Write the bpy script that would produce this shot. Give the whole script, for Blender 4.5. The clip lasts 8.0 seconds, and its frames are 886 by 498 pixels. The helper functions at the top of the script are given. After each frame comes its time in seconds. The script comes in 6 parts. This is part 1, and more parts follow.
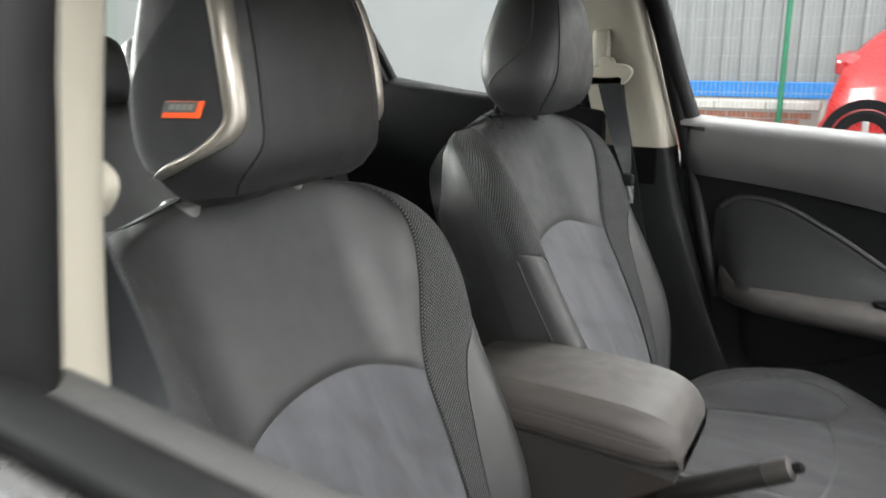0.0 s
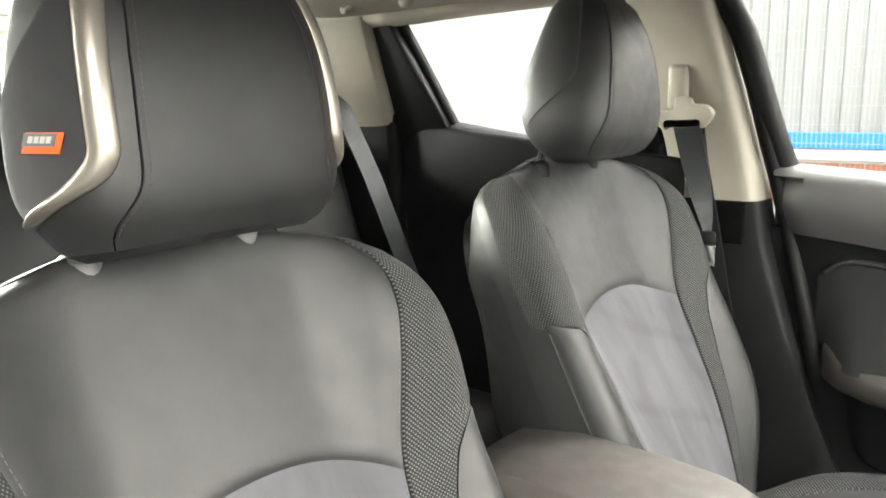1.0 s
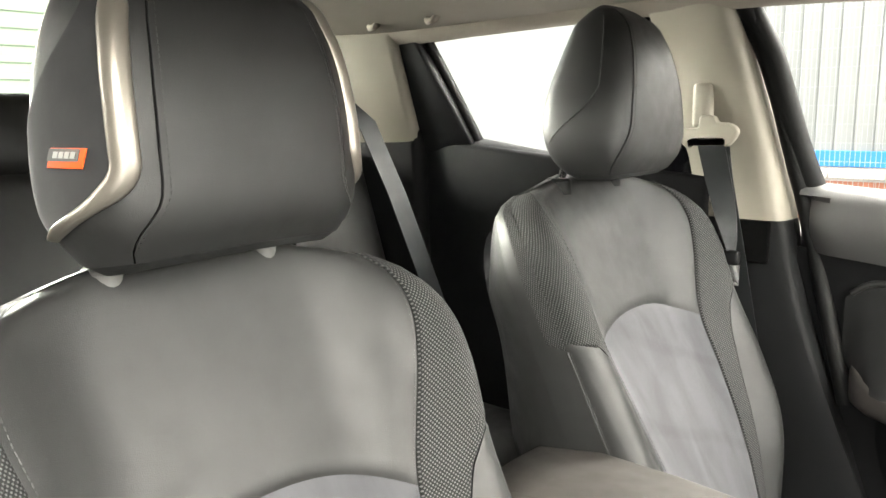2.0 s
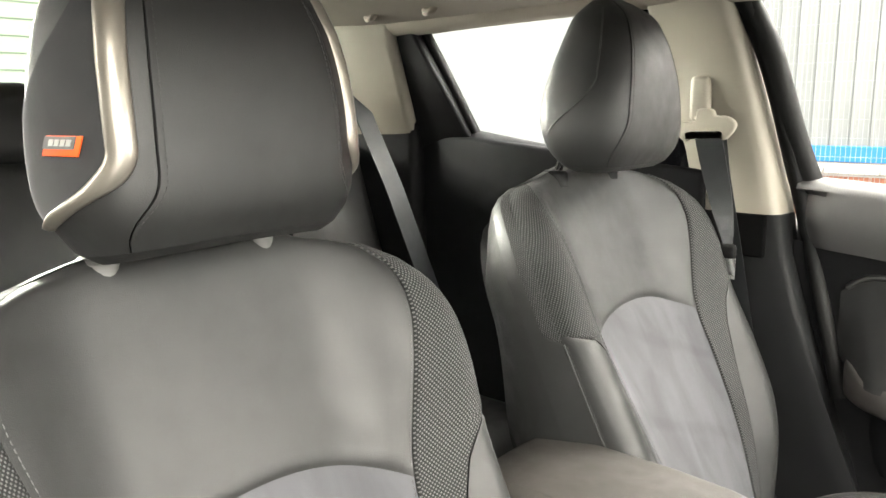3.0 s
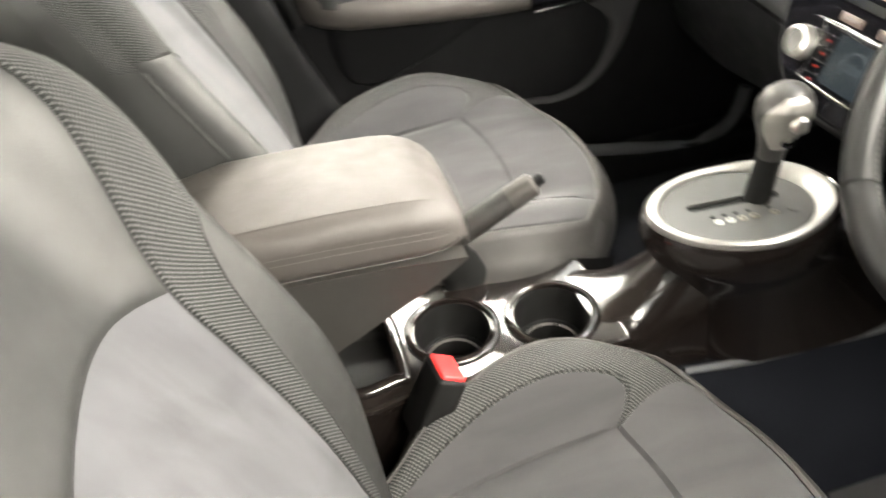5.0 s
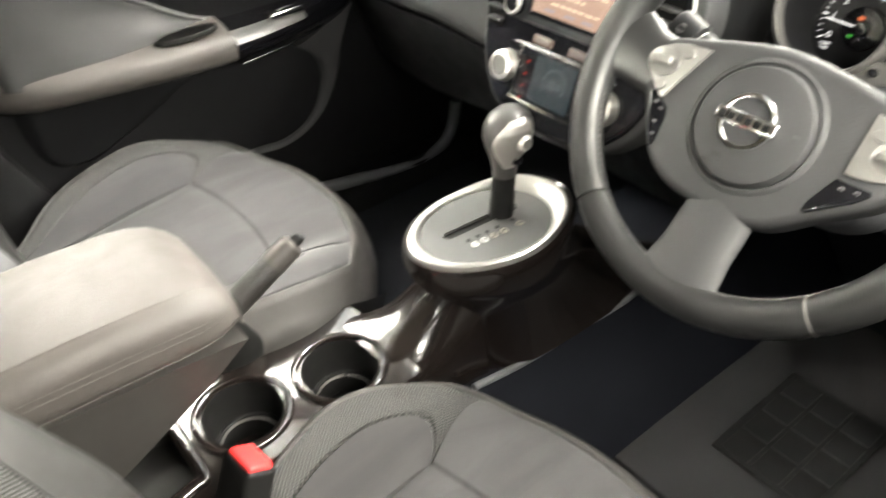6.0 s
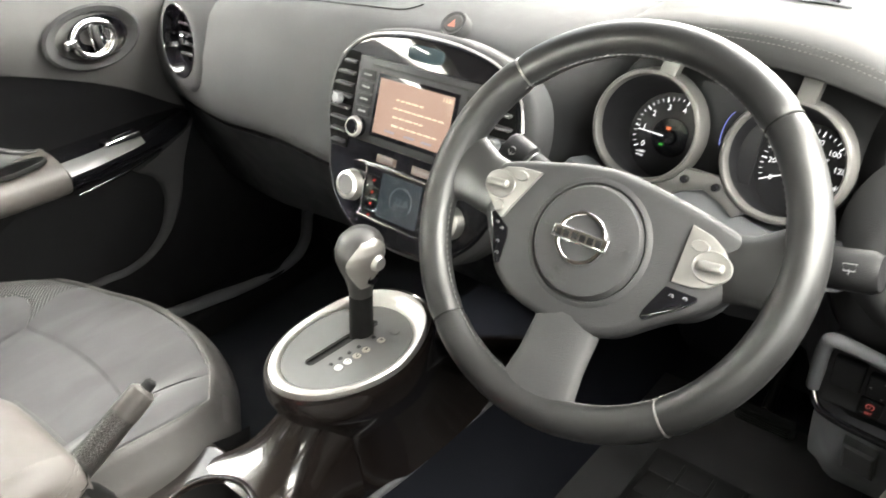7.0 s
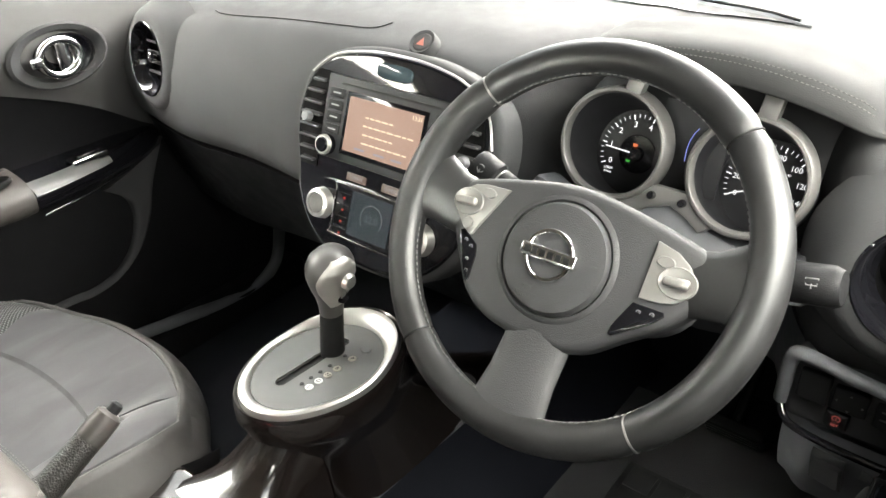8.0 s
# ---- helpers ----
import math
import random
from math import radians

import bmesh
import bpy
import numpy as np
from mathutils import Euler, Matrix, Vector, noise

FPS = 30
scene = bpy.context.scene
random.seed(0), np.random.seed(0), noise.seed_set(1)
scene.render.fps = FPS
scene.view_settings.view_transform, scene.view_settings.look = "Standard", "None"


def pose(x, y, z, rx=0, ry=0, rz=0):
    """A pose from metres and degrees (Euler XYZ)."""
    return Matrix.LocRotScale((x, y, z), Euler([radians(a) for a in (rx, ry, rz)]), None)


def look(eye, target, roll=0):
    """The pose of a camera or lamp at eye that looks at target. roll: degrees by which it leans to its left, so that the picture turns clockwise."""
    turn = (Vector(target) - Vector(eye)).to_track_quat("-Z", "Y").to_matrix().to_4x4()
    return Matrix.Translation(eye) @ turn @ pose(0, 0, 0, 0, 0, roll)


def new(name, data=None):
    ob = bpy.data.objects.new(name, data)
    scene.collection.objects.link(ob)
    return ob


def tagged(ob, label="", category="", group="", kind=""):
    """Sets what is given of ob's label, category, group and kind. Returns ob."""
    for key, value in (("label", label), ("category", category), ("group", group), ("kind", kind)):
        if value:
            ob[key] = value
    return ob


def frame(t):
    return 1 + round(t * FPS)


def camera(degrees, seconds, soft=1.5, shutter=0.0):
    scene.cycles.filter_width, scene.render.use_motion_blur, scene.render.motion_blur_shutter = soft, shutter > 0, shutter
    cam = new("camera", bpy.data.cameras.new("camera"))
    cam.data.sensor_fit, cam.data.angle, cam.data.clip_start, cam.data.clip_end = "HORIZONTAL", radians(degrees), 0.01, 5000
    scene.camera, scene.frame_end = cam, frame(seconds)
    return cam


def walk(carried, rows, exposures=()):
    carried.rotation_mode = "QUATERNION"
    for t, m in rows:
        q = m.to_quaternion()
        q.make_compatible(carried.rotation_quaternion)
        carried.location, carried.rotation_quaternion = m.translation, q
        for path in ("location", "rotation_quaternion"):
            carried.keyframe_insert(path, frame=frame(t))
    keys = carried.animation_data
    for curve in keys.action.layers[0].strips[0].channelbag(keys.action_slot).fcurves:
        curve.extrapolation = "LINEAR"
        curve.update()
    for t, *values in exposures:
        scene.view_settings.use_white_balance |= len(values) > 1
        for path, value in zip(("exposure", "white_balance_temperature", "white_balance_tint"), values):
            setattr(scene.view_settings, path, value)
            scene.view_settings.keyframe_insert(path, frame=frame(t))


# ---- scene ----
cam = camera(60.0, 8.0, 1.5, 0.5)
PATH = [
    (0, (0.01, -0.93, 1.337), (-0.945, 0.745, 0.807), -0.8),
    (0.5, (0.018, -0.768, 1.317), (-1.088, 0.837, 0.869), -1.5),
    (1, (0.034, -0.709, 1.308), (-1.194, 0.82, 0.914), -1.3),
    (1.5, (0.044, -0.705, 1.311), (-1.239, 0.788, 0.959), -1.1),
    (3, (0.042, -0.705, 1.308), (-1.234, 0.789, 0.936), -0.6),
    (3.5, (0.001, -0.697, 1.317), (-1.138, 0.84, 0.733), 0.4),
    (4, (-0.101, -0.688, 1.341), (-0.797, 0.964, 0.454), -2.2),
    (4.2, (-0.178, -0.688, 1.332), (-0.621, 1.011, 0.374), -3.6),
    (4.5, (-0.251, -0.689, 1.336), (-0.373, 0.967, 0.222), -4.5),
    (4.7, (-0.295, -0.696, 1.327), (-0.218, 0.917, 0.148), -5.1),
    (5.8, (-0.344, -0.655, 1.346), (0.477, 0.662, 0.084), -4.7),
    (6, (-0.337, -0.647, 1.356), (0.597, 0.619, 0.12), -3.7),
    (6.5, (-0.324, -0.633, 1.374), (0.826, 0.527, 0.221), -2.2),
    (7, (-0.316, -0.638, 1.392), (0.964, 0.468, 0.324), -2.0),
    (7.5, (-0.311, -0.641, 1.393), (1.017, 0.438, 0.358), -1.7),
    (8, (-0.311, -0.642, 1.394), (1.025, 0.426, 0.359), -1.4),
]
EXPOSURES = [(0.0, 1.74, 6120, 10), (0.5, 2.38, 6120, 9), (1.0, 2.65, 6500, 9), (1.5, 2.72, 6600, 9), (3.0, 2.72, 6650, 9.5), (3.5, 2.70, 6700, 9.5), (4.0, 2.95, 6850, 9), (4.7, 3.2, 6850, 10), (6.0, 3.3, 6800, 9), (7.0, 3.22, 6550, 9), (8.0, 3.04, 6500, 8.5)]
walk(cam, [(t, look(eye, target, roll)) for t, eye, target, roll in PATH], EXPOSURES)

# ---- world and light ----
world = bpy.data.worlds.new("overcast_sky")
scene.world = world
world.use_nodes = True
wn = world.node_tree.nodes
sky = wn.new("ShaderNodeTexSky")
sky.sky_type = 'NISHITA'
sky.sun_disc = False
sky.sun_elevation, sky.sun_rotation = radians(46), radians(157)
sky.dust_density, sky.air_density = 4.0, 1.0
wmix = wn.new("ShaderNodeMix")
wmix.data_type = 'RGBA'
wmix.inputs[0].default_value = 0.75
wmix.inputs[7].default_value = (9.0, 9.2, 8.9, 1)
world.node_tree.links.new(sky.outputs[0], wmix.inputs[6])
world.node_tree.links.new(wmix.outputs[2], wn["Background"].inputs[0])
wn["Background"].inputs[1].default_value = 0.10
sun = new("sun", bpy.data.lights.new("sun", 'SUN'))
sun.data.energy, sun.data.angle, sun.data.color = 0.9, radians(25), (1.0, 0.97, 0.92)
sun.matrix_world = look((6, -2.5, 7.5), (0, 0, 1))


def daylight(name, eye, target, width, height, power):
    """An added area lamp by or beyond a window, filling in for sky light."""
    lamp = new(name, bpy.data.lights.new(name, 'AREA'))
    lamp.data.shape, lamp.data.size, lamp.data.size_y, lamp.data.energy = 'RECTANGLE', width, height, power
    lamp.data.color = (1.0, 0.975, 0.885)
    lamp.matrix_world = look(eye, target)


# added fills, placed and aimed to brighten chosen parts of the cabin
daylight("driver_window_light", (0.18, -1.75, 2.03), (-0.25, -0.15, 0.85), 1.8, 0.65, 2.5)
daylight("driver_window_fill", (0.27, -0.92, 1.60), (0.41, -0.40, 0.82), 0.8, 0.35, 8)
daylight("windscreen_light", (2.35, -0.10, 2.0), (-0.40, 0.0, 0.95), 2.6, 0.9, 32)
daylight("passenger_window_light", (-0.25, 1.05, 1.80), (0.0, -0.1, 0.85), 1.3, 0.5, 11.5)
daylight("rear_door_light", (-1.05, -1.30, 1.62), (0.35, -0.05, 0.92), 0.9, 0.45, 2.5)
daylight("rear_window_light", (-3.6, -0.30, 1.80), (0.45, -0.1, 0.98), 1.8, 0.7, 70)


# ---- materials ----
def nodes_of(name):
    m = bpy.data.materials.new(name)
    m.use_nodes = True
    return m, m.node_tree.nodes, m.node_tree.links, m.node_tree.nodes["Principled BSDF"]


def surface(name, color, rough=0.5, metal=0.0, grain=0.0, scale=300.0, cells=False, blotch=0.12, blotch_scale=9.0,
            coat=0.0, sheen=0.0, rough_vary=0.08, spec=0.5, creases=0.0):
    """Base colour with broad blotches and fine grain relief."""
    m, n, l, b = nodes_of(name)
    co = n.new("ShaderNodeTexCoord")
    big = n.new("ShaderNodeTexNoise")
    big.inputs["Scale"].default_value, big.inputs["Detail"].default_value = blotch_scale, 5
    l.new(co.outputs["Object"], big.inputs["Vector"])
    ramp = n.new("ShaderNodeMapRange")
    ramp.inputs[1].default_value, ramp.inputs[2].default_value = 0.3, 0.7
    ramp.inputs[3].default_value, ramp.inputs[4].default_value = 1 - blotch, 1 + blotch
    l.new(big.outputs[0], ramp.inputs[0])
    tint = n.new("ShaderNodeVectorMath")
    tint.operation = 'SCALE'
    tint.inputs[0].default_value = color
    l.new(ramp.outputs[0], tint.inputs[3])
    l.new(tint.outputs[0], b.inputs["Base Color"])
    rr = n.new("ShaderNodeMapRange")
    rr.inputs[1].default_value, rr.inputs[2].default_value = 0.3, 0.7
    rr.inputs[3].default_value, rr.inputs[4].default_value = max(rough - rough_vary, 0.02), min(rough + rough_vary, 1)
    mid = n.new("ShaderNodeTexNoise")
    mid.inputs["Scale"].default_value, mid.inputs["Detail"].default_value = blotch_scale * 4, 6
    l.new(co.outputs["Object"], mid.inputs["Vector"])
    l.new(mid.outputs[0], rr.inputs[0])
    l.new(rr.outputs[0], b.inputs["Roughness"])
    b.inputs["Metallic"].default_value = metal
    b.inputs["Coat Weight"].default_value = coat
    b.inputs["Coat Roughness"].default_value = 0.05
    b.inputs["Sheen Weight"].default_value = sheen
    b.inputs["Specular IOR Level"].default_value = spec
    if grain:
        tex = n.new("ShaderNodeTexVoronoi" if cells else "ShaderNodeTexNoise")
        tex.inputs["Scale"].default_value = scale
        l.new(co.outputs["Object"], tex.inputs["Vector"])
        bump = n.new("ShaderNodeBump")
        bump.inputs["Strength"].default_value, bump.inputs["Distance"].default_value = grain, 0.0008
        l.new(tex.outputs[0], bump.inputs["Height"])
        l.new(bump.outputs[0], b.inputs["Normal"])
        if creases:
            soft_noise = n.new("ShaderNodeTexNoise")
            soft_noise.inputs["Scale"].default_value, soft_noise.inputs["Detail"].default_value = 24, 9
            soft_noise.inputs["Roughness"].default_value = 0.66
            l.new(co.outputs["Object"], soft_noise.inputs["Vector"])
            crease = n.new("ShaderNodeBump")
            crease.inputs["Strength"].default_value, crease.inputs["Distance"].default_value = creases, 0.004
            l.new(soft_noise.outputs[0], crease.inputs["Height"])
            l.new(crease.outputs[0], bump.inputs["Normal"])
    return m


def woven(name, dark, light, pitch):
    """Open weave: light threads in staggered dots on a dark ground."""
    m, n, l, b = nodes_of(name)
    co = n.new("ShaderNodeTexCoord")
    sep = n.new("ShaderNodeSeparateXYZ")
    l.new(co.outputs["UV"], sep.inputs[0])

    def maths(op, a, c):
        k = n.new("ShaderNodeMath")
        k.operation = op
        for i, v in enumerate((a, c)):
            if v is None:
                continue
            if isinstance(v, (int, float)):
                k.inputs[i].default_value = v
            else:
                l.new(v, k.inputs[i])
        return k.outputs[0]
    k = 2 * math.pi / pitch
    a = maths('SINE', maths('MULTIPLY', sep.outputs[1], k), None)
    c = maths('SINE', maths('MULTIPLY', sep.outputs[0], k * 0.82), None)
    dots = maths('MULTIPLY', a, c)
    ramp = n.new("ShaderNodeMapRange")
    ramp.inputs[1].default_value, ramp.inputs[2].default_value = 0.1, 0.6
    l.new(dots, ramp.inputs[0])
    mix = n.new("ShaderNodeMix")
    mix.data_type = 'RGBA'
    mix.inputs[6].default_value, mix.inputs[7].default_value = (*dark, 1), (*light, 1)
    l.new(ramp.outputs[0], mix.inputs[0])
    l.new(mix.outputs[2], b.inputs["Base Color"])
    bump = n.new("ShaderNodeBump")
    bump.inputs["Strength"].default_value, bump.inputs["Distance"].default_value = 0.35, 0.0012
    l.new(ramp.outputs[0], bump.inputs["Height"])
    l.new(bump.outputs[0], b.inputs["Normal"])
    b.inputs["Roughness"].default_value, b.inputs["Specular IOR Level"].default_value = 0.75, 0.2
    return m


def suede(name, color):
    """Napped cloth with brushed streaks."""
    m, n, l, b = nodes_of(name)
    co = n.new("ShaderNodeTexCoord")
    mp = n.new("ShaderNodeMapping")
    mp.inputs["Rotation"].default_value = (0.5, 0.3, 0.6)
    mp.inputs["Scale"].default_value = (4, 14, 5)
    l.new(co.outputs["Object"], mp.inputs[0])
    streak = n.new("ShaderNodeTexNoise")
    streak.inputs["Scale"].default_value, streak.inputs["Detail"].default_value = 1.6, 4
    streak.inputs["Distortion"].default_value = 0.6
    l.new(mp.outputs[0], streak.inputs["Vector"])
    ramp = n.new("ShaderNodeMapRange")
    ramp.inputs[1].default_value, ramp.inputs[2].default_value = 0.35, 0.65
    ramp.inputs[3].default_value, ramp.inputs[4].default_value = 0.86, 1.14
    l.new(streak.outputs[0], ramp.inputs[0])
    # stroked lines that run slantwise over the nap
    slant = n.new("ShaderNodeMapping")
    slant.inputs["Rotation"].default_value = (radians(28), 0, 0)
    l.new(co.outputs["Object"], slant.inputs[0])
    lines = n.new("ShaderNodeTexWave")
    lines.bands_direction = 'Z'
    lines.inputs["Scale"].default_value, lines.inputs["Distortion"].default_value = 2.6, 2.4
    lines.inputs["Detail"].default_value, lines.inputs["Detail Scale"].default_value = 3.0, 1.3
    l.new(slant.outputs[0], lines.inputs["Vector"])
    thin = n.new("ShaderNodeMapRange")
    thin.inputs[1].default_value, thin.inputs[2].default_value = 0.90, 1.0
    thin.inputs[3].default_value, thin.inputs[4].default_value = 0.0, -0.10
    l.new(lines.outputs["Fac"], thin.inputs[0])
    both = n.new("ShaderNodeMath")
    l.new(ramp.outputs[0], both.inputs[0])
    l.new(thin.outputs[0], both.inputs[1])
    tint = n.new("ShaderNodeVectorMath")
    tint.operation = 'SCALE'
    tint.inputs[0].default_value = color
    l.new(both.outputs[0], tint.inputs[3])
    l.new(tint.outputs[0], b.inputs["Base Color"])
    nap = n.new("ShaderNodeTexNoise")
    nap.inputs["Scale"].default_value, nap.inputs["Detail"].default_value = 900, 3
    l.new(co.outputs["Object"], nap.inputs["Vector"])
    bump = n.new("ShaderNodeBump")
    bump.inputs["Strength"].default_value, bump.inputs["Distance"].default_value = 0.25, 0.0006
    l.new(nap.outputs[0], bump.inputs["Height"])
    l.new(bump.outputs[0], b.inputs["Normal"])
    b.inputs["Specular IOR Level"].default_value = 0.12
    b.inputs["Roughness"].default_value, b.inputs["Sheen Weight"].default_value = 0.95, 0.15
    b.inputs["Sheen Roughness"].default_value = 0.4
    return m


def glowing(name, color, strength):
    m, n, l, b = nodes_of(name)
    b.inputs["Base Color"].default_value = (0.01, 0.01, 0.01, 1)
    b.inputs["Roughness"].default_value = 0.15
    b.inputs["Emission Color"].default_value = (*color, 1)
    b.inputs["Emission Strength"].default_value = strength
    return m


def glass(name, tint):
    m, n, l, b = nodes_of(name)
    b.inputs["Base Color"].default_value = (*tint, 1)
    b.inputs["Roughness"].default_value = 0.0
    b.inputs["Transmission Weight"].default_value = 1.0
    b.inputs["IOR"].default_value = 1.02
    return m


LEATHER = surface("black_leather", (0.0115, 0.0115, 0.0113), 0.54, grain=0.13, scale=1100, cells=True, blotch=0.15, rough_vary=0.07, spec=0.48, creases=0.12)
SUEDE = suede("grey_suede", (0.0545, 0.0552, 0.0595))
WEAVE = woven("woven_mesh", (0.010, 0.010, 0.010), (0.075, 0.075, 0.075), 0.0038)
WEAVE_FINE = woven("woven_mesh_fine", (0.012, 0.012, 0.012), (0.092, 0.091, 0.089), 0.0046)
SPEAKER_CLOTH = surface("speaker_cloth", (0.012, 0.012, 0.013), 0.95, grain=0.3, scale=1500, sheen=0.1)
THREAD = surface("grey_thread", (0.03, 0.03, 0.03), 0.8)
PALE_THREAD = surface("pale_thread", (0.13, 0.13, 0.125), 0.8)
PLASTIC = surface("black_plastic", (0.0085, 0.0085, 0.009), 0.50, grain=0.25, scale=900, cells=True, spec=0.11)
SOFT = surface("soft_touch_dash", (0.034, 0.034, 0.035), 0.72, grain=0.3, scale=800, cells=True, spec=0.07)
DOORSKIN = surface("door_upper_vinyl", (0.038, 0.0373, 0.0365), 0.55, grain=0.3, scale=800, cells=True)
RUBBER = surface("black_rubber", (0.006, 0.006, 0.006), 0.6, spec=0.15)
CREAM = surface("cream_trim", (0.23, 0.21, 0.172), 0.6, grain=0.15, scale=700, blotch=0.03)
LINER = surface("headliner_cloth", (0.215, 0.19, 0.158), 0.95, grain=0.4, scale=900, blotch=0.04)
BROWN_GLOSS = surface("brown_gloss_console", (0.008, 0.0062, 0.0056), 0.17, metal=0.0, coat=0.5, blotch=0.04, spec=0.5, grain=0.35, scale=14, rough_vary=0.04)
BLACK_GLOSS = surface("piano_black", (0.004, 0.004, 0.005), 0.07, rough_vary=0.02, spec=0.4)
CHROME = surface("chrome", (0.80, 0.80, 0.80), 0.08, metal=1.0, blotch=0.02, rough_vary=0.03)
SATIN = surface("satin_silver", (0.46, 0.45, 0.43), 0.34, metal=0.9, blotch=0.03, rough_vary=0.04)
SWITCH_SILVER = surface("switch_silver", (0.19, 0.185, 0.177), 0.42, metal=0.6, blotch=0.03, rough_vary=0.04)
HUB = surface("hub_plastic", (0.024, 0.024, 0.025), 0.55, grain=0.3, scale=900, cells=True, spec=0.3)
# lightened to stand in for light that doesn't reach the driver's lower dash
DASH_LOWER = surface("lightened_dash_plastic", (0.090, 0.092, 0.098), 0.55, grain=0.3, scale=800, cells=True, spec=0.3)
HOOD = surface("hood_vinyl", (0.031, 0.031, 0.031), 0.70, grain=0.2, scale=1000, cells=True, spec=0.05)
DOOR_LEATHER = surface("door_leather", (0.012, 0.012, 0.012), 0.55, grain=0.12, scale=1300, cells=True, spec=0.2)
ARM_THREAD = surface("armrest_thread", (0.075, 0.072, 0.068), 0.8)
COLLAR = surface("collar_grey", (0.09, 0.088, 0.085), 0.45, blotch=0.03)
EMBOSS = surface("embossed_plastic", (0.020, 0.020, 0.020), 0.6)
GUNMETAL = surface("gunmetal_knob", (0.30, 0.29, 0.28), 0.33, metal=0.85, blotch=0.03)
GREY_PLATE = surface("grey_gate_plate", (0.060, 0.060, 0.058), 0.45, metal=0.3, blotch=0.03)
CHAMPAGNE = surface("champagne_trim", (0.25, 0.228, 0.198), 0.36, metal=0.7, blotch=0.02, rough_vary=0.01)
KNOB_GREY = surface("knob_grey", (0.028, 0.027, 0.026), 0.42, metal=0.2, blotch=0.03)
RIM_LEATHER = surface("wheel_leather", (0.0095, 0.0095, 0.0097), 0.40, spec=0.48, grain=0.12, scale=1400, cells=True, blotch=0.15, blotch_scale=16, rough_vary=0.08)
MAT = surface("mat_carpet", (0.036, 0.0355, 0.0375), 0.98, grain=0.9, scale=500, spec=0.15)
MAT_RUBBER = surface("heel_pad_rubber", (0.015, 0.015, 0.0155), 0.5, spec=0.25)
CUSHION = suede("cushion_suede", (0.041, 0.0402, 0.0418))
RING_SILVER = surface("dial_ring_silver", (0.105, 0.102, 0.098), 0.42, metal=0.5, blotch=0.03)
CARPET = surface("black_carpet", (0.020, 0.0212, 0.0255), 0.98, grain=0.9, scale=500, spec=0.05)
BELT = surface("belt_webbing", (0.011, 0.012, 0.013), 0.6, grain=0.4, scale=500, spec=0.25)
RED_BUTTON = surface("red_button", (0.75, 0.03, 0.03), 0.4, blotch=0.03)
ORANGE = surface("orange_badge", (0.85, 0.10, 0.02), 0.4, blotch=0.03)
DIAL = surface("dial_black", (0.007, 0.007, 0.008), 0.5, spec=0.22)
WHITE_MARK = glowing("white_marking", (0.9, 0.9, 0.9), 0.15)
PRINT = surface("white_print", (0.11, 0.11, 0.11), 0.6, blotch=0.02)
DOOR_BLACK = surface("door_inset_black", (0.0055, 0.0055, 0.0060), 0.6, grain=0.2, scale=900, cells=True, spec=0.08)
ARM_VINYL = surface("matte_vinyl", (0.026, 0.0243, 0.0232), 0.60, grain=0.2, scale=1100, cells=True, blotch=0.08, spec=0.38, creases=0.2)
GLASS = glass("clear_glass", (1, 1, 1))
GREEN_GLASS = glass("tinted_glass", (0.90, 0.97, 0.92))
BODY = surface("grey_car_paint", (0.085, 0.083, 0.08), 0.25, metal=0.6, coat=1.0)
SCREEN = glowing("screen_orange", (0.56, 0.36, 0.27), 0.11)
SCREEN_BLUE = glowing("climate_display", (0.08, 0.13, 0.17), 0.025)
SCREEN_TEXT = glowing("screen_text", (0.95, 0.74, 0.52), 0.15)
DISPLAY_TEXT = glowing("display_text", (0.25, 0.32, 0.36), 0.045)
# near black for the shade inside hollows, most of them drawn flat
VOID = surface("hollow_shade", (0.003, 0.003, 0.003), 0.95, spec=0.05)
RED_GLOW = glowing("red_light", (1.0, 0.06, 0.03), 0.05)
GREEN_GLOW = glowing("green_light", (0.1, 0.8, 0.1), 0.05)
BLUE_GLOW = glowing("blue_light", (0.25, 0.3, 0.8), 0.10)
AMBER_GLOW = glowing("amber_light", (1.0, 0.22, 0.06), 0.07)
SET_RED = glowing("warning_print", (0.8, 0.16, 0.14), 0.04)
KNOB_FACE = surface("knob_face_silver", (0.24, 0.232, 0.22), 0.44, metal=0.7, blotch=0.03)
# the floor's carpet again, darkened for the shade beneath the console
SHADED_CARPET = surface("shaded_tunnel_carpet", (0.0082, 0.0090, 0.0118), 0.98, grain=0.9, scale=500, spec=0.03)
SCREEN_GLOW = glowing("screen_foot", (0.42, 0.40, 0.44), 0.11)
LID_VINYL = surface("lid_vinyl", (0.044, 0.0392, 0.0362), 0.55, grain=0.2, scale=1100, cells=True, blotch=0.08, spec=0.42, creases=0.2)
ARM_BOX = surface("armrest_box_plastic", (0.024, 0.0225, 0.0212), 0.5, grain=0.25, scale=900, cells=True, spec=0.3)
VENT_GREY = surface("vent_slat_grey", (0.022, 0.022, 0.023), 0.4, spec=0.35)


# ---- mesh helpers ----
def smoothed(me, angle=40):
    me.polygons.foreach_set("use_smooth", [True] * len(me.polygons))
    me.set_sharp_from_angle(angle=radians(angle))


def raw(verts, faces):
    bm = bmesh.new()
    vs = [bm.verts.new(v) for v in verts]
    for f in faces:
        if len(set(f)) > 2:
            try:
                bm.faces.new([vs[i] for i in f])
            except ValueError:
                pass
    return bm


def base(name, at, label="", category="", group="", kind=""):
    """An Empty at a thing's base."""
    ob = new(name)
    ob.empty_display_size = 0.05
    ob.matrix_world = Matrix.Translation(at)
    return tagged(ob, label, category, group, kind)


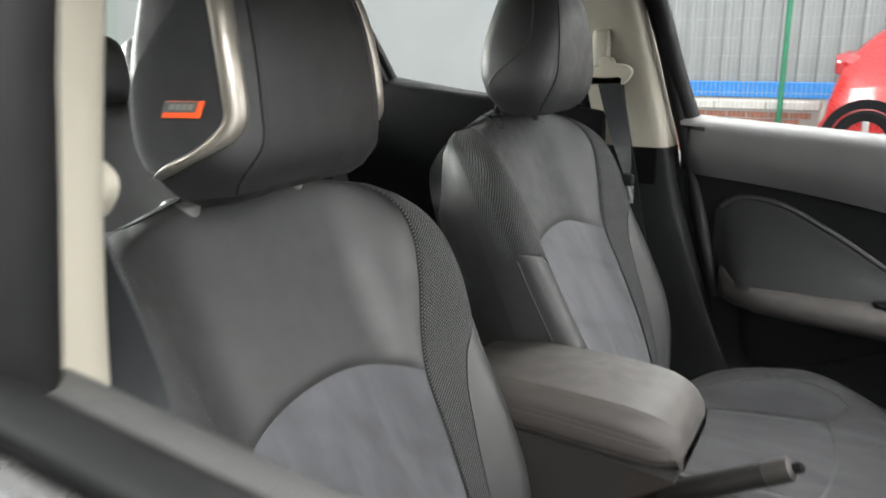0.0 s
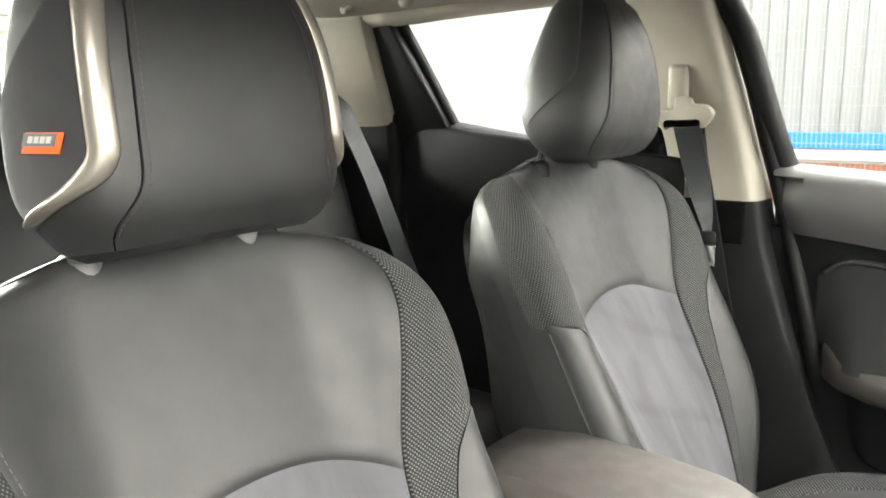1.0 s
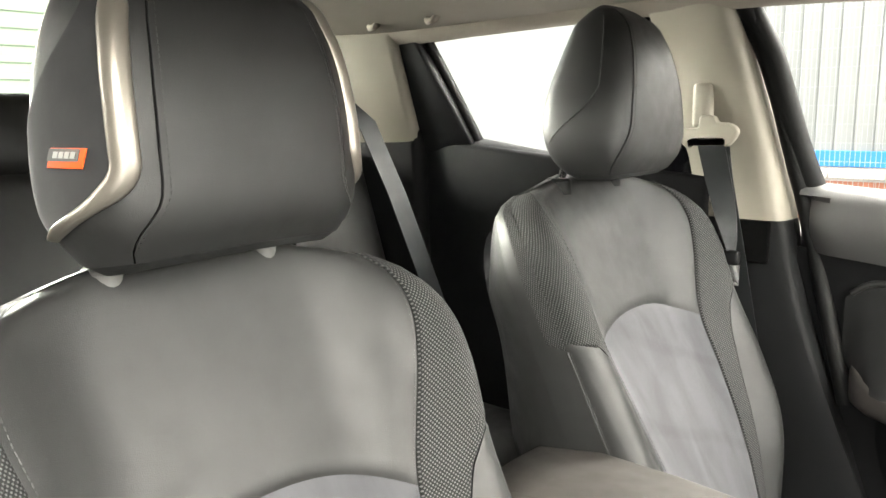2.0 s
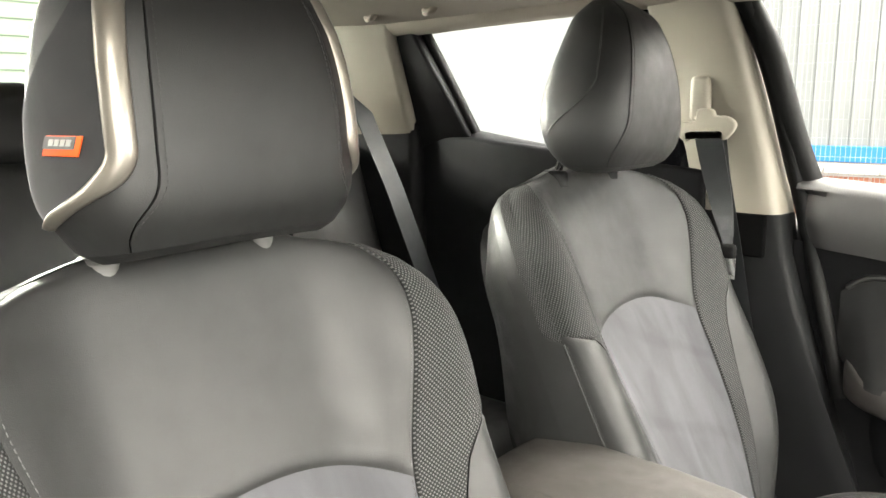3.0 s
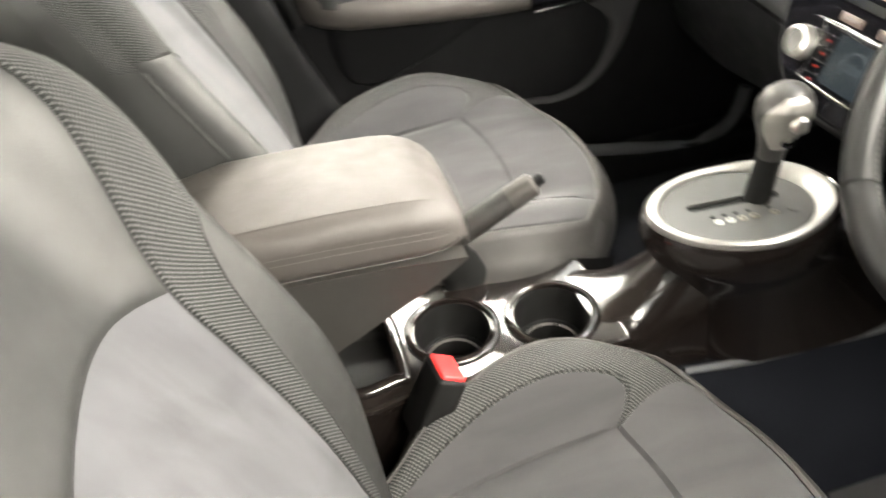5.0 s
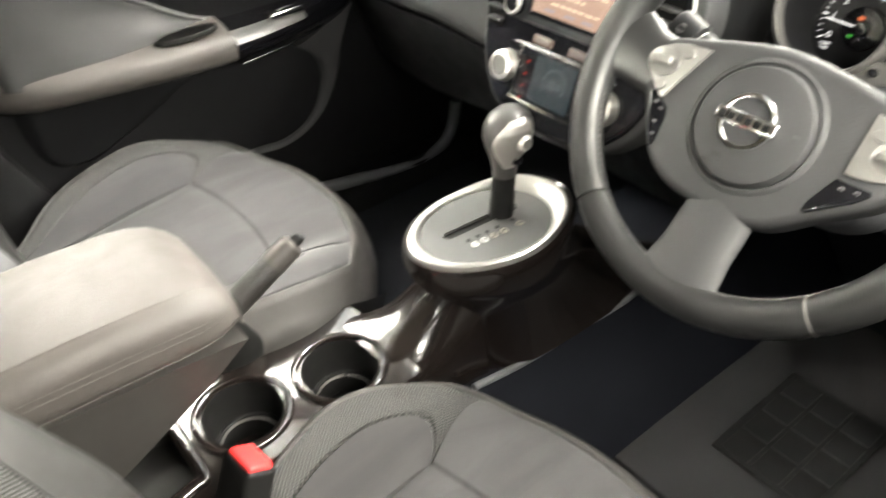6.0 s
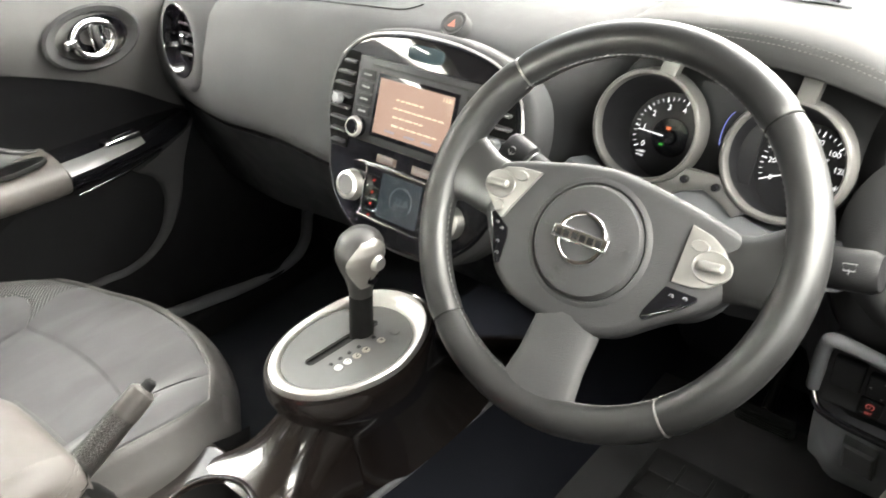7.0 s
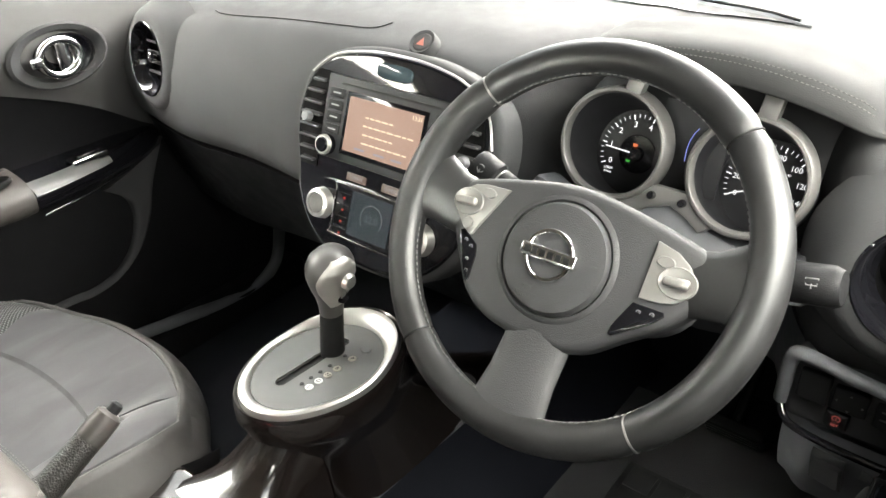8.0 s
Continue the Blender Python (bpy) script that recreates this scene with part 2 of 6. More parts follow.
def part(name, bm, material, parent=None, label="", angle=40, kind=""):
    me = bpy.data.meshes.new(name)
    bmesh.ops.remove_doubles(bm, verts=bm.verts, dist=1e-5)
    bmesh.ops.recalc_face_normals(bm, faces=bm.faces)
    bm.to_mesh(me)
    bm.free()
    smoothed(me, angle)
    me.materials.append(material)
    ob = new(name, me)
    if parent is not None:
        ob.parent = parent
        if parent.type == 'EMPTY':
            ob.matrix_parent_inverse = Matrix.Translation(-Vector(parent.location))
    return tagged(ob, label=label, kind=kind)


def thing(name, bm, material, label, category, group="", kind="", angle=40):
    return tagged(part(name, bm, material, angle=angle), label, category, group, kind)


def moved(bm, m):
    bmesh.ops.transform(bm, matrix=m, verts=bm.verts)
    return bm


def joined(*bms):
    out = bms[0]
    for b in bms[1:]:
        me = bpy.data.meshes.new("join")
        b.to_mesh(me)
        b.free()
        out.from_mesh(me)
        bpy.data.meshes.remove(me)
    return out


def rbox(x0, x1, y0, y1, z0, z1, r=0.01, seg=3):
    """A box with rounded edges."""
    bm = bmesh.new()
    bmesh.ops.create_cube(bm, size=1)
    for v in bm.verts:
        v.co = ((x0 + x1) / 2 + v.co.x * (x1 - x0), (y0 + y1) / 2 + v.co.y * (y1 - y0), (z0 + z1) / 2 + v.co.z * (z1 - z0))
    r = min(r, abs(x1 - x0) * 0.49, abs(y1 - y0) * 0.49, abs(z1 - z0) * 0.49)
    bmesh.ops.bevel(bm, geom=bm.edges[:], offset=r, segments=seg, profile=0.5, affect='EDGES')
    return bm


def spread(n, edge=(0.012, 0.035, 0.07)):
    """Steps from 0 to 1, closer together at both ends."""
    inner = np.linspace(0.1, 0.9, max(n, 2))
    return [0.0, *edge, *inner, *[1 - e for e in reversed(edge)], 1.0]


def patch(fn, A, B, cloth=None):
    """A sheet of quads from fn(a, b); cloth(a, b) lays the weave flat, else it follows the sheet."""
    verts = [fn(a, b) for a in A for b in B]
    k = len(B)
    faces = [(i * k + j, (i + 1) * k + j, (i + 1) * k + j + 1, i * k + j + 1) for i in range(len(A) - 1) for j in range(k - 1)]
    grid = np.array([tuple(v) for v in verts]).reshape(len(A), k, 3)
    run = np.concatenate([np.zeros((1, k)), np.cumsum(np.linalg.norm(np.diff(grid, axis=0), axis=2), axis=0)]).ravel()
    across = np.concatenate([np.zeros((len(A), 1)), np.cumsum(np.linalg.norm(np.diff(grid, axis=1), axis=2), axis=1)], axis=1).ravel()
    if cloth:
        laid = np.array([cloth(a, b) for a in A for b in B])
        run, across = laid[:, 0], laid[:, 1]
    bm = raw(verts, faces)
    bm.verts.index_update()
    uv = bm.loops.layers.uv.new("cloth")
    for face in bm.faces:
        for lp in face.loops:
            i = lp.vert.index
            lp[uv].uv = (run[i], across[i])
    return bm


def loft(rings, cap=True, closed=True):
    """Skin over rings of points, all of one length."""
    k = len(rings[0])
    verts = [p for r in rings for p in r]
    faces = []
    for i in range(len(rings) - 1):
        for j in range(k if closed else k - 1):
            faces.append((i * k + j, i * k + (j + 1) % k, (i + 1) * k + (j + 1) % k, (i + 1) * k + j))
    if cap:
        faces += [tuple(range(k - 1, -1, -1)), tuple(range((len(rings) - 1) * k, len(rings) * k))]
    return raw(verts, faces)


def tube(points, r, n=10, closed=False, squash=1.0, up=(0, 0, 1), cap=True):
    """A round bar along points; r is a number or one a point."""
    pts = [Vector(p) for p in points]
    rings = []
    m = len(pts)
    for i, p in enumerate(pts):
        a, b = (pts[(i - 1) % m], pts[(i + 1) % m]) if closed else (pts[max(i - 1, 0)], pts[min(i + 1, m - 1)])
        t = (b - a).normalized()
        side = t.cross(Vector(up))
        if side.length < 1e-4:
            side = t.cross(Vector((1, 0, 0)))
        side.normalize()
        top = side.cross(t).normalized()
        rad = r[i] if isinstance(r, (list, tuple)) else r
        rings.append([p + rad * (math.cos(q) * side + squash * math.sin(q) * top) for q in np.linspace(0, 2 * math.pi, n, endpoint=False)])
    if closed:
        rings.append(rings[0])
    return loft(rings, cap=cap and not closed)


def lathe(profile, n=32, m=Matrix.Identity(4), sy=1.0):
    """A turned shape: profile of (radius, height) about z, then placed by m."""
    rings = [[m @ Vector((r * math.cos(q), sy * r * math.sin(q), h)) for q in np.linspace(0, 2 * math.pi, n, endpoint=False)] for r, h in profile]
    return loft(rings, cap=False)


def prism(outline, m, depth, bevel=0.0, seg=2):
    """A flat outline (x, y) given a depth along +z with rounded front edges, placed by m."""
    bm = bmesh.new()
    face = bm.faces.new([bm.verts.new((x, y, 0)) for x, y in outline])
    got = bmesh.ops.extrude_face_region(bm, geom=[face])
    top = [v for v in got["geom"] if isinstance(v, bmesh.types.BMVert)]
    for v in top:
        v.co.z += depth
    bmesh.ops.recalc_face_normals(bm, faces=bm.faces)
    if bevel:
        edges = [e for e in bm.edges if all(v.co.z > depth * 0.5 for v in e.verts)]
        bmesh.ops.bevel(bm, geom=edges, offset=bevel, segments=seg, profile=0.5, affect='EDGES')
    return moved(bm, m)


def smooth_loop(points, n=8, closed=True):
    """A rounded curve through points (Catmull-Rom), any dimension."""
    pts = [np.array(p, float) for p in points]
    m = len(pts)
    out = []
    for i in range(m if closed else m - 1):
        p0, p1, p2, p3 = (pts[(i + k) % m] if closed else pts[min(max(i + k, 0), m - 1)] for k in (-1, 0, 1, 2))
        for t in np.linspace(0, 1, n, endpoint=False):
            out.append(tuple(0.5 * ((2 * p1) + (p2 - p0) * t + (2 * p0 - 5 * p1 + 4 * p2 - p3) * t * t + (3 * p1 - p0 - 3 * p2 + p3) * t ** 3)))
    if not closed:
        out.append(tuple(pts[-1]))
    return out


def plate(outer, holes, depth):
    """A flat plate in xy with holes through it, its top at z = 0."""
    bm = bmesh.new()
    edges = []
    for loop in (outer, *holes):
        vs = [bm.verts.new((x, y, 0)) for x, y in loop]
        edges += [bm.edges.new((vs[i], vs[(i + 1) % len(vs)])) for i in range(len(vs))]
    bmesh.ops.triangle_fill(bm, edges=edges, use_beauty=True, use_dissolve=False)
    got = bmesh.ops.extrude_face_region(bm, geom=bm.faces[:])
    for v in got["geom"]:
        if isinstance(v, bmesh.types.BMVert):
            v.co.z -= depth
    return bm


def ring_xy(cx, cy, r, n=32, ry=None):
    return [(cx + r * math.cos(q), cy + (ry or r) * math.sin(q)) for q in np.linspace(0, 2 * math.pi, n, endpoint=False)]


def stitches(points, parent, material, r=0.0005, length=0.55, step=0.006, name="stitching"):
    """Dashes of thread along a line."""
    pts = [Vector(p) for p in points]
    walk_len = [0.0]
    for a, b in zip(pts, pts[1:]):
        walk_len.append(walk_len[-1] + (b - a).length)

    def at(d):
        i = int(np.clip(np.searchsorted(walk_len, d) - 1, 0, len(pts) - 2))
        seg = walk_len[i + 1] - walk_len[i]
        return pts[i].lerp(pts[i + 1], (d - walk_len[i]) / seg if seg else 0)
    bits, d = [], 0.0
    verts, faces = [], []
    while d + step < walk_len[-1]:
        a, b = at(d), at(d + step * length)
        t = (b - a).normalized()
        side = t.cross(Vector((0.3, 0.2, 1))).normalized()
        up = side.cross(t)
        k = len(verts)
        for p in (a, b):
            verts += [p + r * side, p + r * up, p - r * side, p - r * up]
        faces += [(k + j, k + (j + 1) % 4, k + 4 + (j + 1) % 4, k + 4 + j) for j in range(4)]
        faces += [(k, k + 1, k + 2, k + 3), (k + 4, k + 7, k + 6, k + 5)]
        d += step
    return part(name, raw(verts, faces), material, parent, kind="stuff") if verts else None


def letters(text, size, m, material, parent, name="lettering", depth=0.0003, label=""):
    """Raised or printed words in the built-in font, centred, facing +z of m."""
    cu = bpy.data.curves.new("words", 'FONT')
    cu.body, cu.size, cu.extrude = text, size, depth
    cu.align_x, cu.align_y = 'CENTER', 'CENTER'
    cu.resolution_u = 3
    tmp = bpy.data.objects.new("words", cu)
    me = bpy.data.meshes.new_from_object(tmp)
    bpy.data.objects.remove(tmp)
    bpy.data.curves.remove(cu)
    bm = bmesh.new()
    bm.from_mesh(me)
    bpy.data.meshes.remove(me)
    return part(name, moved(bm, m), material, parent, label)


def basis(o, ex, ey, ez):
    m = Matrix.Identity(4)
    for i, v in enumerate((ex, ey, ez, o)):
        for j in range(3):
            m[j][i] = v[j]
    return m


def table(xs, ys):
    return lambda x: float(np.interp(x, xs, ys))


def curve(xs, ys):
    """A smooth line through a short table."""
    xs, ys = np.array(xs, float), np.array(ys, float)
    slope = np.gradient(ys, xs)

    def f(x):
        x = min(max(x, xs[0]), xs[-1])
        i = int(np.clip(np.searchsorted(xs, x) - 1, 0, len(xs) - 2))
        h = xs[i + 1] - xs[i]
        t = (x - xs[i]) / h
        return float((2 * t**3 - 3 * t**2 + 1) * ys[i] + (t**3 - 2 * t**2 + t) * h * slope[i] + (-2 * t**3 + 3 * t**2) * ys[i + 1] + (t**3 - t**2) * h * slope[i + 1])
    return f


def ease(x):
    x = min(max(x, 0.0), 1.0)
    return x * x * (3 - 2 * x)


# ---- outside ----
GROUND = surface("grey_concrete", (0.26, 0.25, 0.24), 0.85, grain=0.5, scale=60, blotch=0.15, blotch_scale=2)
thing("ground", rbox(-400, 400, -400, 400, -0.3, 0, 0.01, 1), GROUND, "pale grey concrete yard", "ground", kind="structure")

SHEET = surface("pale_sheet_metal", (0.25, 0.26, 0.25), 0.5, metal=0.1, blotch=0.05, blotch_scale=1.5)
SHEET_GREEN = surface("pale_green_sheet", (0.30, 0.35, 0.27), 0.5, blotch=0.05, blotch_scale=1.5)
BLUE = surface("blue_paint", (0.02, 0.20, 0.55), 0.5, blotch=0.06)
BRICK = surface("red_brick", (0.32, 0.13, 0.08), 0.9, grain=0.6, scale=80, blotch=0.25, blotch_scale=14)
MORTAR = surface("pale_mortar", (0.42, 0.39, 0.35), 0.95, grain=0.5, scale=120)
COPING = surface("pale_coping_stone", (0.55, 0.53, 0.48), 0.85, grain=0.4, scale=60)
GREEN_POST = surface("green_post_paint", (0.02, 0.16, 0.08), 0.5)
WIRE = surface("grey_wire", (0.35, 0.36, 0.35), 0.5, metal=0.6)


def corrugated(x0, x1, y, z0, z1, pitch, depth, facing):
    """Trapezoid sheet along x."""
    pts, x = [], x0
    while x < x1:
        pts += [(x, y), (x + pitch * .55, y), (x + pitch * .65, y + facing * depth), (x + pitch * .9, y + facing * depth)]
        x += pitch
    verts = [(px, py, z) for z in (z0, z1) for px, py in pts]
    k = len(pts)
    return raw(verts, [(i, i + 1, k + i + 1, k + i) for i in range(k - 1)])


shed = base("warehouse", (-4, 11.0, 0), "pale corrugated metal warehouse with a blue base band", "building")
part("wall", rbox(-30, 12, 11.02, 11.3, 0, 7.5, 0.01, 1), SHEET, shed)
part("cladding", corrugated(-30, 12, 11.0, 0.66, 7.4, 0.25, 0.04, -1), SHEET, shed)
part("blue_band", rbox(-30, 12, 10.93, 11.0, 0.46, 0.68, 0.01, 1), BLUE, shed, "bright blue base band")
part("plinth", rbox(-30, 12, 10.95, 11.02, 0, 0.46, 0.01, 1), MORTAR, shed)
WHITE_SHEET = surface("white_sheet_metal", (0.27, 0.28, 0.272), 0.5, blotch=0.04, blotch_scale=1.5)
annex = base("warehouse", (-12, 9.2, 0), "plain white sheet metal annex beside the yard", "building")
part("wall", rbox(-26, -4.42, 9.2, 10.8, 0, 6.5, 0.01, 1), WHITE_SHEET, annex)
shed2 = base("warehouse", (-14, -2, 0), "pale green corrugated metal shed behind the car", "building")
part("wall", rbox(-15.3, -15.02, -12, 9.1, 0, 7, 0.01, 1), SHEET_GREEN, shed2)
part("cladding", moved(corrugated(0, 6.9, 0, -12, 9.0, 0.3, 0.03, -1), Matrix(((0, -1, 0, -15), (0, 0, 1, 0), (1, 0, 0, 0), (0, 0, 0, 1)))), SHEET_GREEN, shed2)

low = base("brick_wall", (-3, 8.6, 0), "low red brick wall with pale coping stones", "wall")
part("core", rbox(-2.8, -.60, 8.53, 8.67, 0, 0.512, 0.004, 1), MORTAR, low)
for i in range(4):
    x = -2.82 + i * 0.56
    part("coping_stone", rbox(x, x + 0.55, 8.46, 8.74, 0.512, 0.60, 0.008, 1), COPING, low)

brick = rbox(0, .215, -.012, 0, 0, .065, .004, 1)
brick_data = bpy.data.meshes.new("brick")
brick.to_mesh(brick_data)
brick.free()
brick_data.materials.append(BRICK)
for row in range(6):
    for i in range(9):
        ob = new("brick", brick_data)
        ob.parent, ob.matrix_parent_inverse = low, Matrix.Translation(-Vector(low.location))
        ob.location = (-2.8 + i * .225 + (.11 if row % 2 else 0), 8.528, .03 + row * .077)

fence = base("mesh_fence", (-1, 8.4, 0), "green steel post fence with grey welded wire mesh", "fence")
for i in range(6):
    x = -3.49 + i * 2.5
    part("post", tube([(x, 8.4, 0), (x, 8.4, 2.45)], 0.03, 10), GREEN_POST, fence)
wires = []
for i in range(int(12.5 / 0.05) + 1):
    wires.append(rbox(-3.49 + i * .05 - .0025, -3.49 + i * .05 + .0025, 8.40, 8.405, 0.05, 2.4, 0.001, 1))
part("wire", joined(*wires), WIRE, fence, kind="stuff")
for i in range(12):
    part("cross_wire", tube([(-3.49, 8.4, .1 + i * .2), (9.01, 8.4, .1 + i * .2)], 0.003, 6), WIRE, fence)

RED_PAINT = surface("red_car_paint", (0.45, 0.012, 0.01), 0.3, coat=0.4, blotch=0.03)
DARK_GLASS = surface("dark_car_glass", (0.01, 0.012, 0.012), 0.05, blotch=0.02, rough_vary=0.01)


def parked_car(at, yaw, label):
    """A small red hatchback."""
    car = base("parked_car", at, label, "car", group="parked cars")
    m = Matrix.Translation(at) @ Matrix.Rotation(radians(yaw), 4, 'Z')
    prof = smooth_loop([(-1.58, .30), (-1.65, .56), (-1.60, .80), (-1.52, 1.03), (-1.40, 1.20), (-1.18, 1.38), (-.75, 1.50), (.25, 1.50), (.95, 1.10), (1.65, .95), (1.88, .68), (1.88, .32), (0, .25)], 6)
    rings = []
    for y, k, lift in ((-.86, .90, .03), (-.80, .985, 0), (-.55, 1, .0), (.55, 1, 0), (.80, .985, 0), (.86, .90, .03)):
        rings.append([m @ Vector((x * k, y * (1 - .16 * ease((z - .9) / .6)), .85 + (z - .85) * k)) for x, z in prof])
    part("body", loft(rings), RED_PAINT, car)
    for x in (-1.27, 1.20):
        for y in (-.79, .79):
            w = m @ Matrix.Translation((x, y, .32)) @ Matrix.Rotation(radians(90), 4, 'X')
            part("wheel_arch", lathe([(.31, -.085), (.40, -.095), (.40, .095), (.31, .085)], 28, w), PLASTIC, car)
            wheel = part("wheel", lathe([(.19, -.10), (.27, -.115), (.295, -.08), (.295, .08), (.27, .115), (.19, .10)], 28, w), RUBBER, car)
            hub = []
            for j in range(5):
                hub.append(moved(rbox(-.03, .03, 0, .195, -.108, .108, .01, 1), w @ Matrix.Rotation(j * 2 * math.pi / 5, 4, 'Z')))
            part("rim", joined(*hub), SATIN, wheel, "silver five spoke rim")
    for y in (-.66, .66):
        part("tail_light", moved(rbox(-1.60, -1.38, y - .13, y + .13, .94, 1.14, .03, 2), m), surface("tail_lens", (.35, .01, .01), .1, coat=1.0), car)
    for y in (-.80, .80):
        part("side_window", moved(rbox(-1.0, .55, y - .05, y + .05, 1.05, 1.38, .04, 2), m), DARK_GLASS, car)
    return car


parked_car((1.15, 8.40, 0), 0, "red hatchback parked by the low brick wall")

# ---- car shell ----
thing("floor", rbox(-1.75, 1.15, -.70, .70, .27, .33, .02), CARPET, "black carpeted car floor", "floor", kind="structure")
def roof_z(x, y):
    crown = .125 * ease((-.55 - x) / 1.1) * max(0.0, 1 - (y / .56) ** 2)
    return 1.515 + crown - 0.055 * ((x + .35) / .9) ** 2 * (0.35 if x < -.35 else 1.0) - 0.05 * (abs(y) / .72) ** 4
ceil = patch(lambda p, q: Vector((-1.75 + p * 2.2, -.66 + q * 1.32, roof_z(-1.75 + p * 2.2, -.66 + q * 1.32))), list(np.linspace(0, 1, 24)), list(np.linspace(0, 1, 24)))
bmesh.ops.solidify(ceil, geom=ceil.faces[:], thickness=-0.03)
thing("ceiling", ceil, LINER, "pale beige cloth headliner", "ceiling", kind="structure")


def slab(quad, thick, r=0.0):
    """A plate through four corners, thickened to its right-hand side."""
    q = [Vector(p) for p in quad]
    n = (q[1] - q[0]).cross(q[3] - q[0]).normalized() * thick
    bm = raw([*q, *[p + n for p in q]], [(0, 1, 2, 3), (7, 6, 5, 4), (0, 4, 5, 1), (1, 5, 6, 2), (2, 6, 7, 3), (3, 7, 4, 0)])
    bmesh.ops.recalc_face_normals(bm, faces=bm.faces)
    if r:
        bmesh.ops.bevel(bm, geom=bm.edges[:], offset=r, segments=3, profile=0.5, affect='EDGES')
    return bm


for side, tag in ((1, "left"), (-1, "right")):
    s = side
    # middle pillar: cream upper trim over a dark lower trim, both rounded
    def pillar(z):
        """Rear and front x and the inner y of the middle pillar at height z."""
        t = (z - 1.115) / .37
        return (-.525 - .075 * t, -.362 - .085 * t, .675 - .085 * t * t) if s > 0 else (-.58 - .02 * t, -.405 + .032 * t, .630 - .035 * t * t)
    rings = []
    for z in np.linspace(1.112, 1.50, 12):
        xr, xf, y = pillar(z)
        prof = smooth_loop([(xr, y + .05), (xr, y + .012), (xr + .02, y), (xf - .035, y - .006), (xf - .006, y + .014), (xf, y + .06)], 4, closed=False)
        rings.append([(px, s * py, z) for px, py in prof])
    thing("pillar_" + tag, loft(rings, cap=False, closed=False), CREAM, "cream moulded trim on the middle pillar", "pillar", kind="structure")
    rings = []
    for z in np.linspace(.33, 1.113, 12):
        t = (1.113 - z) / .78
        xr, xf, y = -.535 - .03 * t, -.362 + .30 * t ** 1.3, .678 - .01 * t
        prof = smooth_loop([(xr, y + .05), (xr, y + .012), (xr + .02, y), (xf - .035, y - .004), (xf - .004, y + .014), (xf, y + .06)], 4, closed=False)
        rings.append([(px, s * py, z) for px, py in prof])
    thing("pillar_lower_" + tag, loft(rings, cap=False, closed=False), PLASTIC, "dark grey lower trim of the middle pillar", "pillar", kind="structure")
    # rubber seals along the front door opening
    seal = [(-.255, s * .70, .80), (-.335, s * .712, 1.10), (-.362, s * .705, 1.2), (-.41, s * .66, 1.40), (-.445, s * .615, 1.49)]
    if s < 0:
        seal = [(-.29, s * .71, .80), (-.375, s * .715, 1.08), (-.385, s * .703, 1.2), (-.368, s * .692, 1.40), (-.36, s * .670, 1.49)]
    thing("door_seal_" + tag, tube(smooth_loop(seal, 8, False), 0.014, 10), RUBBER, "black rubber door seal", "seal", kind="structure")
    # outer pillar skin
    thing("pillar_outer_" + tag, slab([(-.62, s * .79, .35), (-.36, s * .79, .35), (-.44, s * .66, 1.50), (-.68, s * .66, 1.50)][::s], .02 , .006), BLACK_GLOSS, "black outer skin of the middle pillar", "pillar", kind="structure")
    # rear door: inner panel, black quarter, window frame
    rear = base("door_rear_" + tag, (-.9, s * .7, .35), "dark grey rear door with a black corner panel", "door", kind="structure")
    part("panel", slab([(-1.45, s * .74, .35), (-.50, s * .74, .35), (-.50, s * .70, 1.185), (-1.30, s * .72, 1.255)][::s], .04, .012), DOOR_BLACK, rear)
    part("upper_roll", tube(smooth_loop([(-.50, s * .70, 1.165), (-.8, s * .705, 1.185), (-1.1, s * .71, 1.225), (-1.28, s * .71, 1.25)], 6, False), .028, 12), SOFT, rear)
    part("corner_panel", slab([(-1.235, s * .71, 1.20), (-1.060, s * .71, 1.24), (-1.155, s * .60, 1.50), (-1.215, s * .60, 1.50)][::s], .03, .008), PLASTIC, rear, "black corner panel")
    part("window_seal", tube(smooth_loop([(-1.055, s * .705, 1.235), (-1.105, s * .66, 1.37), (-1.145, s * .61, 1.49)], 6, False), .012, 10), RUBBER, rear)
    pane = part("pane", slab([(-1.12, s * .735, 1.18), (-.55, s * .735, 1.16), (-.60, s * .625, 1.49), (-1.20, s * .625, 1.49)][::s], .004), GLASS, rear)
    pane.visible_shadow = False
    # rear pillar and quarter
    thing("pillar_rear_" + tag, slab([(-1.80, s * .60, 1.22), (-1.205, s * .70, 1.22), (-1.195, s * .60, 1.51), (-1.62, s * .52, 1.51)][::s], .05, .02), CREAM, "cream rear pillar trim", "pillar", kind="structure")
    thing("quarter_" + tag, slab([(-1.85, s * .66, .33), (-1.20, s * .72, .33), (-1.20, s * .70, 1.285), (-1.80, s * .60, 1.285)][::s], .06, .02), DOOR_BLACK, "dark rear side trim", "side trim", kind="structure")
    # front pillar and roof rail
    thing("pillar_front_" + tag, tube(smooth_loop([(.98, s * .70, 1.02), (.62, s * .655, 1.25), (.30, s * .61, 1.42), (.0, s * .59, 1.50)], 6, False), .045, 12), CREAM, "cream front pillar trim", "pillar", kind="structure")
    thing("roof_rail_" + tag, tube(smooth_loop([(.1, s * .60, 1.475), (-.4, s * .61, 1.505), (-1.0, s * .605, 1.50), (-1.7, s * .56, 1.47)], 6, False), .038, 12), LINER, "beige roof rail trim", "trim", kind="structure")
    thing("sill_" + tag, rbox(-1.3, .75, s * .70 - .06, s * .70 + .06, .27, .40, .02), PLASTIC, "dark door sill trim", "trim", kind="structure")

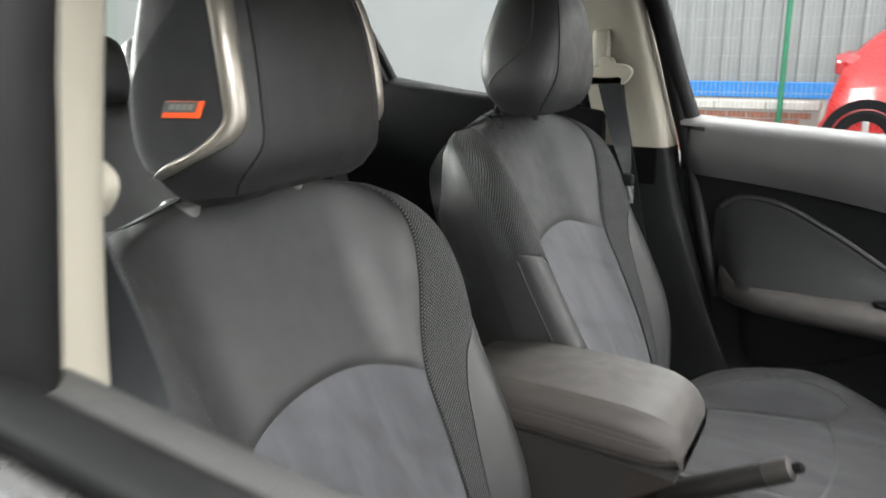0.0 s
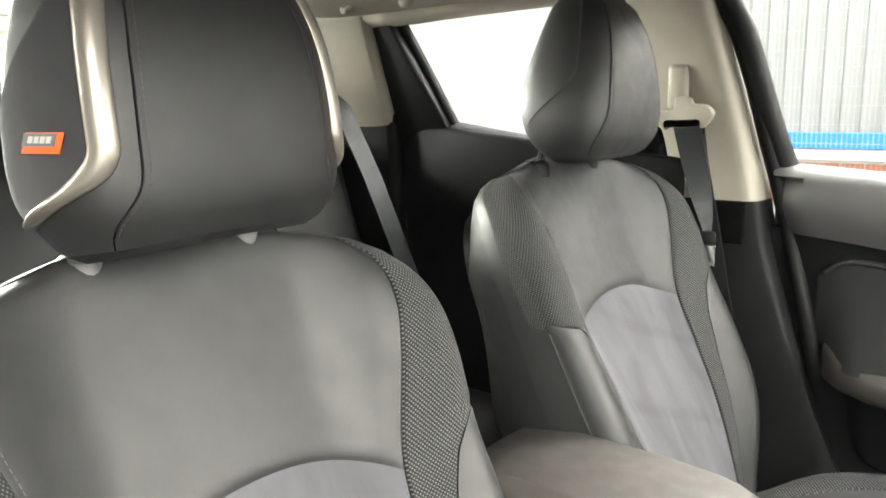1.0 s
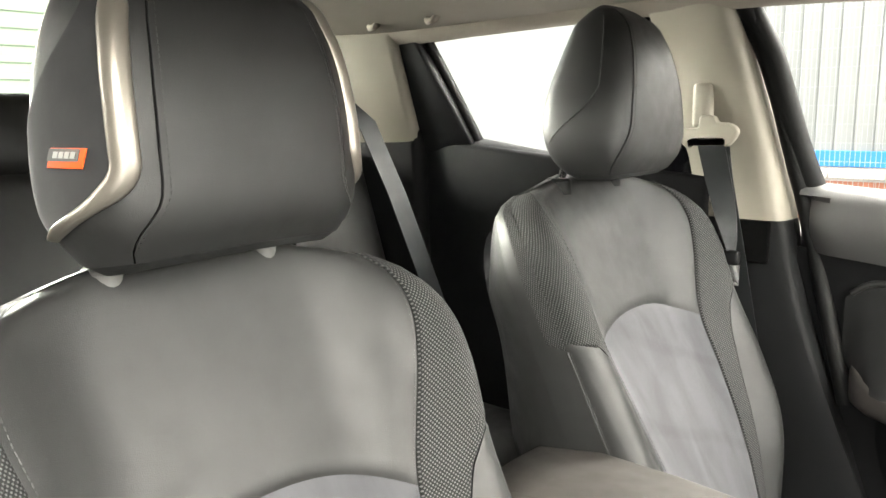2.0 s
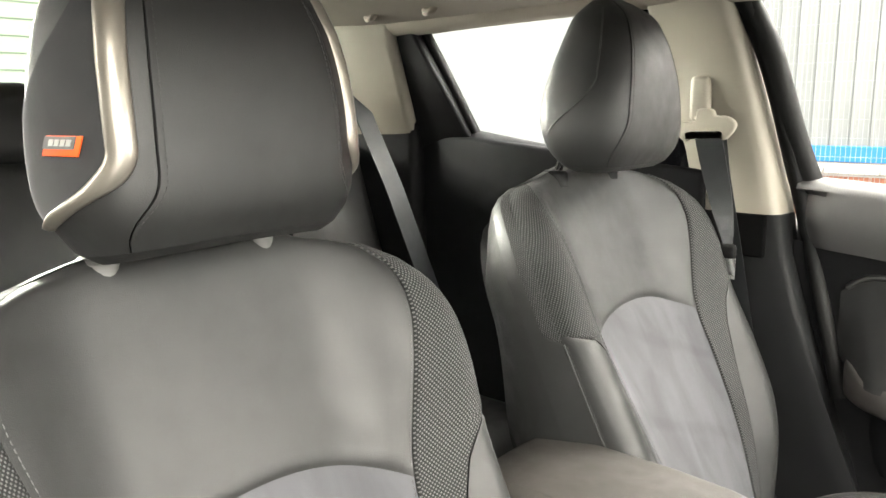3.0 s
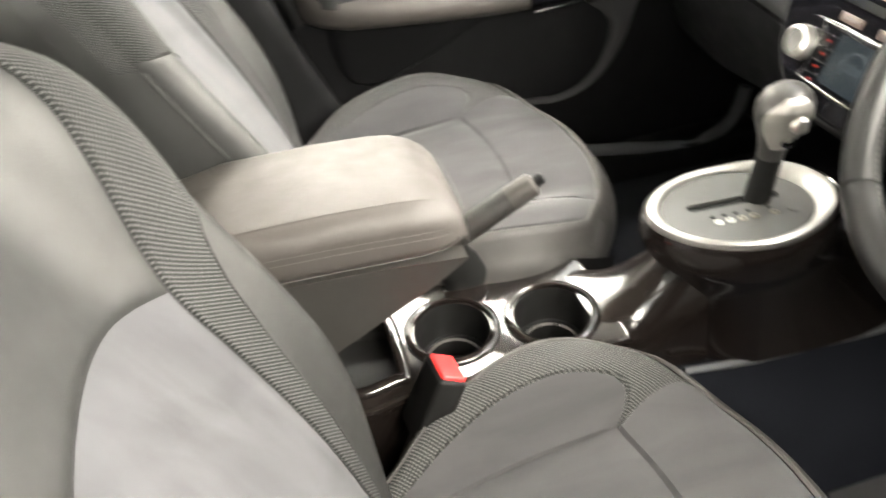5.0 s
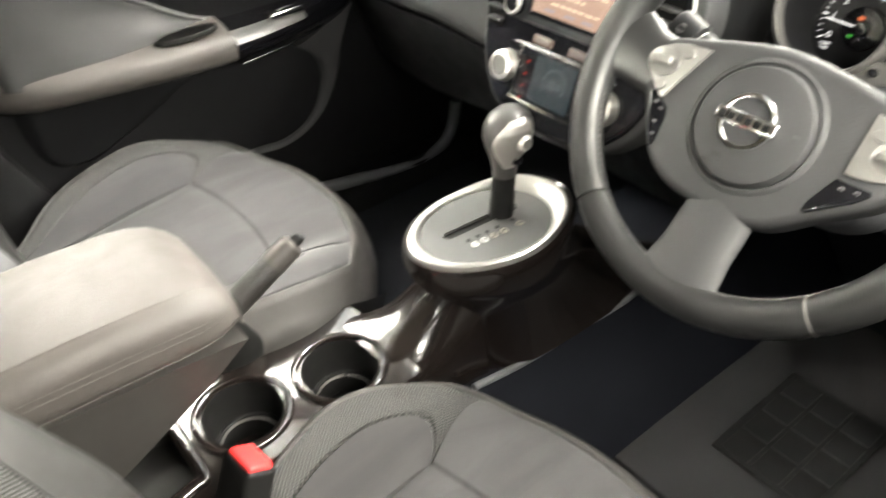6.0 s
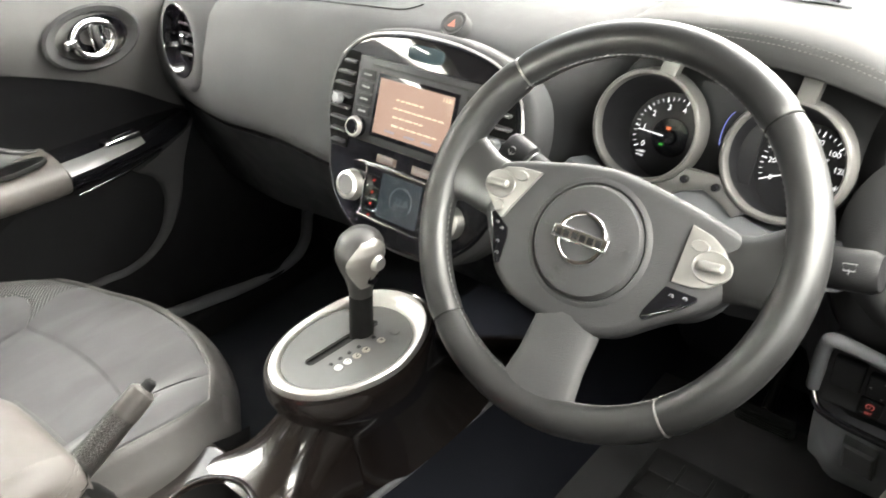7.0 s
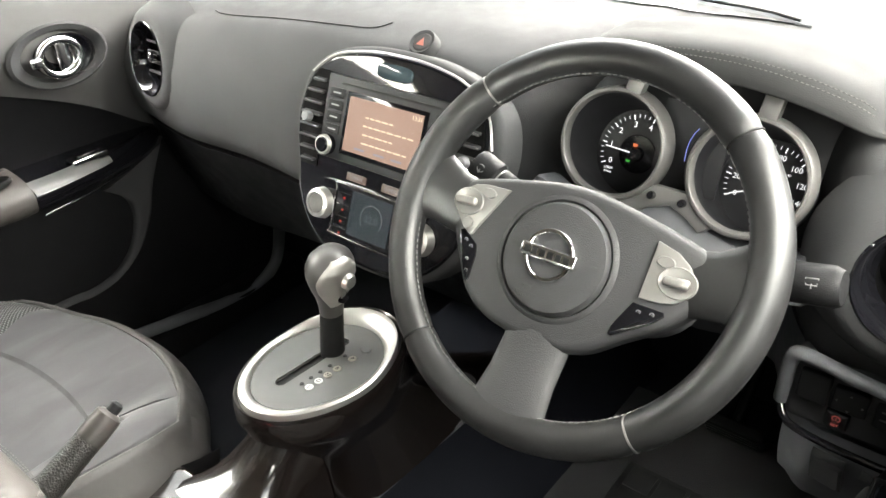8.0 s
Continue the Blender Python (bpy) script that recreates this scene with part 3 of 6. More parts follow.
    thing("kick_panel_" + tag, rbox(.68, 1.06, s * .715 - .012, s * .715 + .012, .28, 1.03, .008), DOOR_BLACK, "black side panel of the footwell", "side trim", kind="structure")

# tail: hatch with a greenish pane
hatch = base("hatch", (-1.85, 0, .4), "tailgate with a greenish rear window", "tailgate", kind="structure")
part("lower_trim", rbox(-1.95, -1.85, -.62, .62, .33, 1.24, .02), DOOR_BLACK, hatch)
part("top_rail", rbox(-1.78, -1.68, -.50, .50, 1.565, 1.63, .02), PLASTIC, hatch)
rp = part("pane", slab([(-1.88, .55, 1.24), (-1.88, -.55, 1.24), (-1.72, -.47, 1.60), (-1.72, .47, 1.60)], .004), GREEN_GLASS, hatch)
rp.visible_shadow = False
# outer roof and bonnet
thing("roof", patch(lambda p, q: Vector((-1.8 + p * 2.0, -.64 + q * 1.28, roof_z(-1.75 + p * 2.2, (-.64 + q * 1.28)) + .06)), list(np.linspace(0, 1, 12)), list(np.linspace(0, 1, 12))), BODY, "grey painted car roof", "roof", kind="structure")
thing("bulkhead", rbox(.98, 1.06, -.74, .74, .30, 1.03, .02), PLASTIC, "dark bulkhead behind the dashboard", "bulkhead", kind="structure")
thing("bonnet", patch(lambda p, q: Vector((1.18 + p * .90, -.78 + q * 1.56, 1.07 - .12 * p * p - .10 * (2 * q - 1) ** 4)), list(np.linspace(0, 1, 12)), list(np.linspace(0, 1, 16))), BODY, "grey painted bonnet", "bonnet", kind="structure")
thing("cowl", rbox(1.06, 1.22, -.70, .70, 1.03, 1.085, .01), RUBBER, "black scuttle panel below the windscreen", "cowl", kind="structure")
ws = thing("windscreen", slab([(1.10, -.68, 1.095), (1.10, .68, 1.095), (.12, .56, 1.50), (.12, -.56, 1.50)], .005), GLASS, "clear sloping windscreen", "windscreen", kind="structure")
ws.visible_shadow = False


# ---- front seats ----
seat_half = curve([-.42, -.36, -.30, -.24, -.2, -.1, 0, .08, .13, .17, .20, .222, .237, .247], [.140, .172, .202, .228, .240, .251, .252, .258, .257, .245, .227, .204, .172, .135])
strip_in = curve([-.42, -.3, -.2, -.1, -.015, .05, .1, .15, .19, .215, .235, .247], [.096, .117, .134, .146, .155, .172, .186, .197, .196, .185, .161, .131])
strip_out = curve([-.42, -.3, -.2, -.1, -.04, 0.0, .025, .045, .25], [.103, .134, .158, .178, .194, .216, .25, .32, .32])
seat_base = curve([-.42, -.25, -.1, 0, .1, .17, .22, .26], [.035, .038, .021, .005, -.004, -.006, -.005, -.003])
bolster = curve([-.42, -.3, -.2, -.1, 0, .1, .17, .22, .26], [.036, .046, .052, .058, .066, .073, .061, .035, 0])


def back_depth(s, u):
    """How far the front of a backrest stands forward at s across and u up."""
    w = seat_half(u)
    d = seat_base(u) + bolster(u) * ease((abs(s) - 0.10) / 0.15)
    r = 0.042
    over = abs(s) - (w - r)
    if over > 0:
        d -= r * (1 - math.sqrt(max(0.0, 1 - min(over / r, 1) ** 2)))
    top = u - (0.274 - 0.05)
    if top > 0:
        d -= 0.036 * (1 - math.sqrt(max(0.0, 1 - min(top / 0.05, 1) ** 2)))
    return d


def arch(s):
    return 0.034 - 0.05 * (abs(s) / 0.155) ** 2.2


SECTION = [0, .35, .62, .9, 1.2, 1.6, 2.0, 2.5, math.pi]
section_x = curve(SECTION, [1, .985, .93, .73, .36, -.24, -.70, -.92, -.98])
section_y = curve(SECTION, [0, .40, .68, .85, .95, 1.0, .95, .58, 0])


def front_seat(y0, x0, z0, recline, cushion_z, front, inner, speaker, label):
    """One front seat; inner is +1 where the console lies on its left, -1 on its right."""
    seat = base("front_seat", (x0 + 0.2, y0, 0.33), label, "car seat", group="front seats")
    a = radians(recline)
    fr = basis((x0, y0, z0), (math.cos(a), 0, math.sin(a)), (0, 1, 0), (-math.sin(a), 0, math.cos(a)))

    def on(s, u, lift=0.0):
        return fr @ Vector((back_depth(s, u) + lift, s, u))

    def weave_v(s, u):
        """Distance across the mesh from the strip's inner edge, round the bolster's edge."""
        w, r = seat_half(u), 0.042
        over = abs(s) - (w - r)
        arc = abs(s) if over <= 0 else w - r + r * math.asin(min(over / r, 1.0))
        return arc - strip_in(min(u, .247))

    def padded(fn, na, nb, dip=0.004, woven_strip=False):
        A, B = spread(na), spread(nb)

        def f(p, q):
            s, u = fn(p, q)
            e = min(p, 1 - p, q, 1 - q)
            return on(s, u, -dip * (1 - ease(e / 0.03)))
        return patch(f, A, B, lambda p, q: (fn(p, q)[1], weave_v(*fn(p, q)) if woven_strip else fn(p, q)[0]))

    # backrest
    part("centre_panel", padded(lambda p, q: ((2 * p - 1) * strip_in(-.42 + q * (arch((2 * p - 1) * .155) + .42)), -.42 + q * (arch((2 * p - 1) * .155) + .42)), 22, 18, 0.004),
         SUEDE, seat, "grey suede centre panel with brushed streaks")

    def shoulder(p, q):
        u0 = arch((2 * p - 1) * .155)
        top = .247 + .021 * math.cos((2 * p - 1) * math.pi / 2)
        u = u0 + q * (top - u0)
        return (2 * p - 1) * strip_in(min(u, .247)), u
    part("shoulder_panel", padded(shoulder, 24, 16), LEATHER, seat)
    for side in (-1, 1):
        part("mesh_strip", padded(lambda p, q: (side * (strip_in(-.42 + .667 * p) + q * (min(strip_out(-.42 + .667 * p), seat_half(-.42 + .667 * p)) - strip_in(-.42 + .667 * p))), -.42 + .667 * p), 60, 8, 0.003, True),
             WEAVE, seat, "black and grey woven mesh strip")

        def bol(p, q):
            u = -.42 + p * .45
            i, o = min(strip_out(u), seat_half(u) - 0.001), seat_half(u)
            return side * (i + q * (o - i)), u
        def bol_at(p, q):
            s, u = bol(p, q)
            width = seat_half(u) - min(strip_out(u), seat_half(u) - 0.001)
            e = min(p, 1 - q)
            return on(s, u, -0.002 * min(1.0, width / 0.05) * (1 - ease(e / 0.05)))
        part("bolster", patch(bol_at, spread(26), spread(10)), LEATHER, seat)
        stitches([on(side * (strip_in(u) - 0.005), u, 0.001) for u in np.linspace(-.40, .22, 40)], seat, THREAD)

    # sides, top and back, round the outline
    outline = [(-seat_half(u), u) for u in np.linspace(-.42, .247, 34)]
    outline += [(s, .247 + .021 * math.cos(s / .135 * math.pi / 2)) for s in np.linspace(-.125, .125, 14)]
    outline += [(seat_half(u), u) for u in np.linspace(.247, -.42, 34)]

    def round_back(p, q):
        s, u = outline[int(round(p * (len(outline) - 1)))]
        d0 = back_depth(s, u)
        d1 = -0.125 + 0.02 * ease((u - .1) / .15)
        k = math.sin(q * math.pi / 2) ** 1.0
        bulge = 0.012 * math.sin(q * math.pi)
        shrink = 1 - (0.12 + 0.18 * ease((u + .1) / .2)) * q * q + bulge / 0.26
        return fr @ Vector((d0 + (d1 - d0) * q, s * shrink, u + bulge * 0.6 * ease((u - .17) / .08) - .055 * q * q * ease((u - .10) / .14)))
    n_out = len(outline)
    left, right = [i / (n_out - 1) for i in range(0, 35)], [i / (n_out - 1) for i in range(47, n_out)]
    def side_at(side, u, q):
        """The side of the backrest: u up, q from the front edge to the back."""
        d0 = back_depth(seat_half(u), u)
        d1 = -0.125 + 0.02 * ease((u - .1) / .15)
        bulge = 0.012 * math.sin(q * math.pi)
        shrink = 1 - (0.12 + 0.18 * ease((u + .1) / .2)) * q * q + bulge / 0.26
        return fr @ Vector((d0 + (d1 - d0) * q, side * seat_half(u) * shrink, u + bulge * 0.6 * ease((u - .17) / .08) - .055 * q * q * ease((u - .10) / .14)))

    def seam_u(q):
        return .022 + .10 * q
    for side in (-1, 1):
        part("side_panel", patch(lambda p, q: side_at(side, -.42 + p * (seam_u(q * .30) + .42), q * .30), list(np.linspace(0, 1, 30)), list(np.linspace(0, 1, 5))), LEATHER, seat)
        wrap = .15
        part("side_mesh", patch(lambda p, q: side_at(side, seam_u(q * wrap) + p * (.247 - seam_u(q * wrap)), q * wrap), list(np.linspace(0, 1, 20)), list(np.linspace(0, 1, 4)),
             lambda p, q: (seam_u(q * wrap) + p * (.247 - seam_u(q * wrap)), weave_v(.4, seam_u(q * wrap) + p * (.247 - seam_u(q * wrap))) + q * wrap * .17)), WEAVE, seat, "woven mesh wrapped round the shoulder")
        part("side_shoulder", patch(lambda p, q: side_at(side, seam_u(wrap + q * (.30 - wrap)) + p * (.247 - seam_u(wrap + q * (.30 - wrap))), wrap + q * (.30 - wrap)), list(np.linspace(0, 1, 20)), list(np.linspace(0, 1, 4))), LEATHER, seat)
        part("rear_side_panel", patch(lambda p, q: side_at(side, -.42 + p * .667, .30 + q * .70), list(np.linspace(0, 1, 34)), list(np.linspace(0, 1, 7))), LEATHER, seat)
    part("top_panel", patch(round_back, [i / (n_out - 1) for i in range(33, 49)], list(np.linspace(0, 1, 8))), PLASTIC, seat)
    part("back_shell", loft([[round_back(i / (n_out - 1), 1.0) for i in range(n_out)], [fr @ Vector((-0.14, s * (.84 - .20 * ease((u + .1) / .2)), u - 0.02)) for s, u in outline]]), PLASTIC, seat)
    # seam between bolster leather and mesh on the sides
    for side in (-1, 1):
        bead = [fr @ Vector((back_depth(side * seat_half(u), u) + 0.002, side * (seat_half(u) + 0.0005), u)) for u in np.linspace(-.40, .02, 30)]
        part("piping", tube(bead, 0.0013, 6), LEATHER, seat)
        stitches([p + Vector((0.003, 0, 0.002)) for p in bead], seat, THREAD)

    # cushion
    zt = cushion_z
    xb, xf = x0 + 0.02, front
    half = curve([0, .15, .3, .43, .6, .75, .9, 1], [.132, .148, .176, .218, .260, .277, .268, .245])

    def top_z(s, q):
        w = half(q)
        z = zt - 0.012 + 0.032 * q + 0.050 * ease((abs(s) - 0.13) / 0.10) * (1 - 0.55 * ease((q - .7) / .3))
        r = 0.028
        over = abs(s) - (w - r)
        if over > 0:
            z -= r * (1 - math.sqrt(max(0.0, 1 - min(over / r, 1) ** 2)))
        far = q - 0.80
        if far > 0:
            z -= 0.032 * (1 - math.sqrt(max(0.0, 1 - min(far / 0.2, 1) ** 2)))
        return z

    def sit(s, q, lift=0.0):
        bow = 0.100 * (1 - min(abs(s) / .25, 1.0) ** 2.2) * ease((q - .4) / .6)
        return Vector((xb + (xf - xb - 0.03) * q + bow, y0 + s, top_z(s, q) + lift))

    def cushioned(fn, na, nb, dip=0.004):
        def f(p, q):
            s, v = fn(p, q)
            e = min(p, 1 - p, q, 1 - q)
            return sit(s, v, -dip * (1 - ease(e / 0.04)))
        return patch(f, spread(na), spread(nb), lambda p, q: tuple(sit(*fn(p, q)))[:2])
    inside = curve([0, .3, .6, .785], [.098, .124, .154, .160])
    nose_at, a_end = .785, .77
    a_front = inside(nose_at) / half(nose_at)

    def nose(a):
        """Where the plain front of the cushion begins; the mesh turns the corner outside it."""
        return nose_at + (1 - nose_at) * min(1.0, max(0.0, a - a_front) / (a_end - a_front))

    inset, deep = .93, .965

    def spot(a, p):
        v = p * nose(abs(a)) * deep
        return a * inset * half(v), v

    def a_in(p):
        return inside(nose_at * p) / half(nose_at * p)

    def a_arc(p):
        return a_front + (.86 - a_front) * (1 - p ** 7) if p < 1 else a_front

    part("cushion_centre", cushioned(lambda p, q: spot((2 * p - 1) * a_in(q), q), 16, 16, 0.005), CUSHION, seat, "grey suede cushion centre")

    def front_of(p, q):
        a = a_end * (2 * p - 1)
        v = (nose(abs(a)) + q * (1.0 - nose(abs(a)))) * deep
        return a * inset * half(v), v
    part("cushion_front", cushioned(front_of, 28, 10, 0.005), CUSHION, seat)
    for side in (-1, 1):
        part("cushion_bolster", cushioned(lambda p, q: spot(side * (a_in(p) + q * (a_arc(p) - a_in(p))), p), 20, 8, 0.005), CUSHION, seat)
        part("cushion_mesh", cushioned(lambda p, q: spot(side * (a_arc(p) + q * (1 - a_arc(p))), p), 26, 10, 0.004), WEAVE_FINE if speaker or side != inner else CUSHION, seat)
    rim = [(-half(q), q) for q in np.linspace(0, 1, 26)] + [(s, 1.0) for s in np.linspace(-.245, .245, 26)[1:-1]] + [(half(q), q) for q in np.linspace(1, 0, 26)]

    def skirt(p, q):
        i = int(round(p * (len(rim) - 1)))
        s_rim, v_rim = rim[i]
        if q < .25:
            k = q / .25
            v_in = v_rim * (deep + (1 - deep) * k)
            return sit(s_rim / half(v_rim) * half(v_in) * (inset + (1 - inset) * k), v_in, .0015 * math.sin(k * math.pi) - .002 * (1 - ease(k / .15)))
        q = (q - .25) / .75
        o = sit(*rim[i])
        out = Vector((0, 0, 0))
        for k in (1, 2, 3):
            run = sit(*rim[min(i + k, len(rim) - 1)]) - sit(*rim[max(i - k, 0)])
            out += Vector((run.y, -run.x, 0)).normalized()
        out.normalize()
        if out.dot(o - Vector((xb + 0.2, y0, o.z))) < 0:
            out = -out
        drop = 0.13
        return o + out * (0.024 * math.sin(min(q * 1.1, 1) * math.pi) ** .7) - out * 0.035 * q * q - Vector((0, 0, drop * q))
    part("skirt", patch(skirt, [i / (len(rim) - 1) for i in range(len(rim))], [0, .02, .04, .08, .12, .18, *np.linspace(.25, 1, 13)]), ARM_VINYL, seat, "leather skirt with a stitched upper seam")
    stitches([skirt(i / (len(rim) - 1), 0.05) + Vector((0, 0, .001)) for i in range(len(rim))], seat, ARM_THREAD)
    part("seat_frame", rbox(xb, xf - 0.06, y0 - .13, y0 + .13, cushion_z - .22, cushion_z - .085, 0.02), PLASTIC, seat)
    for s in (-.19, .19):
        part("seat_rail", rbox(xb - .05, xf - .02, y0 + s - .025, y0 + s + .025, .33, cushion_z - .215, 0.006), PLASTIC, seat)
    out_side = -inner
    part("recline_lever", rbox(x0 + .02, x0 + .14, y0 + out_side * .285 - .012, y0 + out_side * .285 + .012, zt - .06, zt - .03, 0.008), PLASTIC, seat)

    # headrest
    hx, hz = x0 - 0.035 - math.sin(a) * 0.02, z0 + (0.236 if speaker else 0.243)
    hw = curve([0, .06, .15, .3, .42, .55, .7, .82, .92, 1], [.112, .119, .126, .129, .129, .127, .122, .114, .100, .066] if speaker else [.108, .120, .128, .130, .124, .113, .097, .082, .067, .044])
    hf = curve([0, .08, .2, .4, .6, .8, .92, 1], [.040, .054, .063, .068, .067, .058, .044, .018])
    tall = 0.235

    def head(phi, v, lift=0.0):
        """phi: 0 at the front, pi at the back, to either side."""
        w, d = hw(v) + lift, hf(v) + lift
        turn = math.atan2(math.sin(phi), math.cos(phi))
        x = d * section_x(abs(turn))
        if x < 0:
            x *= 1.22 - 0.45 * ease((v - .2) / .7)
        y = w * math.copysign(section_y(abs(turn)), turn)
        z = hz + tall * v
        if speaker:
            z += (0.012 + 0.008 * max(0.0, math.cos(turn))) * (1 - ease(v / .3))
        return Vector((hx - 0.035 * v * 0.6 + x, y0 + y, z))
    def seam(v):
        return 0.60 + 0.32 * (1 - ease(v / .35)) ** 1.5
    rest = part("headrest", loft([[head(q, v) for q in np.linspace(seam(v), 2 * math.pi - seam(v), 44)] for v in np.linspace(0, 1, 26)], cap=False, closed=False), LEATHER, seat,
                "black leather headrest" + (" with champagne trims and speaker cloth sides" if speaker else ""))

    def face(p, q):
        phi = (2 * p - 1) * seam(q)
        e = min(p, 1 - p)
        return head(phi, q, 0.0010 - 0.0034 * (1 - ease(e / 0.016)))
    part("front_pad", patch(face, spread(12, (.005, .011, .017, .05)), list(np.linspace(0, 1, 26))), LEATHER, rest)
    part("crown", loft([[head(q, 1.0) for q in np.linspace(0, 2 * math.pi, 48, endpoint=False)], [head(q, 1.0, -0.012) + Vector((0, 0, .006)) for q in np.linspace(0, 2 * math.pi, 48, endpoint=False)]]), LEATHER, rest)
    part("underside", loft([[head(q, 0.0) for q in np.linspace(0, 2 * math.pi, 48, endpoint=False)], [head(q, 0.0, -0.012) - Vector((0, 0, .008)) for q in np.linspace(0, 2 * math.pi, 48, endpoint=False)]]), LEATHER, rest)
    for side in (-1, 1):
        stitches([head(side * (seam(v) - 0.06), v, 0.002) for v in np.linspace(.05, .97, 40)], rest, THREAD, step=0.005)
        if speaker:
            # the edge of the side panel: down the front of the cheek, then back under it
            def sharp_edge(k):
                if k < .66:
                    t = k / .66
                    return 0.87 - 0.05 * t, 0.97 - t * 0.62
                t = (k - .66) / .34
                return 0.82 + 1.00 * t ** 1.1, 0.35 - 0.26 * t ** .95
            def edge(k):
                near = [sharp_edge(min(max(k + d, 0.0), 1.0)) for d in (-.04, -.02, 0, .02, .04)]
                return sum(e[0] for e in near) / 5, sum(e[1] for e in near) / 5
            ks = np.linspace(0, 1, 56)
            width = 0.0105
            verts_fn = []
            for k in ks:
                phi, v = edge(k)
                phi2, v2 = edge(min(k + .01, 1.0)) if k < 1 else edge(1)
                run = (head(phi + .01, v) - head(phi - .01, v)).length / .02
                if k < 1:
                    tphi, tv = (phi2 - phi) * run, (v2 - v) * tall
                size = math.hypot(tphi, tv)
                wide = width * (0.30 + 0.70 * ease(k / .16)) * (1 - 0.40 * ease((k - .62) / .2)) * (1 - .55 * ease((k - .9) / .1))
                ring = []
                for q in np.linspace(0, 2 * math.pi, 20, endpoint=False):
                    off = wide * math.cos(q)
                    lift = 0.0055 * math.sin(q) if math.sin(q) > 0 else 0.004 * math.sin(q)
                    ring.append(head(side * (phi - off * tv / size / run), v + off * tphi / size / tall, lift + .0005))
                verts_fn.append(ring)
            part("trim", loft(verts_fn), CHAMPAGNE, rest, "satin champagne trim strip")

            def cloth(p, q):
                v = 0.13 + 0.78 * q
                ks_in = [edge(k) for k in np.linspace(0, 1, 60)]
                lo = min(ks_in, key=lambda e: abs(e[1] - v))[0]
                hi = max(2.0 - 0.85 * ease((q - .3) / .7), lo + .01)
                return head(side * (lo + p * (hi - lo)), v, 0.0012)
            part("speaker_cloth", patch(cloth, list(np.linspace(0, 1, 14)), list(np.linspace(0, 1, 30))), SPEAKER_CLOTH, rest, "black speaker cloth side panel")
        else:
            part("piping", tube([head(side * (1.15 + 0.9 * ease((.55 - v) / .5)), v) for v in np.linspace(.2, .95, 30)], 0.0012, 6), LEATHER, rest)
    for s in (-.077, .077):
        p = Vector((x0 - .108, y0 + s, z0 + (.224 if speaker else .222)))
        part("headrest_post", tube([(p.x + .018, y0 + s, hz + .03), (p.x - .006, y0 + s, p.z - .03)], 0.006, 12), CHROME, rest, "chrome post")
        part("post_collar", lathe([(0.0, .012), (.016, .012), (.0205, .008), (.022, -.012)], 24, Matrix.Translation(p), 0.85), COLLAR if speaker else RUBBER, seat)
    if speaker:
        # badge on the outer cheek: orange edge, grey field with a plain bar
        pc = head(-1.30, .40, 0.0012)
        ex = (head(-1.15, .40) - head(-1.45, .40)).normalized()
        ez = ex.cross(Vector((0, 0, 1))).normalized()
        ez = (ez if ez.y < 0 else -ez)
        ey = ez.cross(ex).normalized()
        bm_ = basis(pc, ex, ey, ez)
        bm_ = bm_ @ Matrix.Scale(.84, 4)
        badge = part("badge", prism([(-.0255, -.0085), (.0185, -.0085), (.0265, .0085), (-.0175, .0085)], bm_, .0015, .0004), ORANGE, rest, "small slanted orange and grey badge")
        part("badge_field", prism([(-.0232, -.0026), (.0150, -.0026), (.0200, .0080), (-.0182, .0080)], bm_ @ Matrix.Translation((0, 0, .0012)), .001), COLLAR, badge)
        for k in range(4):
            xk = -.0150 + .0072 * k
            part("badge_bar", prism([(xk, .0), (xk + .0058, .0), (xk + .0084, .0055), (xk + .0026, .0055)], bm_ @ Matrix.Translation((0, 0, .0018)), .001), SATIN, badge)
    return seat


front_seat(-0.343, -0.467, 0.952, 20, 0.608, 0.062, 1, True, "black leather seat, grey suede centre, mesh strips and speaker headrest")
front_seat(0.362, -0.472, 0.974, 22, 0.640, 0.100, -1, False, "black leather passenger seat with grey suede centre and mesh strips")


STRIP = surface("satin_grey_strip", (.080, .080, .078), .38, metal=.0, blotch=.03)
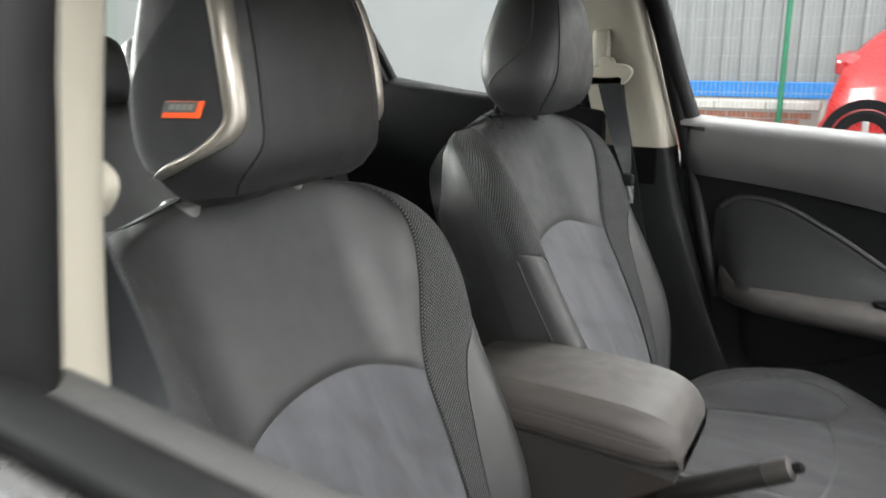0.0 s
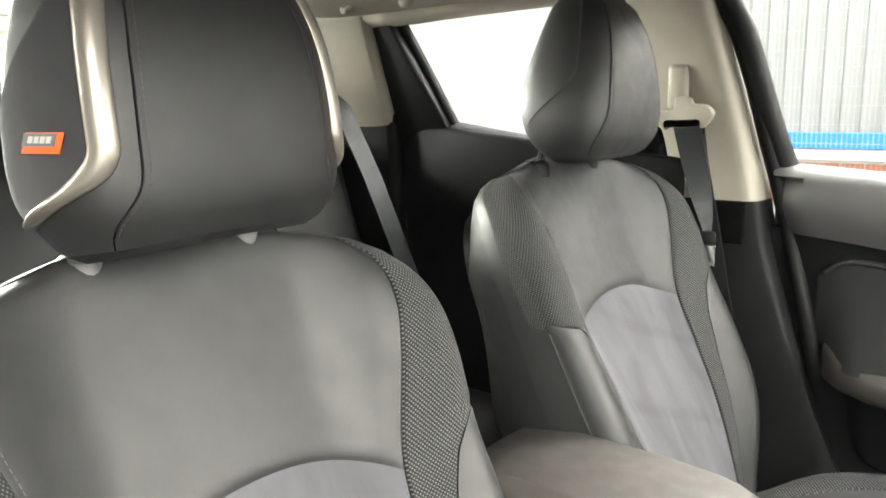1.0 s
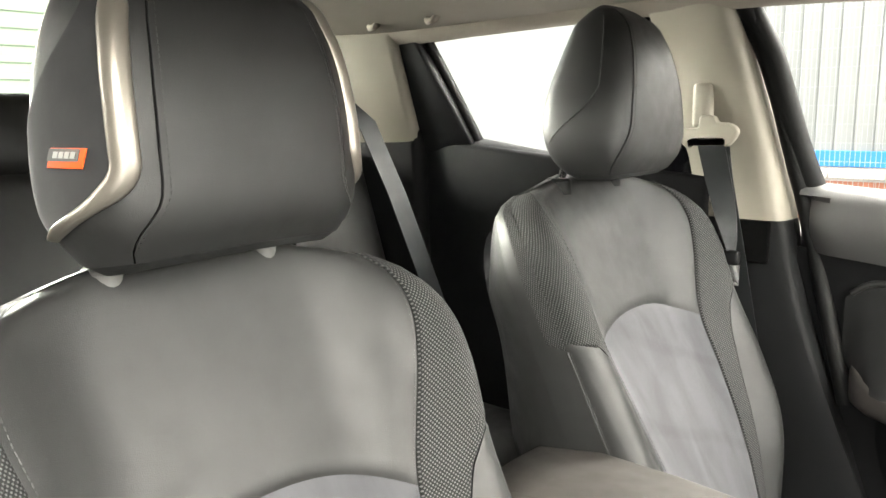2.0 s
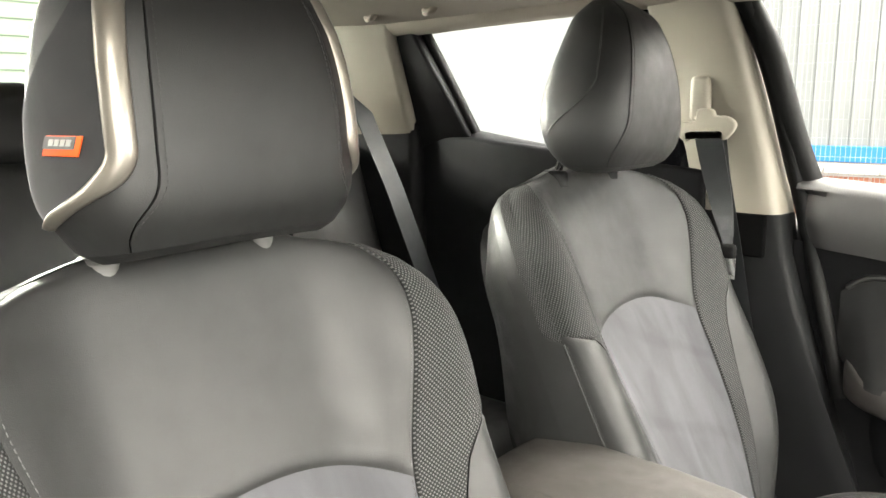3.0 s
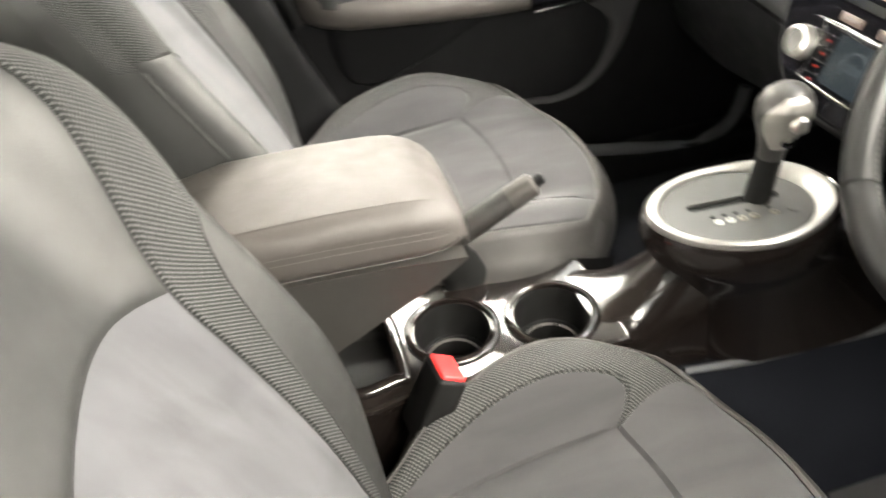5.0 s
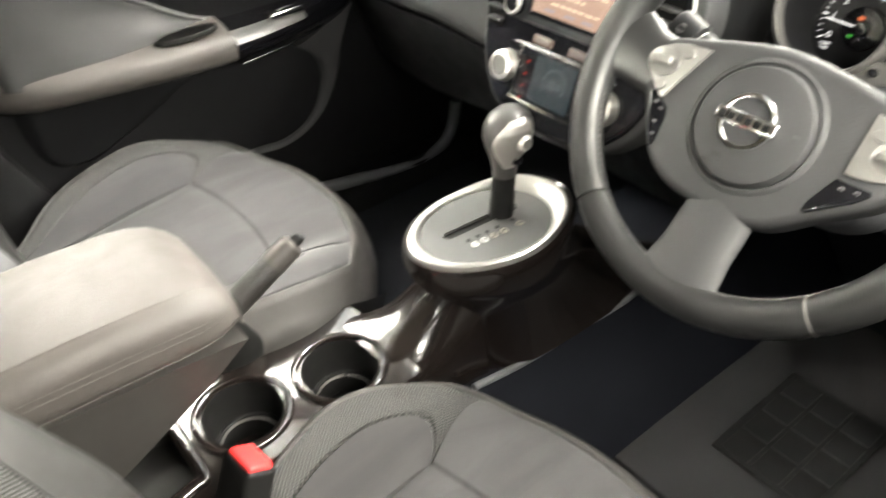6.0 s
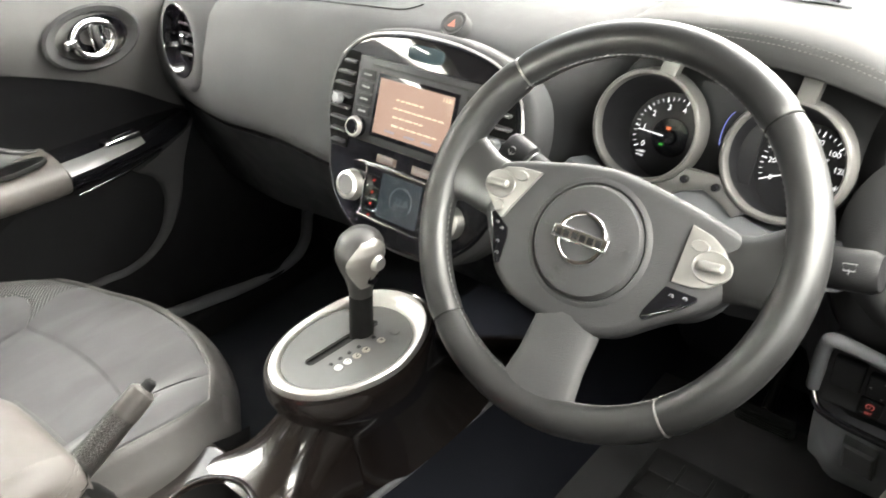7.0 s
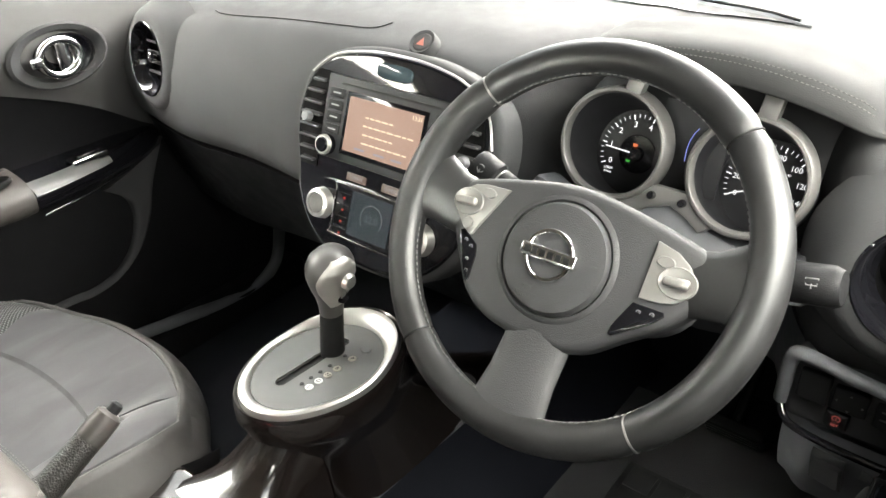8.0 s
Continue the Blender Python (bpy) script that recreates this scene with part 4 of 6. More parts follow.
# ---- front doors ----
def front_door(s, tag, window_up):
    """A closed front door seen from inside; s is +1 on the car's left side."""
    door = base("door_" + tag, (.15, s * .72, .38), "dark grey front door with a padded armrest, window " + ("shut" if window_up else "wound down"), "door", kind="structure")
    part("core", rbox(-.35, .78, s * .77 - .025, s * .77 + .025, .38, 1.05, .01), PLASTIC, door)
    # upper vinyl: rolls over the sill and sweeps down to its lower edge
    low_edge = curve([-.35, -.2, .0, .12, .22, .34, .46, .60], [1.062, 1.048, 1.018, .992, .958, .905, .83, .80])
    top = curve([-.35, .0, .3, .65], [1.178, 1.152, 1.125, 1.09] if s > 0 else [1.178, 1.138, 1.100, 1.052])

    def upper(p, q):
        x = -.35 + p * .98
        z0, z1 = low_edge(x), top(x)
        if q < .7:
            t = q / .7
            return Vector((x, s * (.690 - .012 * math.sin(t * math.pi) + .035 * (1 - ease(p / .045))), z0 + t * (z1 - .02 - z0)))
        t = (q - .7) / .3
        return Vector((x, s * (.690 + .055 * t ** 1.2), z1 - .02 + .02 * math.sin(min(t * 1.6, 1) * math.pi / 2)))
    part("upper_trim", patch(upper, list(np.linspace(0, 1, 40)), list(np.linspace(0, 1, 18))), DOORSKIN, door, "grey soft vinyl upper trim")

    def inset(p, q):
        x = -.35 + p * .98
        z1 = low_edge(x)
        return Vector((x, s * (.700 + .012 * math.sin(q * math.pi)), .70 + q * (z1 + .006 - .70)))
    part("inset_panel", patch(inset, list(np.linspace(0, 1, 40)), list(np.linspace(0, 1, 10))), DOOR_BLACK, door)
    # leather fin above the armrest
    fin_top = curve([-.27, -.24, -.18, -.05, .05, .12, .18], [.985, 1.010, 1.016, .962, .900, .855, .832])
    fin_low = curve([-.27, -.24, -.1, .1, .18], [.88, .855, .842, .828, .825])

    def fin(p, q):
        x = -.268 + p * .446
        z = fin_low(x) + q * (fin_top(x) - fin_low(x))
        e = min(q, 1 - q, p * 1.5, (1 - p) * 1.5)
        return Vector((x, s * (.702 - .004 * ease(e / .10) - .062 * (1 - q) ** 2.2 * ease(p * 6)), z))
    part("leather_insert", patch(fin, spread(24), spread(12)), DOOR_LEATHER, door, "black leather insert")
    part("insert_ridge", tube([fin(p, 1.0) for p in np.linspace(.02, .98, 30)], .0055, 10), LEATHER, door)
    # armrest pad with a grab pocket
    sections = []
    for x, dz, w in ((-.252, .03, .004), (-.247, .026, .016), (-.236, .020, .032), (-.215, .012, .050), (-.17, .004, .066), (-.1, .0, .078), (.0, -.006, .085), (.08, -.010, .088), (.14, -.012, .088), (.168, -.013, .084)):
        zc, h = .818 + dz, .038
        ring = [(x, s * (.70 - w * math.cos(q) if math.cos(q) > 0 else .71), zc + h * math.copysign(abs(math.sin(q)) ** .7, math.sin(q))) for q in np.linspace(0, 2 * math.pi, 28, endpoint=False)]
        sections.append(ring)
    pad = part("armrest", loft(sections), LID_VINYL, door, "padded leather armrest with double stitching")
    for dz in (-.020, -.026):
        stitches([(x, s * (.70 - w * .86 - .001), .818 + d2 + dz) for x, d2, w in ((-.236, .02, .032), (-.215, .012, .050), (-.17, .004, .066), (-.1, 0, .078), (.0, -.006, .085), (.08, -.010, .088), (.16, -.012, .086))], door, THREAD)
    part("grab_pocket", moved(lathe([(.052, .0), (.055, .004), (.058, .002), (.058, -.004)], 28, Matrix.Identity(4), .36), Matrix.Translation((.095, s * .650, .846))), RUBBER, door)
    # flat disc: the pocket's dark depth is only its colour
    part("grab_shade_disc", moved(lathe([(.052, .002), (.0, .0015)], 28, Matrix.Identity(4), .36), Matrix.Translation((.095, s * .650, .846))), VOID, door)
    # front bar with silver top and a window switch
    bar = []
    for x, w, h, zc in ((.170, .083, .034, .800), (.22, .080, .033, .800), (.30, .070, .030, .803), (.38, .050, .027, .806), (.44, .025, .022, .810), (.46, .008, .01, .812)):
        bar.append([(x, s * (.70 - max(w * math.cos(q), -.01)), zc + h * math.copysign(abs(math.sin(q)) ** .8, math.sin(q))) for q in np.linspace(0, 2 * math.pi, 24, endpoint=False)])
    part("switch_bar", loft(bar), BLACK_GLOSS, door, "piano black bar")
    def strip(p, q):
        x = .171 + .155 * p
        w, h, zc = (float(np.interp(x, (.170, .22, .30, .38), c)) for c in ((.083, .080, .070, .050), (.034, .033, .030, .027), (.800, .800, .803, .806)))
        a = radians(14 + (38 - 16 * ease((p - .5) / .5)) * q)
        return Vector((x, s * (.70 - w * math.cos(a) - .0012), zc + h * math.sin(a) ** .8 + .0012))
    part("silver_strip", patch(strip, list(np.linspace(0, 1, 16)), list(np.linspace(0, 1, 8))), STRIP, door, "satin silver strip")
    part("chrome_line", tube([(.172, s * .612, .778), (.26, s * .622, .780), (.36, s * .648, .786)], .0022, 8), CHROME, door)
    sw = part("window_switch", rbox(.255, .325, s * .655 - .014, s * .655 + .014, .826, .838, .004), CHROME, door, "chrome edged window switch")
    part("rocker", rbox(.268, .312, s * .655 - .009, s * .655 + .009, .834, .843, .004), BLACK_GLOSS, sw)
    # lower panel with speaker recess and the map pocket lip
    part("lower_panel", patch(lambda p, q: Vector((-.35 + p * 1.1, s * (.712 - .02 * math.sin(q * math.pi) - .01 * math.sin(p * math.pi)), .38 + q * .36)), list(np.linspace(0, 1, 20)), list(np.linspace(0, 1, 10))), DOOR_BLACK, door)
    # web from the bar's end that narrows into the map pocket's lip
    outer = smooth_loop([(.462, .806), (.436, .765), (.416, .725), (.394, .660), (.354, .598), (.300, .560), (.240, .547), (.180, .552), (.0, .55)], 6, False)
    inner = smooth_loop([(.315, .745), (.352, .716), (.364, .690), (.360, .655), (.334, .606), (.292, .574), (.240, .562), (.180, .567), (.0, .565)], 6, False)
    web = []
    for (ox, oz), (ix, iz) in zip(outer, inner):
        web.append([(ix + (ox - ix) * k, s * y, iz + (oz - iz) * k) for k, y in ((0, .706), (0, .684), (.08, .6765), (.3, .672), (.7, .670), (.92, .675), (1, .684), (1, .706))])
    part("pocket_lip", loft(web), SOFT, door, "grey web and lip of the map pocket")
    part("pocket_edge", tube(smooth_loop([(.262, s * .690, .650), (.232, s * .688, .626), (.18, s * .688, .619), (.10, s * .688, .616)], 6, False), .0016, 6), DASH_LOWER, door)
    apron_low = curve([-.205, -.19, -.165, -.14, -.04, .08, .17], [.745, .690, .660, .653, .680, .740, .785])

    def apron(p, q):
        x = -.205 + .375 * p
        e = min(q, p * 2)
        return Vector((x, s * (.700 - .016 * ease(e / .12)), apron_low(x) + q * (.800 - apron_low(x))))
    part("apron", patch(apron, spread(24), spread(10)), DOOR_BLACK, door, "black padded apron below the armrest")
    part("speaker_grille", lathe([(0, .006), (.06, .005), (.075, .002), (.08, -.004)], 32, Matrix.Translation((.50, s * .70, .56)) @ Matrix.Rotation(radians(90 * s), 4, 'X')), RUBBER, door)
    # inner release: oval dish, chrome pull
    hm = Matrix.Translation((.300, s * .674, 1.012)) @ Matrix.Rotation(radians(90 * s), 4, 'X')
    dish = part("release_dish", moved(lathe([(.090, .0), (.084, .004), (.070, .001), (.060, -.010), (.0, -.014)], 40, Matrix.Identity(4), .62), hm), SOFT, door, "oval dish round the door release")
    part("release_cup", moved(lathe([(.055, .0), (.052, .006), (.048, .004), (.042, -.006), (.0, -.010)], 36, Matrix.Translation((.008, 0, .003)), .66), hm), BLACK_GLOSS, dish)
    part("release_ring", moved(tube([(.036 * math.cos(q) - .004, .030 * math.sin(q), .010) for q in np.linspace(0, 2 * math.pi, 32, endpoint=False)], .0068, 12, closed=True), hm), CHROME, dish, "chrome release handle")
    part("release_tab", moved(rbox(-.058, -.036, -.009, .009, .006, .018, .005), hm), CHROME, dish)
    part("release_blade", moved(rbox(-.008, .022, -.026, .026, .000, .009, .004), hm), CHROME, dish)
    # window frame and glass
    frame_pts = smooth_loop([(-.335, s * .728, 1.16), (-.365, s * .705, 1.25), (-.405, s * .665, 1.40), (-.445, s * .63, 1.50), (-.40, s * .61, 1.55), (.0, s * .60, 1.53), (.30, s * .64, 1.42), (.60, s * .685, 1.24), (.74, s * .71, 1.12)], 6, False)
    if s < 0:
        frame_pts = smooth_loop([(-.350, s * .735, 1.15), (-.328, s * .735, 1.25), (-.303, s * .728, 1.40), (-.29, s * .70, 1.47), (-.25, s * .66, 1.50), (.0, s * .65, 1.485), (.30, s * .66, 1.40), (.60, s * .685, 1.24), (.74, s * .71, 1.12)], 6, False)
    part("window_frame", tube(frame_pts, .022, 12), RUBBER, door, "black window frame with rubber seal")
    if s < 0:
        part("outer_frame", tube(smooth_loop([(-.372, s * .775, 1.14), (-.352, s * .772, 1.25), (-.330, s * .762, 1.40), (-.31, s * .735, 1.48)], 6, False), .013, 12), BODY, door, "grey painted outer window frame")
    part("outer_skin", slab([(-.36, s * .83, .36), (.80, s * .83, .36), (.80, s * .80, 1.06), (-.36, s * .80, 1.14)][::s], .02, .008), BODY, door)
    # the waist falls towards the front
    back, fore = (-.026, -.026) if s > 0 else (0.0, -.050)
    part("waist_seal", slab([(-.36, s * .742, 1.178 + back), (.70, s * .742, 1.115 + fore), (.70, s * .768, 1.105 + fore), (-.36, s * .768, 1.172 + back)][::s], .02, .006), RUBBER, door, "black rubber waist seal")
    part("waist_moulding", slab([(-.36, s * .770, 1.170 + back), (.70, s * .770, 1.103 + fore), (.70, s * .815, 1.085 + fore), (-.36, s * .815, 1.150 + back)][::s], .02, .006), BODY, door, "grey outer waist moulding")
    if window_up:
        p = part("pane", slab([(-.345, s * .742, 1.14), (.70, s * .742, 1.08), (.05, s * .63, 1.47), (-.40, s * .64, 1.47)][::s], .004), GLASS, door)
        p.visible_shadow = False
    return door


front_door(1, "left", True)
front_door(-1, "right", False)


# ---- belts ----
def seat_belt(s, label, dx=0.0, dy=0.0, dz=0.0):
    """Belt guide on the middle pillar, webbing down to a hanging tongue."""
    belt = base("seat_belt", (-.45, s * .65, 1.1), label, "seat belt", group="seat belts")
    y = s * .618
    slider = part("height_slider", rbox(-.523, -.487, s * .640 - .012, s * .640 + .012, 1.272, 1.352, .010), CREAM, belt, "cream height slider")
    plate_out = [(x * 1.2, z) for x, z in ((-10, 32), (-13, 14), (-22, 10.5), (-36, 9), (-41.5, -2), (-38, -15), (-29, -24), (-24, -23), (-23.5, -16), (-22, -11), (0, -10.5), (20, -9.5), (24.5, -11), (25, -17), (28, -20.5), (34, -17), (43, -4), (45, 8), (38, 17), (28, 21), (16, 21.5), (10, 32))]
    guide_at = Matrix.Translation((-.488, s * .627, 1.262)) @ Matrix.Rotation(radians(90), 4, 'X')
    guide = prism(smooth_loop([(x * .001, z * .001) for x, z in plate_out], 3), guide_at if s > 0 else guide_at @ Matrix.Translation((0, 0, -.018)), .012, .004, 3)
    part("guide_loop", guide, CREAM, belt, "cream plastic guide loop")
    web = []
    for x, z, w, twist, yy in ((-.482, 1.262, .024, 0, y), (-.476, 1.235, .0235, 4, y - s * .003), (-.466, 1.20, .022, 12, y - s * .006), (-.454, 1.16, .0205, 24, y - s * .009), (-.443, 1.12, .018, 38, y - s * .011), (-.434, 1.085, .014, 56, y - s * .012), (-.430, 1.060, .010, 72, y - s * .012)):
        c, t = math.cos(radians(twist)), math.sin(radians(twist))
        web.append([(x - w * c, yy - w * t, z), (x + w * c, yy + w * t, z), (x + w * c, yy + w * t + s * .0025, z), (x - w * c, yy - w * t + s * .0025, z)])
    part("webbing", loft(web), BELT, belt, "black belt webbing")
    back_web = []
    for x, z, w in ((-.478, 1.258, .020), (-.462, 1.18, .016), (-.436, 1.05, .018), (-.41, .9, .022), (-.40, .45, .024)):
        back_web.append([(x - w, s * .645, z), (x + w, s * .640, z), (x + w, s * .6425, z), (x - w, s * .6475, z)])
    part("webbing", loft(back_web), BELT, belt)
    tongue = part("tongue", rbox(-.450, -.414, s * .602 - .008, s * .602 + .008, 1.040, 1.066, .007), PLASTIC, belt)
    part("tongue_plate", rbox(-.432, -.412, s * .600 - .0015, s * .600 + .0015, 1.005, 1.042, .001), CHROME, tongue)
    for ob in belt.children_recursive:
        ob.data.transform(Matrix.Translation((dx, dy, dz)))
    return belt


slot = base("belt_slot", (-.415, .672, 1.06), "black slot in the lower pillar trim that takes the belt", "slot", kind="structure")
# solid block, coloured as the shade in the slot's opening
part("surround", rbox(-.446, -.388, .664, .676, 1.035, 1.112, .004), VOID, slot)
seat_belt(1, "black seat belt hanging from a cream guide on the pillar")
seat_belt(-1, "black seat belt hanging from a cream guide beside the driver's seat", .006, .012, -.02)

# ---- rear bench ----
bench = base("rear_bench", (-1.1, 0, .33), "black leather rear bench seat", "car seat")
for y0_, y1_ in ((-.64, -.03), (-.03, .64)):
    part("cushion", rbox(-1.18, -.78, y0_ + .004, y1_ - .004, .50, .66, .05), LEATHER, bench)
    bm = rbox(-.07, .07, y0_ + .004, y1_ - .004, 0, .62, .05)
    part("backrest", moved(bm, Matrix.Translation((-1.24, 0, .62)) @ Matrix.Rotation(radians(-18), 4, 'Y')), LEATHER, bench)
part("seat_box", rbox(-1.2, -.80, -.62, .62, .33, .51, .02), PLASTIC, bench)
for y in (-.235, .06, .355):
    h = part("headrest", moved(rbox(-.045, .045, -.14, .14, 0, .15, .045, 4), Matrix.Translation((-1.40, y, 1.205)) @ Matrix.Rotation(radians(-12), 4, 'Y')), LEATHER, bench)
    for dy in (-.06, .06):
        part("headrest_post", tube([(-1.41, y + dy, 1.23), (-1.39, y + dy, 1.12)], .006, 10), RUBBER, h)
thing("parcel_shelf", rbox(-1.86, -1.46, -.58, .58, 1.10, 1.13, .012), DOOR_BLACK, "dark parcel shelf behind the rear bench", "shelf")
rb = base("rear_belt", (-1.3, .45, 1.3), "black rear belt running down over the bench", "seat belt")
part("anchor", moved(rbox(-.02, .02, -.03, .03, -.015, .03, .012), Matrix.Translation((-1.30, .485, 1.345))), PLASTIC, rb)
wb = []
for x, y, z in ((-1.295, .485, 1.36), (-1.20, .50, 1.29), (-1.14, .53, 1.13), (-1.09, .575, .93), (-1.03, .61, .72)):
    wb.append([(x, y - .043, z), (x, y + .012, z), (x - .003, y + .012, z), (x - .003, y - .043, z)])
part("webbing", loft(wb), BELT, rb)
for x in (-1.05, -1.22):
    hook = base("grab_handle_mount", (x, .53, 1.50), "beige roof grab handle mount", "handle", group="roof handle mounts")
    part("hook", tube(smooth_loop([(x, .530, 1.515), (x + .01, .515, 1.492), (x + .03, .510, 1.492), (x + .035, .525, 1.515)], 5, False), .008, 8), LINER, hook)

# ---- centre console ----
console = base("centre_console", (0, 0, .33), "glossy dark brown centre console with two cup holders", "console")
deck = smooth_loop([(-.335, -.075), (-.22, -.078), (-.10, -.085), (.0, -.083), (.022, -.081), (.030, -.070), (.030, .060), (.020, .081), (-.01, .090), (-.06, .099), (-.16, .105), (-.335, .105)], 5)
CUPS = ((-.175, .004), (-.045, -.012))
DZ = .636
tray_loop = [(x, y) for x, y in smooth_loop([(-.325, -.055), (-.262, -.055), (-.250, -.045), (-.250, .045), (-.262, .055), (-.325, .055)], 4)]
hb_loop = ring_xy(-.115, .083, .055, 20, .010)
part("deck", moved(plate(deck, [ring_xy(x, y, .051, 36) for x, y in CUPS] + [tray_loop, hb_loop], .02), Matrix.Translation((0, 0, DZ))), BROWN_GLOSS, console, "glossy brown cup holder deck")
part("deck_edge", tube([(x, y, DZ - .005) for x, y in deck], .0055, 8, closed=True), BROWN_GLOSS, console)
for x, y in CUPS:
    m = Matrix.Translation((x, y, DZ))
    cup = part("cup_holder", lathe([(.0495, .001), (.0485, -.004), (.047, -.02), (.0455, -.048), (.044, -.051), (.0395, -.052), (.038, -.056), (.037, -.085), (.0, -.085)], 36, m), RUBBER, console, "deep black cup holder")
    part("cup_rim", lathe([(.0485, -.012), (.0490, -.003), (.0505, -.001), (.0525, -.0005), (.0535, .004), (.0555, .0055), (.0600, .0052), (.0630, .0025), (.0638, -.003)], 40, m), BROWN_GLOSS, cup)
    part("cup_bead", lathe([(.0392, -.0515), (.0405, -.0500), (.0430, -.0500), (.0442, -.0515)], 40, m), PLASTIC, cup)
    part("cup_step", lathe([(.036, -.0555), (.0375, -.052), (.039, -.0555)], 36, m), GUNMETAL, cup)
part("tray", loft([[(x, y, DZ - d) for x, y in tray_loop] for d in (0, .035)] , cap=False), RUBBER, console)
part("tray_floor", raw([(x, y, DZ - .035) for x, y in tray_loop], [tuple(range(len(tray_loop)))]), RUBBER, console)
part("tray_frame", tube([(x, y, DZ + .001) for x, y in tray_loop], .0085, 10, closed=True, squash=.7), BROWN_GLOSS, console)
part("brake_slot", loft([[(x, y, DZ - d) for x, y in hb_loop] for d in (0, .05)]), RUBBER, console)
# flanks of the console down to the carpet
def flank(s):
    def f(p, q):
        x = -.335 + p * .42
        top = .079 if s < 0 else .100
        return Vector((x, s * (top + .012 * q + .01 * math.sin(q * math.pi) - .03 * ease((p - .75) / .25) * (1 - q)), DZ - .004 - q * .30))
    return patch(f, list(np.linspace(0, 1, 16)), list(np.linspace(0, 1, 8)))
for s in (-1, 1):
    part("flank", flank(s), PLASTIC if s > 0 else BROWN_GLOSS, console)
# gear pod: an egg on a waisted neck
PC = Vector((.188, -.033, .757))
tilt = Matrix.Rotation(radians(-4), 4, 'Z')
def egg(k, kx=1.0):
    out = []
    for q in np.linspace(0, 2 * math.pi, 56, endpoint=False):
        c, s_ = math.cos(q), math.sin(q)
        out.append((.102 * k * c * kx, .077 * k * s_ * (1.0 + .05 * c)))
    return out
def pod_ring(k, dz, dx=0.0, rise=0.0, long=1.0):
    """A level ring of the pod; rise lifts its front and pushes it forward, as the collar does; long stretches it forward."""
    out = []
    for x, y in egg(k):
        f = max(0.0, x / (.102 * k))
        out.append(PC + tilt @ Vector((x * (long if x > 0 else 1.0) + dx + rise * .8 * f * f, y, dz + rise * ease(f * 1.1))))
    return out
pod = part("gear_pod", loft([pod_ring(1.05, -.006), pod_ring(1.09, -.004, 0, .006), pod_ring(1.115, .000, 0, .009), pod_ring(1.140, .002, 0, .012), pod_ring(1.165, -.001, .001, .012), pod_ring(1.185, -.010, .002, .012), pod_ring(1.19, -.022, .002, .010), pod_ring(1.155, -.040, .004, .006),
                            pod_ring(1.09, -.056, .010, 0, 1.15), pod_ring(1.00, -.074, .020, 0, 1.4), pod_ring(.94, -.10, .028, 0, 1.8), pod_ring(.92, -.14, .034, 0, 2.4), pod_ring(.94, -.18, .036, 0, 3.0), pod_ring(.97, -.206, .036, 0, 3.4)], cap=False), BROWN_GLOSS, console, "glossy dark brown gear selector pod")
neck = []
for x, w, zt, zl in ((.000, .0865, .6366, .56), (.012, .0855, .6382, .56), (.025, .0825, .6420, .55), (.040, .0785, .6480, .545), (.055, .0745, .6560, .54), (.070, .070, .6660, .53), (.088, .066, .681, .52), (.104, .063, .697, .50), (.118, .062, .712, .49), (.135, .062, .728, .48)):
    k = ease(x / .06)
    neck.append([(x + .012 * (1 - math.sin(q)), (.002 - .20 * (x - .012)) + w * math.copysign(abs(math.cos(q)) ** (.45 + .40 * k), math.cos(q)), zl + (zt - zl) * math.sin(q) ** (.30 + .35 * k)) for q in np.linspace(0, math.pi, 33)])
# bead along the foot of the pod
part("edge_bead", tube(smooth_loop([(.105, -.098, .560), (.20, -.102, .549), (.30, -.105, .548), (.42, -.113, .556), (.52, -.116, .60), (.56, -.116, .64)], 5, False), .0055, 8), DASH_LOWER, console)
part("pod_neck", loft(neck, cap=False, closed=False), BROWN_GLOSS, console)
part("chrome_ring", loft([pod_ring(1.095, -.006, 0, .006), pod_ring(1.095, .001, 0, .010), pod_ring(1.075, .0055, 0, .011), pod_ring(1.03, .0075, 0, .008), pod_ring(.975, .0065, 0, .004), pod_ring(.935, .003), pod_ring(.920, -.002), pod_ring(.915, -.006)], cap=False), SATIN, pod, "broad bright silver ring")
gate_top = Matrix.Translation(PC) @ tilt
slot = [(.053 + .0075 * math.cos(q), .010 + .0075 * math.sin(q)) for q in np.linspace(-math.pi / 2, math.pi / 2, 9)] + [(-.052 + .0075 * math.cos(q), .010 + .0075 * math.sin(q)) for q in np.linspace(math.pi / 2, math.pi * 1.5, 9)]
gate_out = [(x, y) for x, y in egg(.92)]
gp = part("gate_plate", moved(plate(gate_out, [slot], .006), gate_top @ Matrix.Translation((0, 0, .002))), GREY_PLATE, pod, "satin grey selector plate")
part("gate_slot", moved(loft([[(x, y, -d) for x, y in slot] for d in (.002, .03)]), gate_top), RUBBER, gp)
part("gate_well", moved(plate(egg(.925), [], .004), gate_top @ Matrix.Translation((0, 0, -.012))), RUBBER, pod)
for i, ch in enumerate("LDNRP"):
    px = (-.036, -.021, -.006, .010, .036)[i]
    mk = gate_top @ Matrix.Translation((px, -.0255, .0022))
    mark = part("position_mark", lathe([(.0, .0008), (.0052, .0008), (.0056, 0)], 16, mk), SATIN if i < 2 else CHAMPAGNE, gp)
    letters(ch, .0075, mk @ Matrix.Rotation(radians(-90), 4, 'Z') @ Matrix.Translation((0, 0, .0009)), DIAL, mark)
    part("position_dot", lathe([(.0, .0006), (.0026, .0006), (.003, 0)], 12, gate_top @ Matrix.Translation((px - .002, -.0135, .0022))), DIAL, gp)
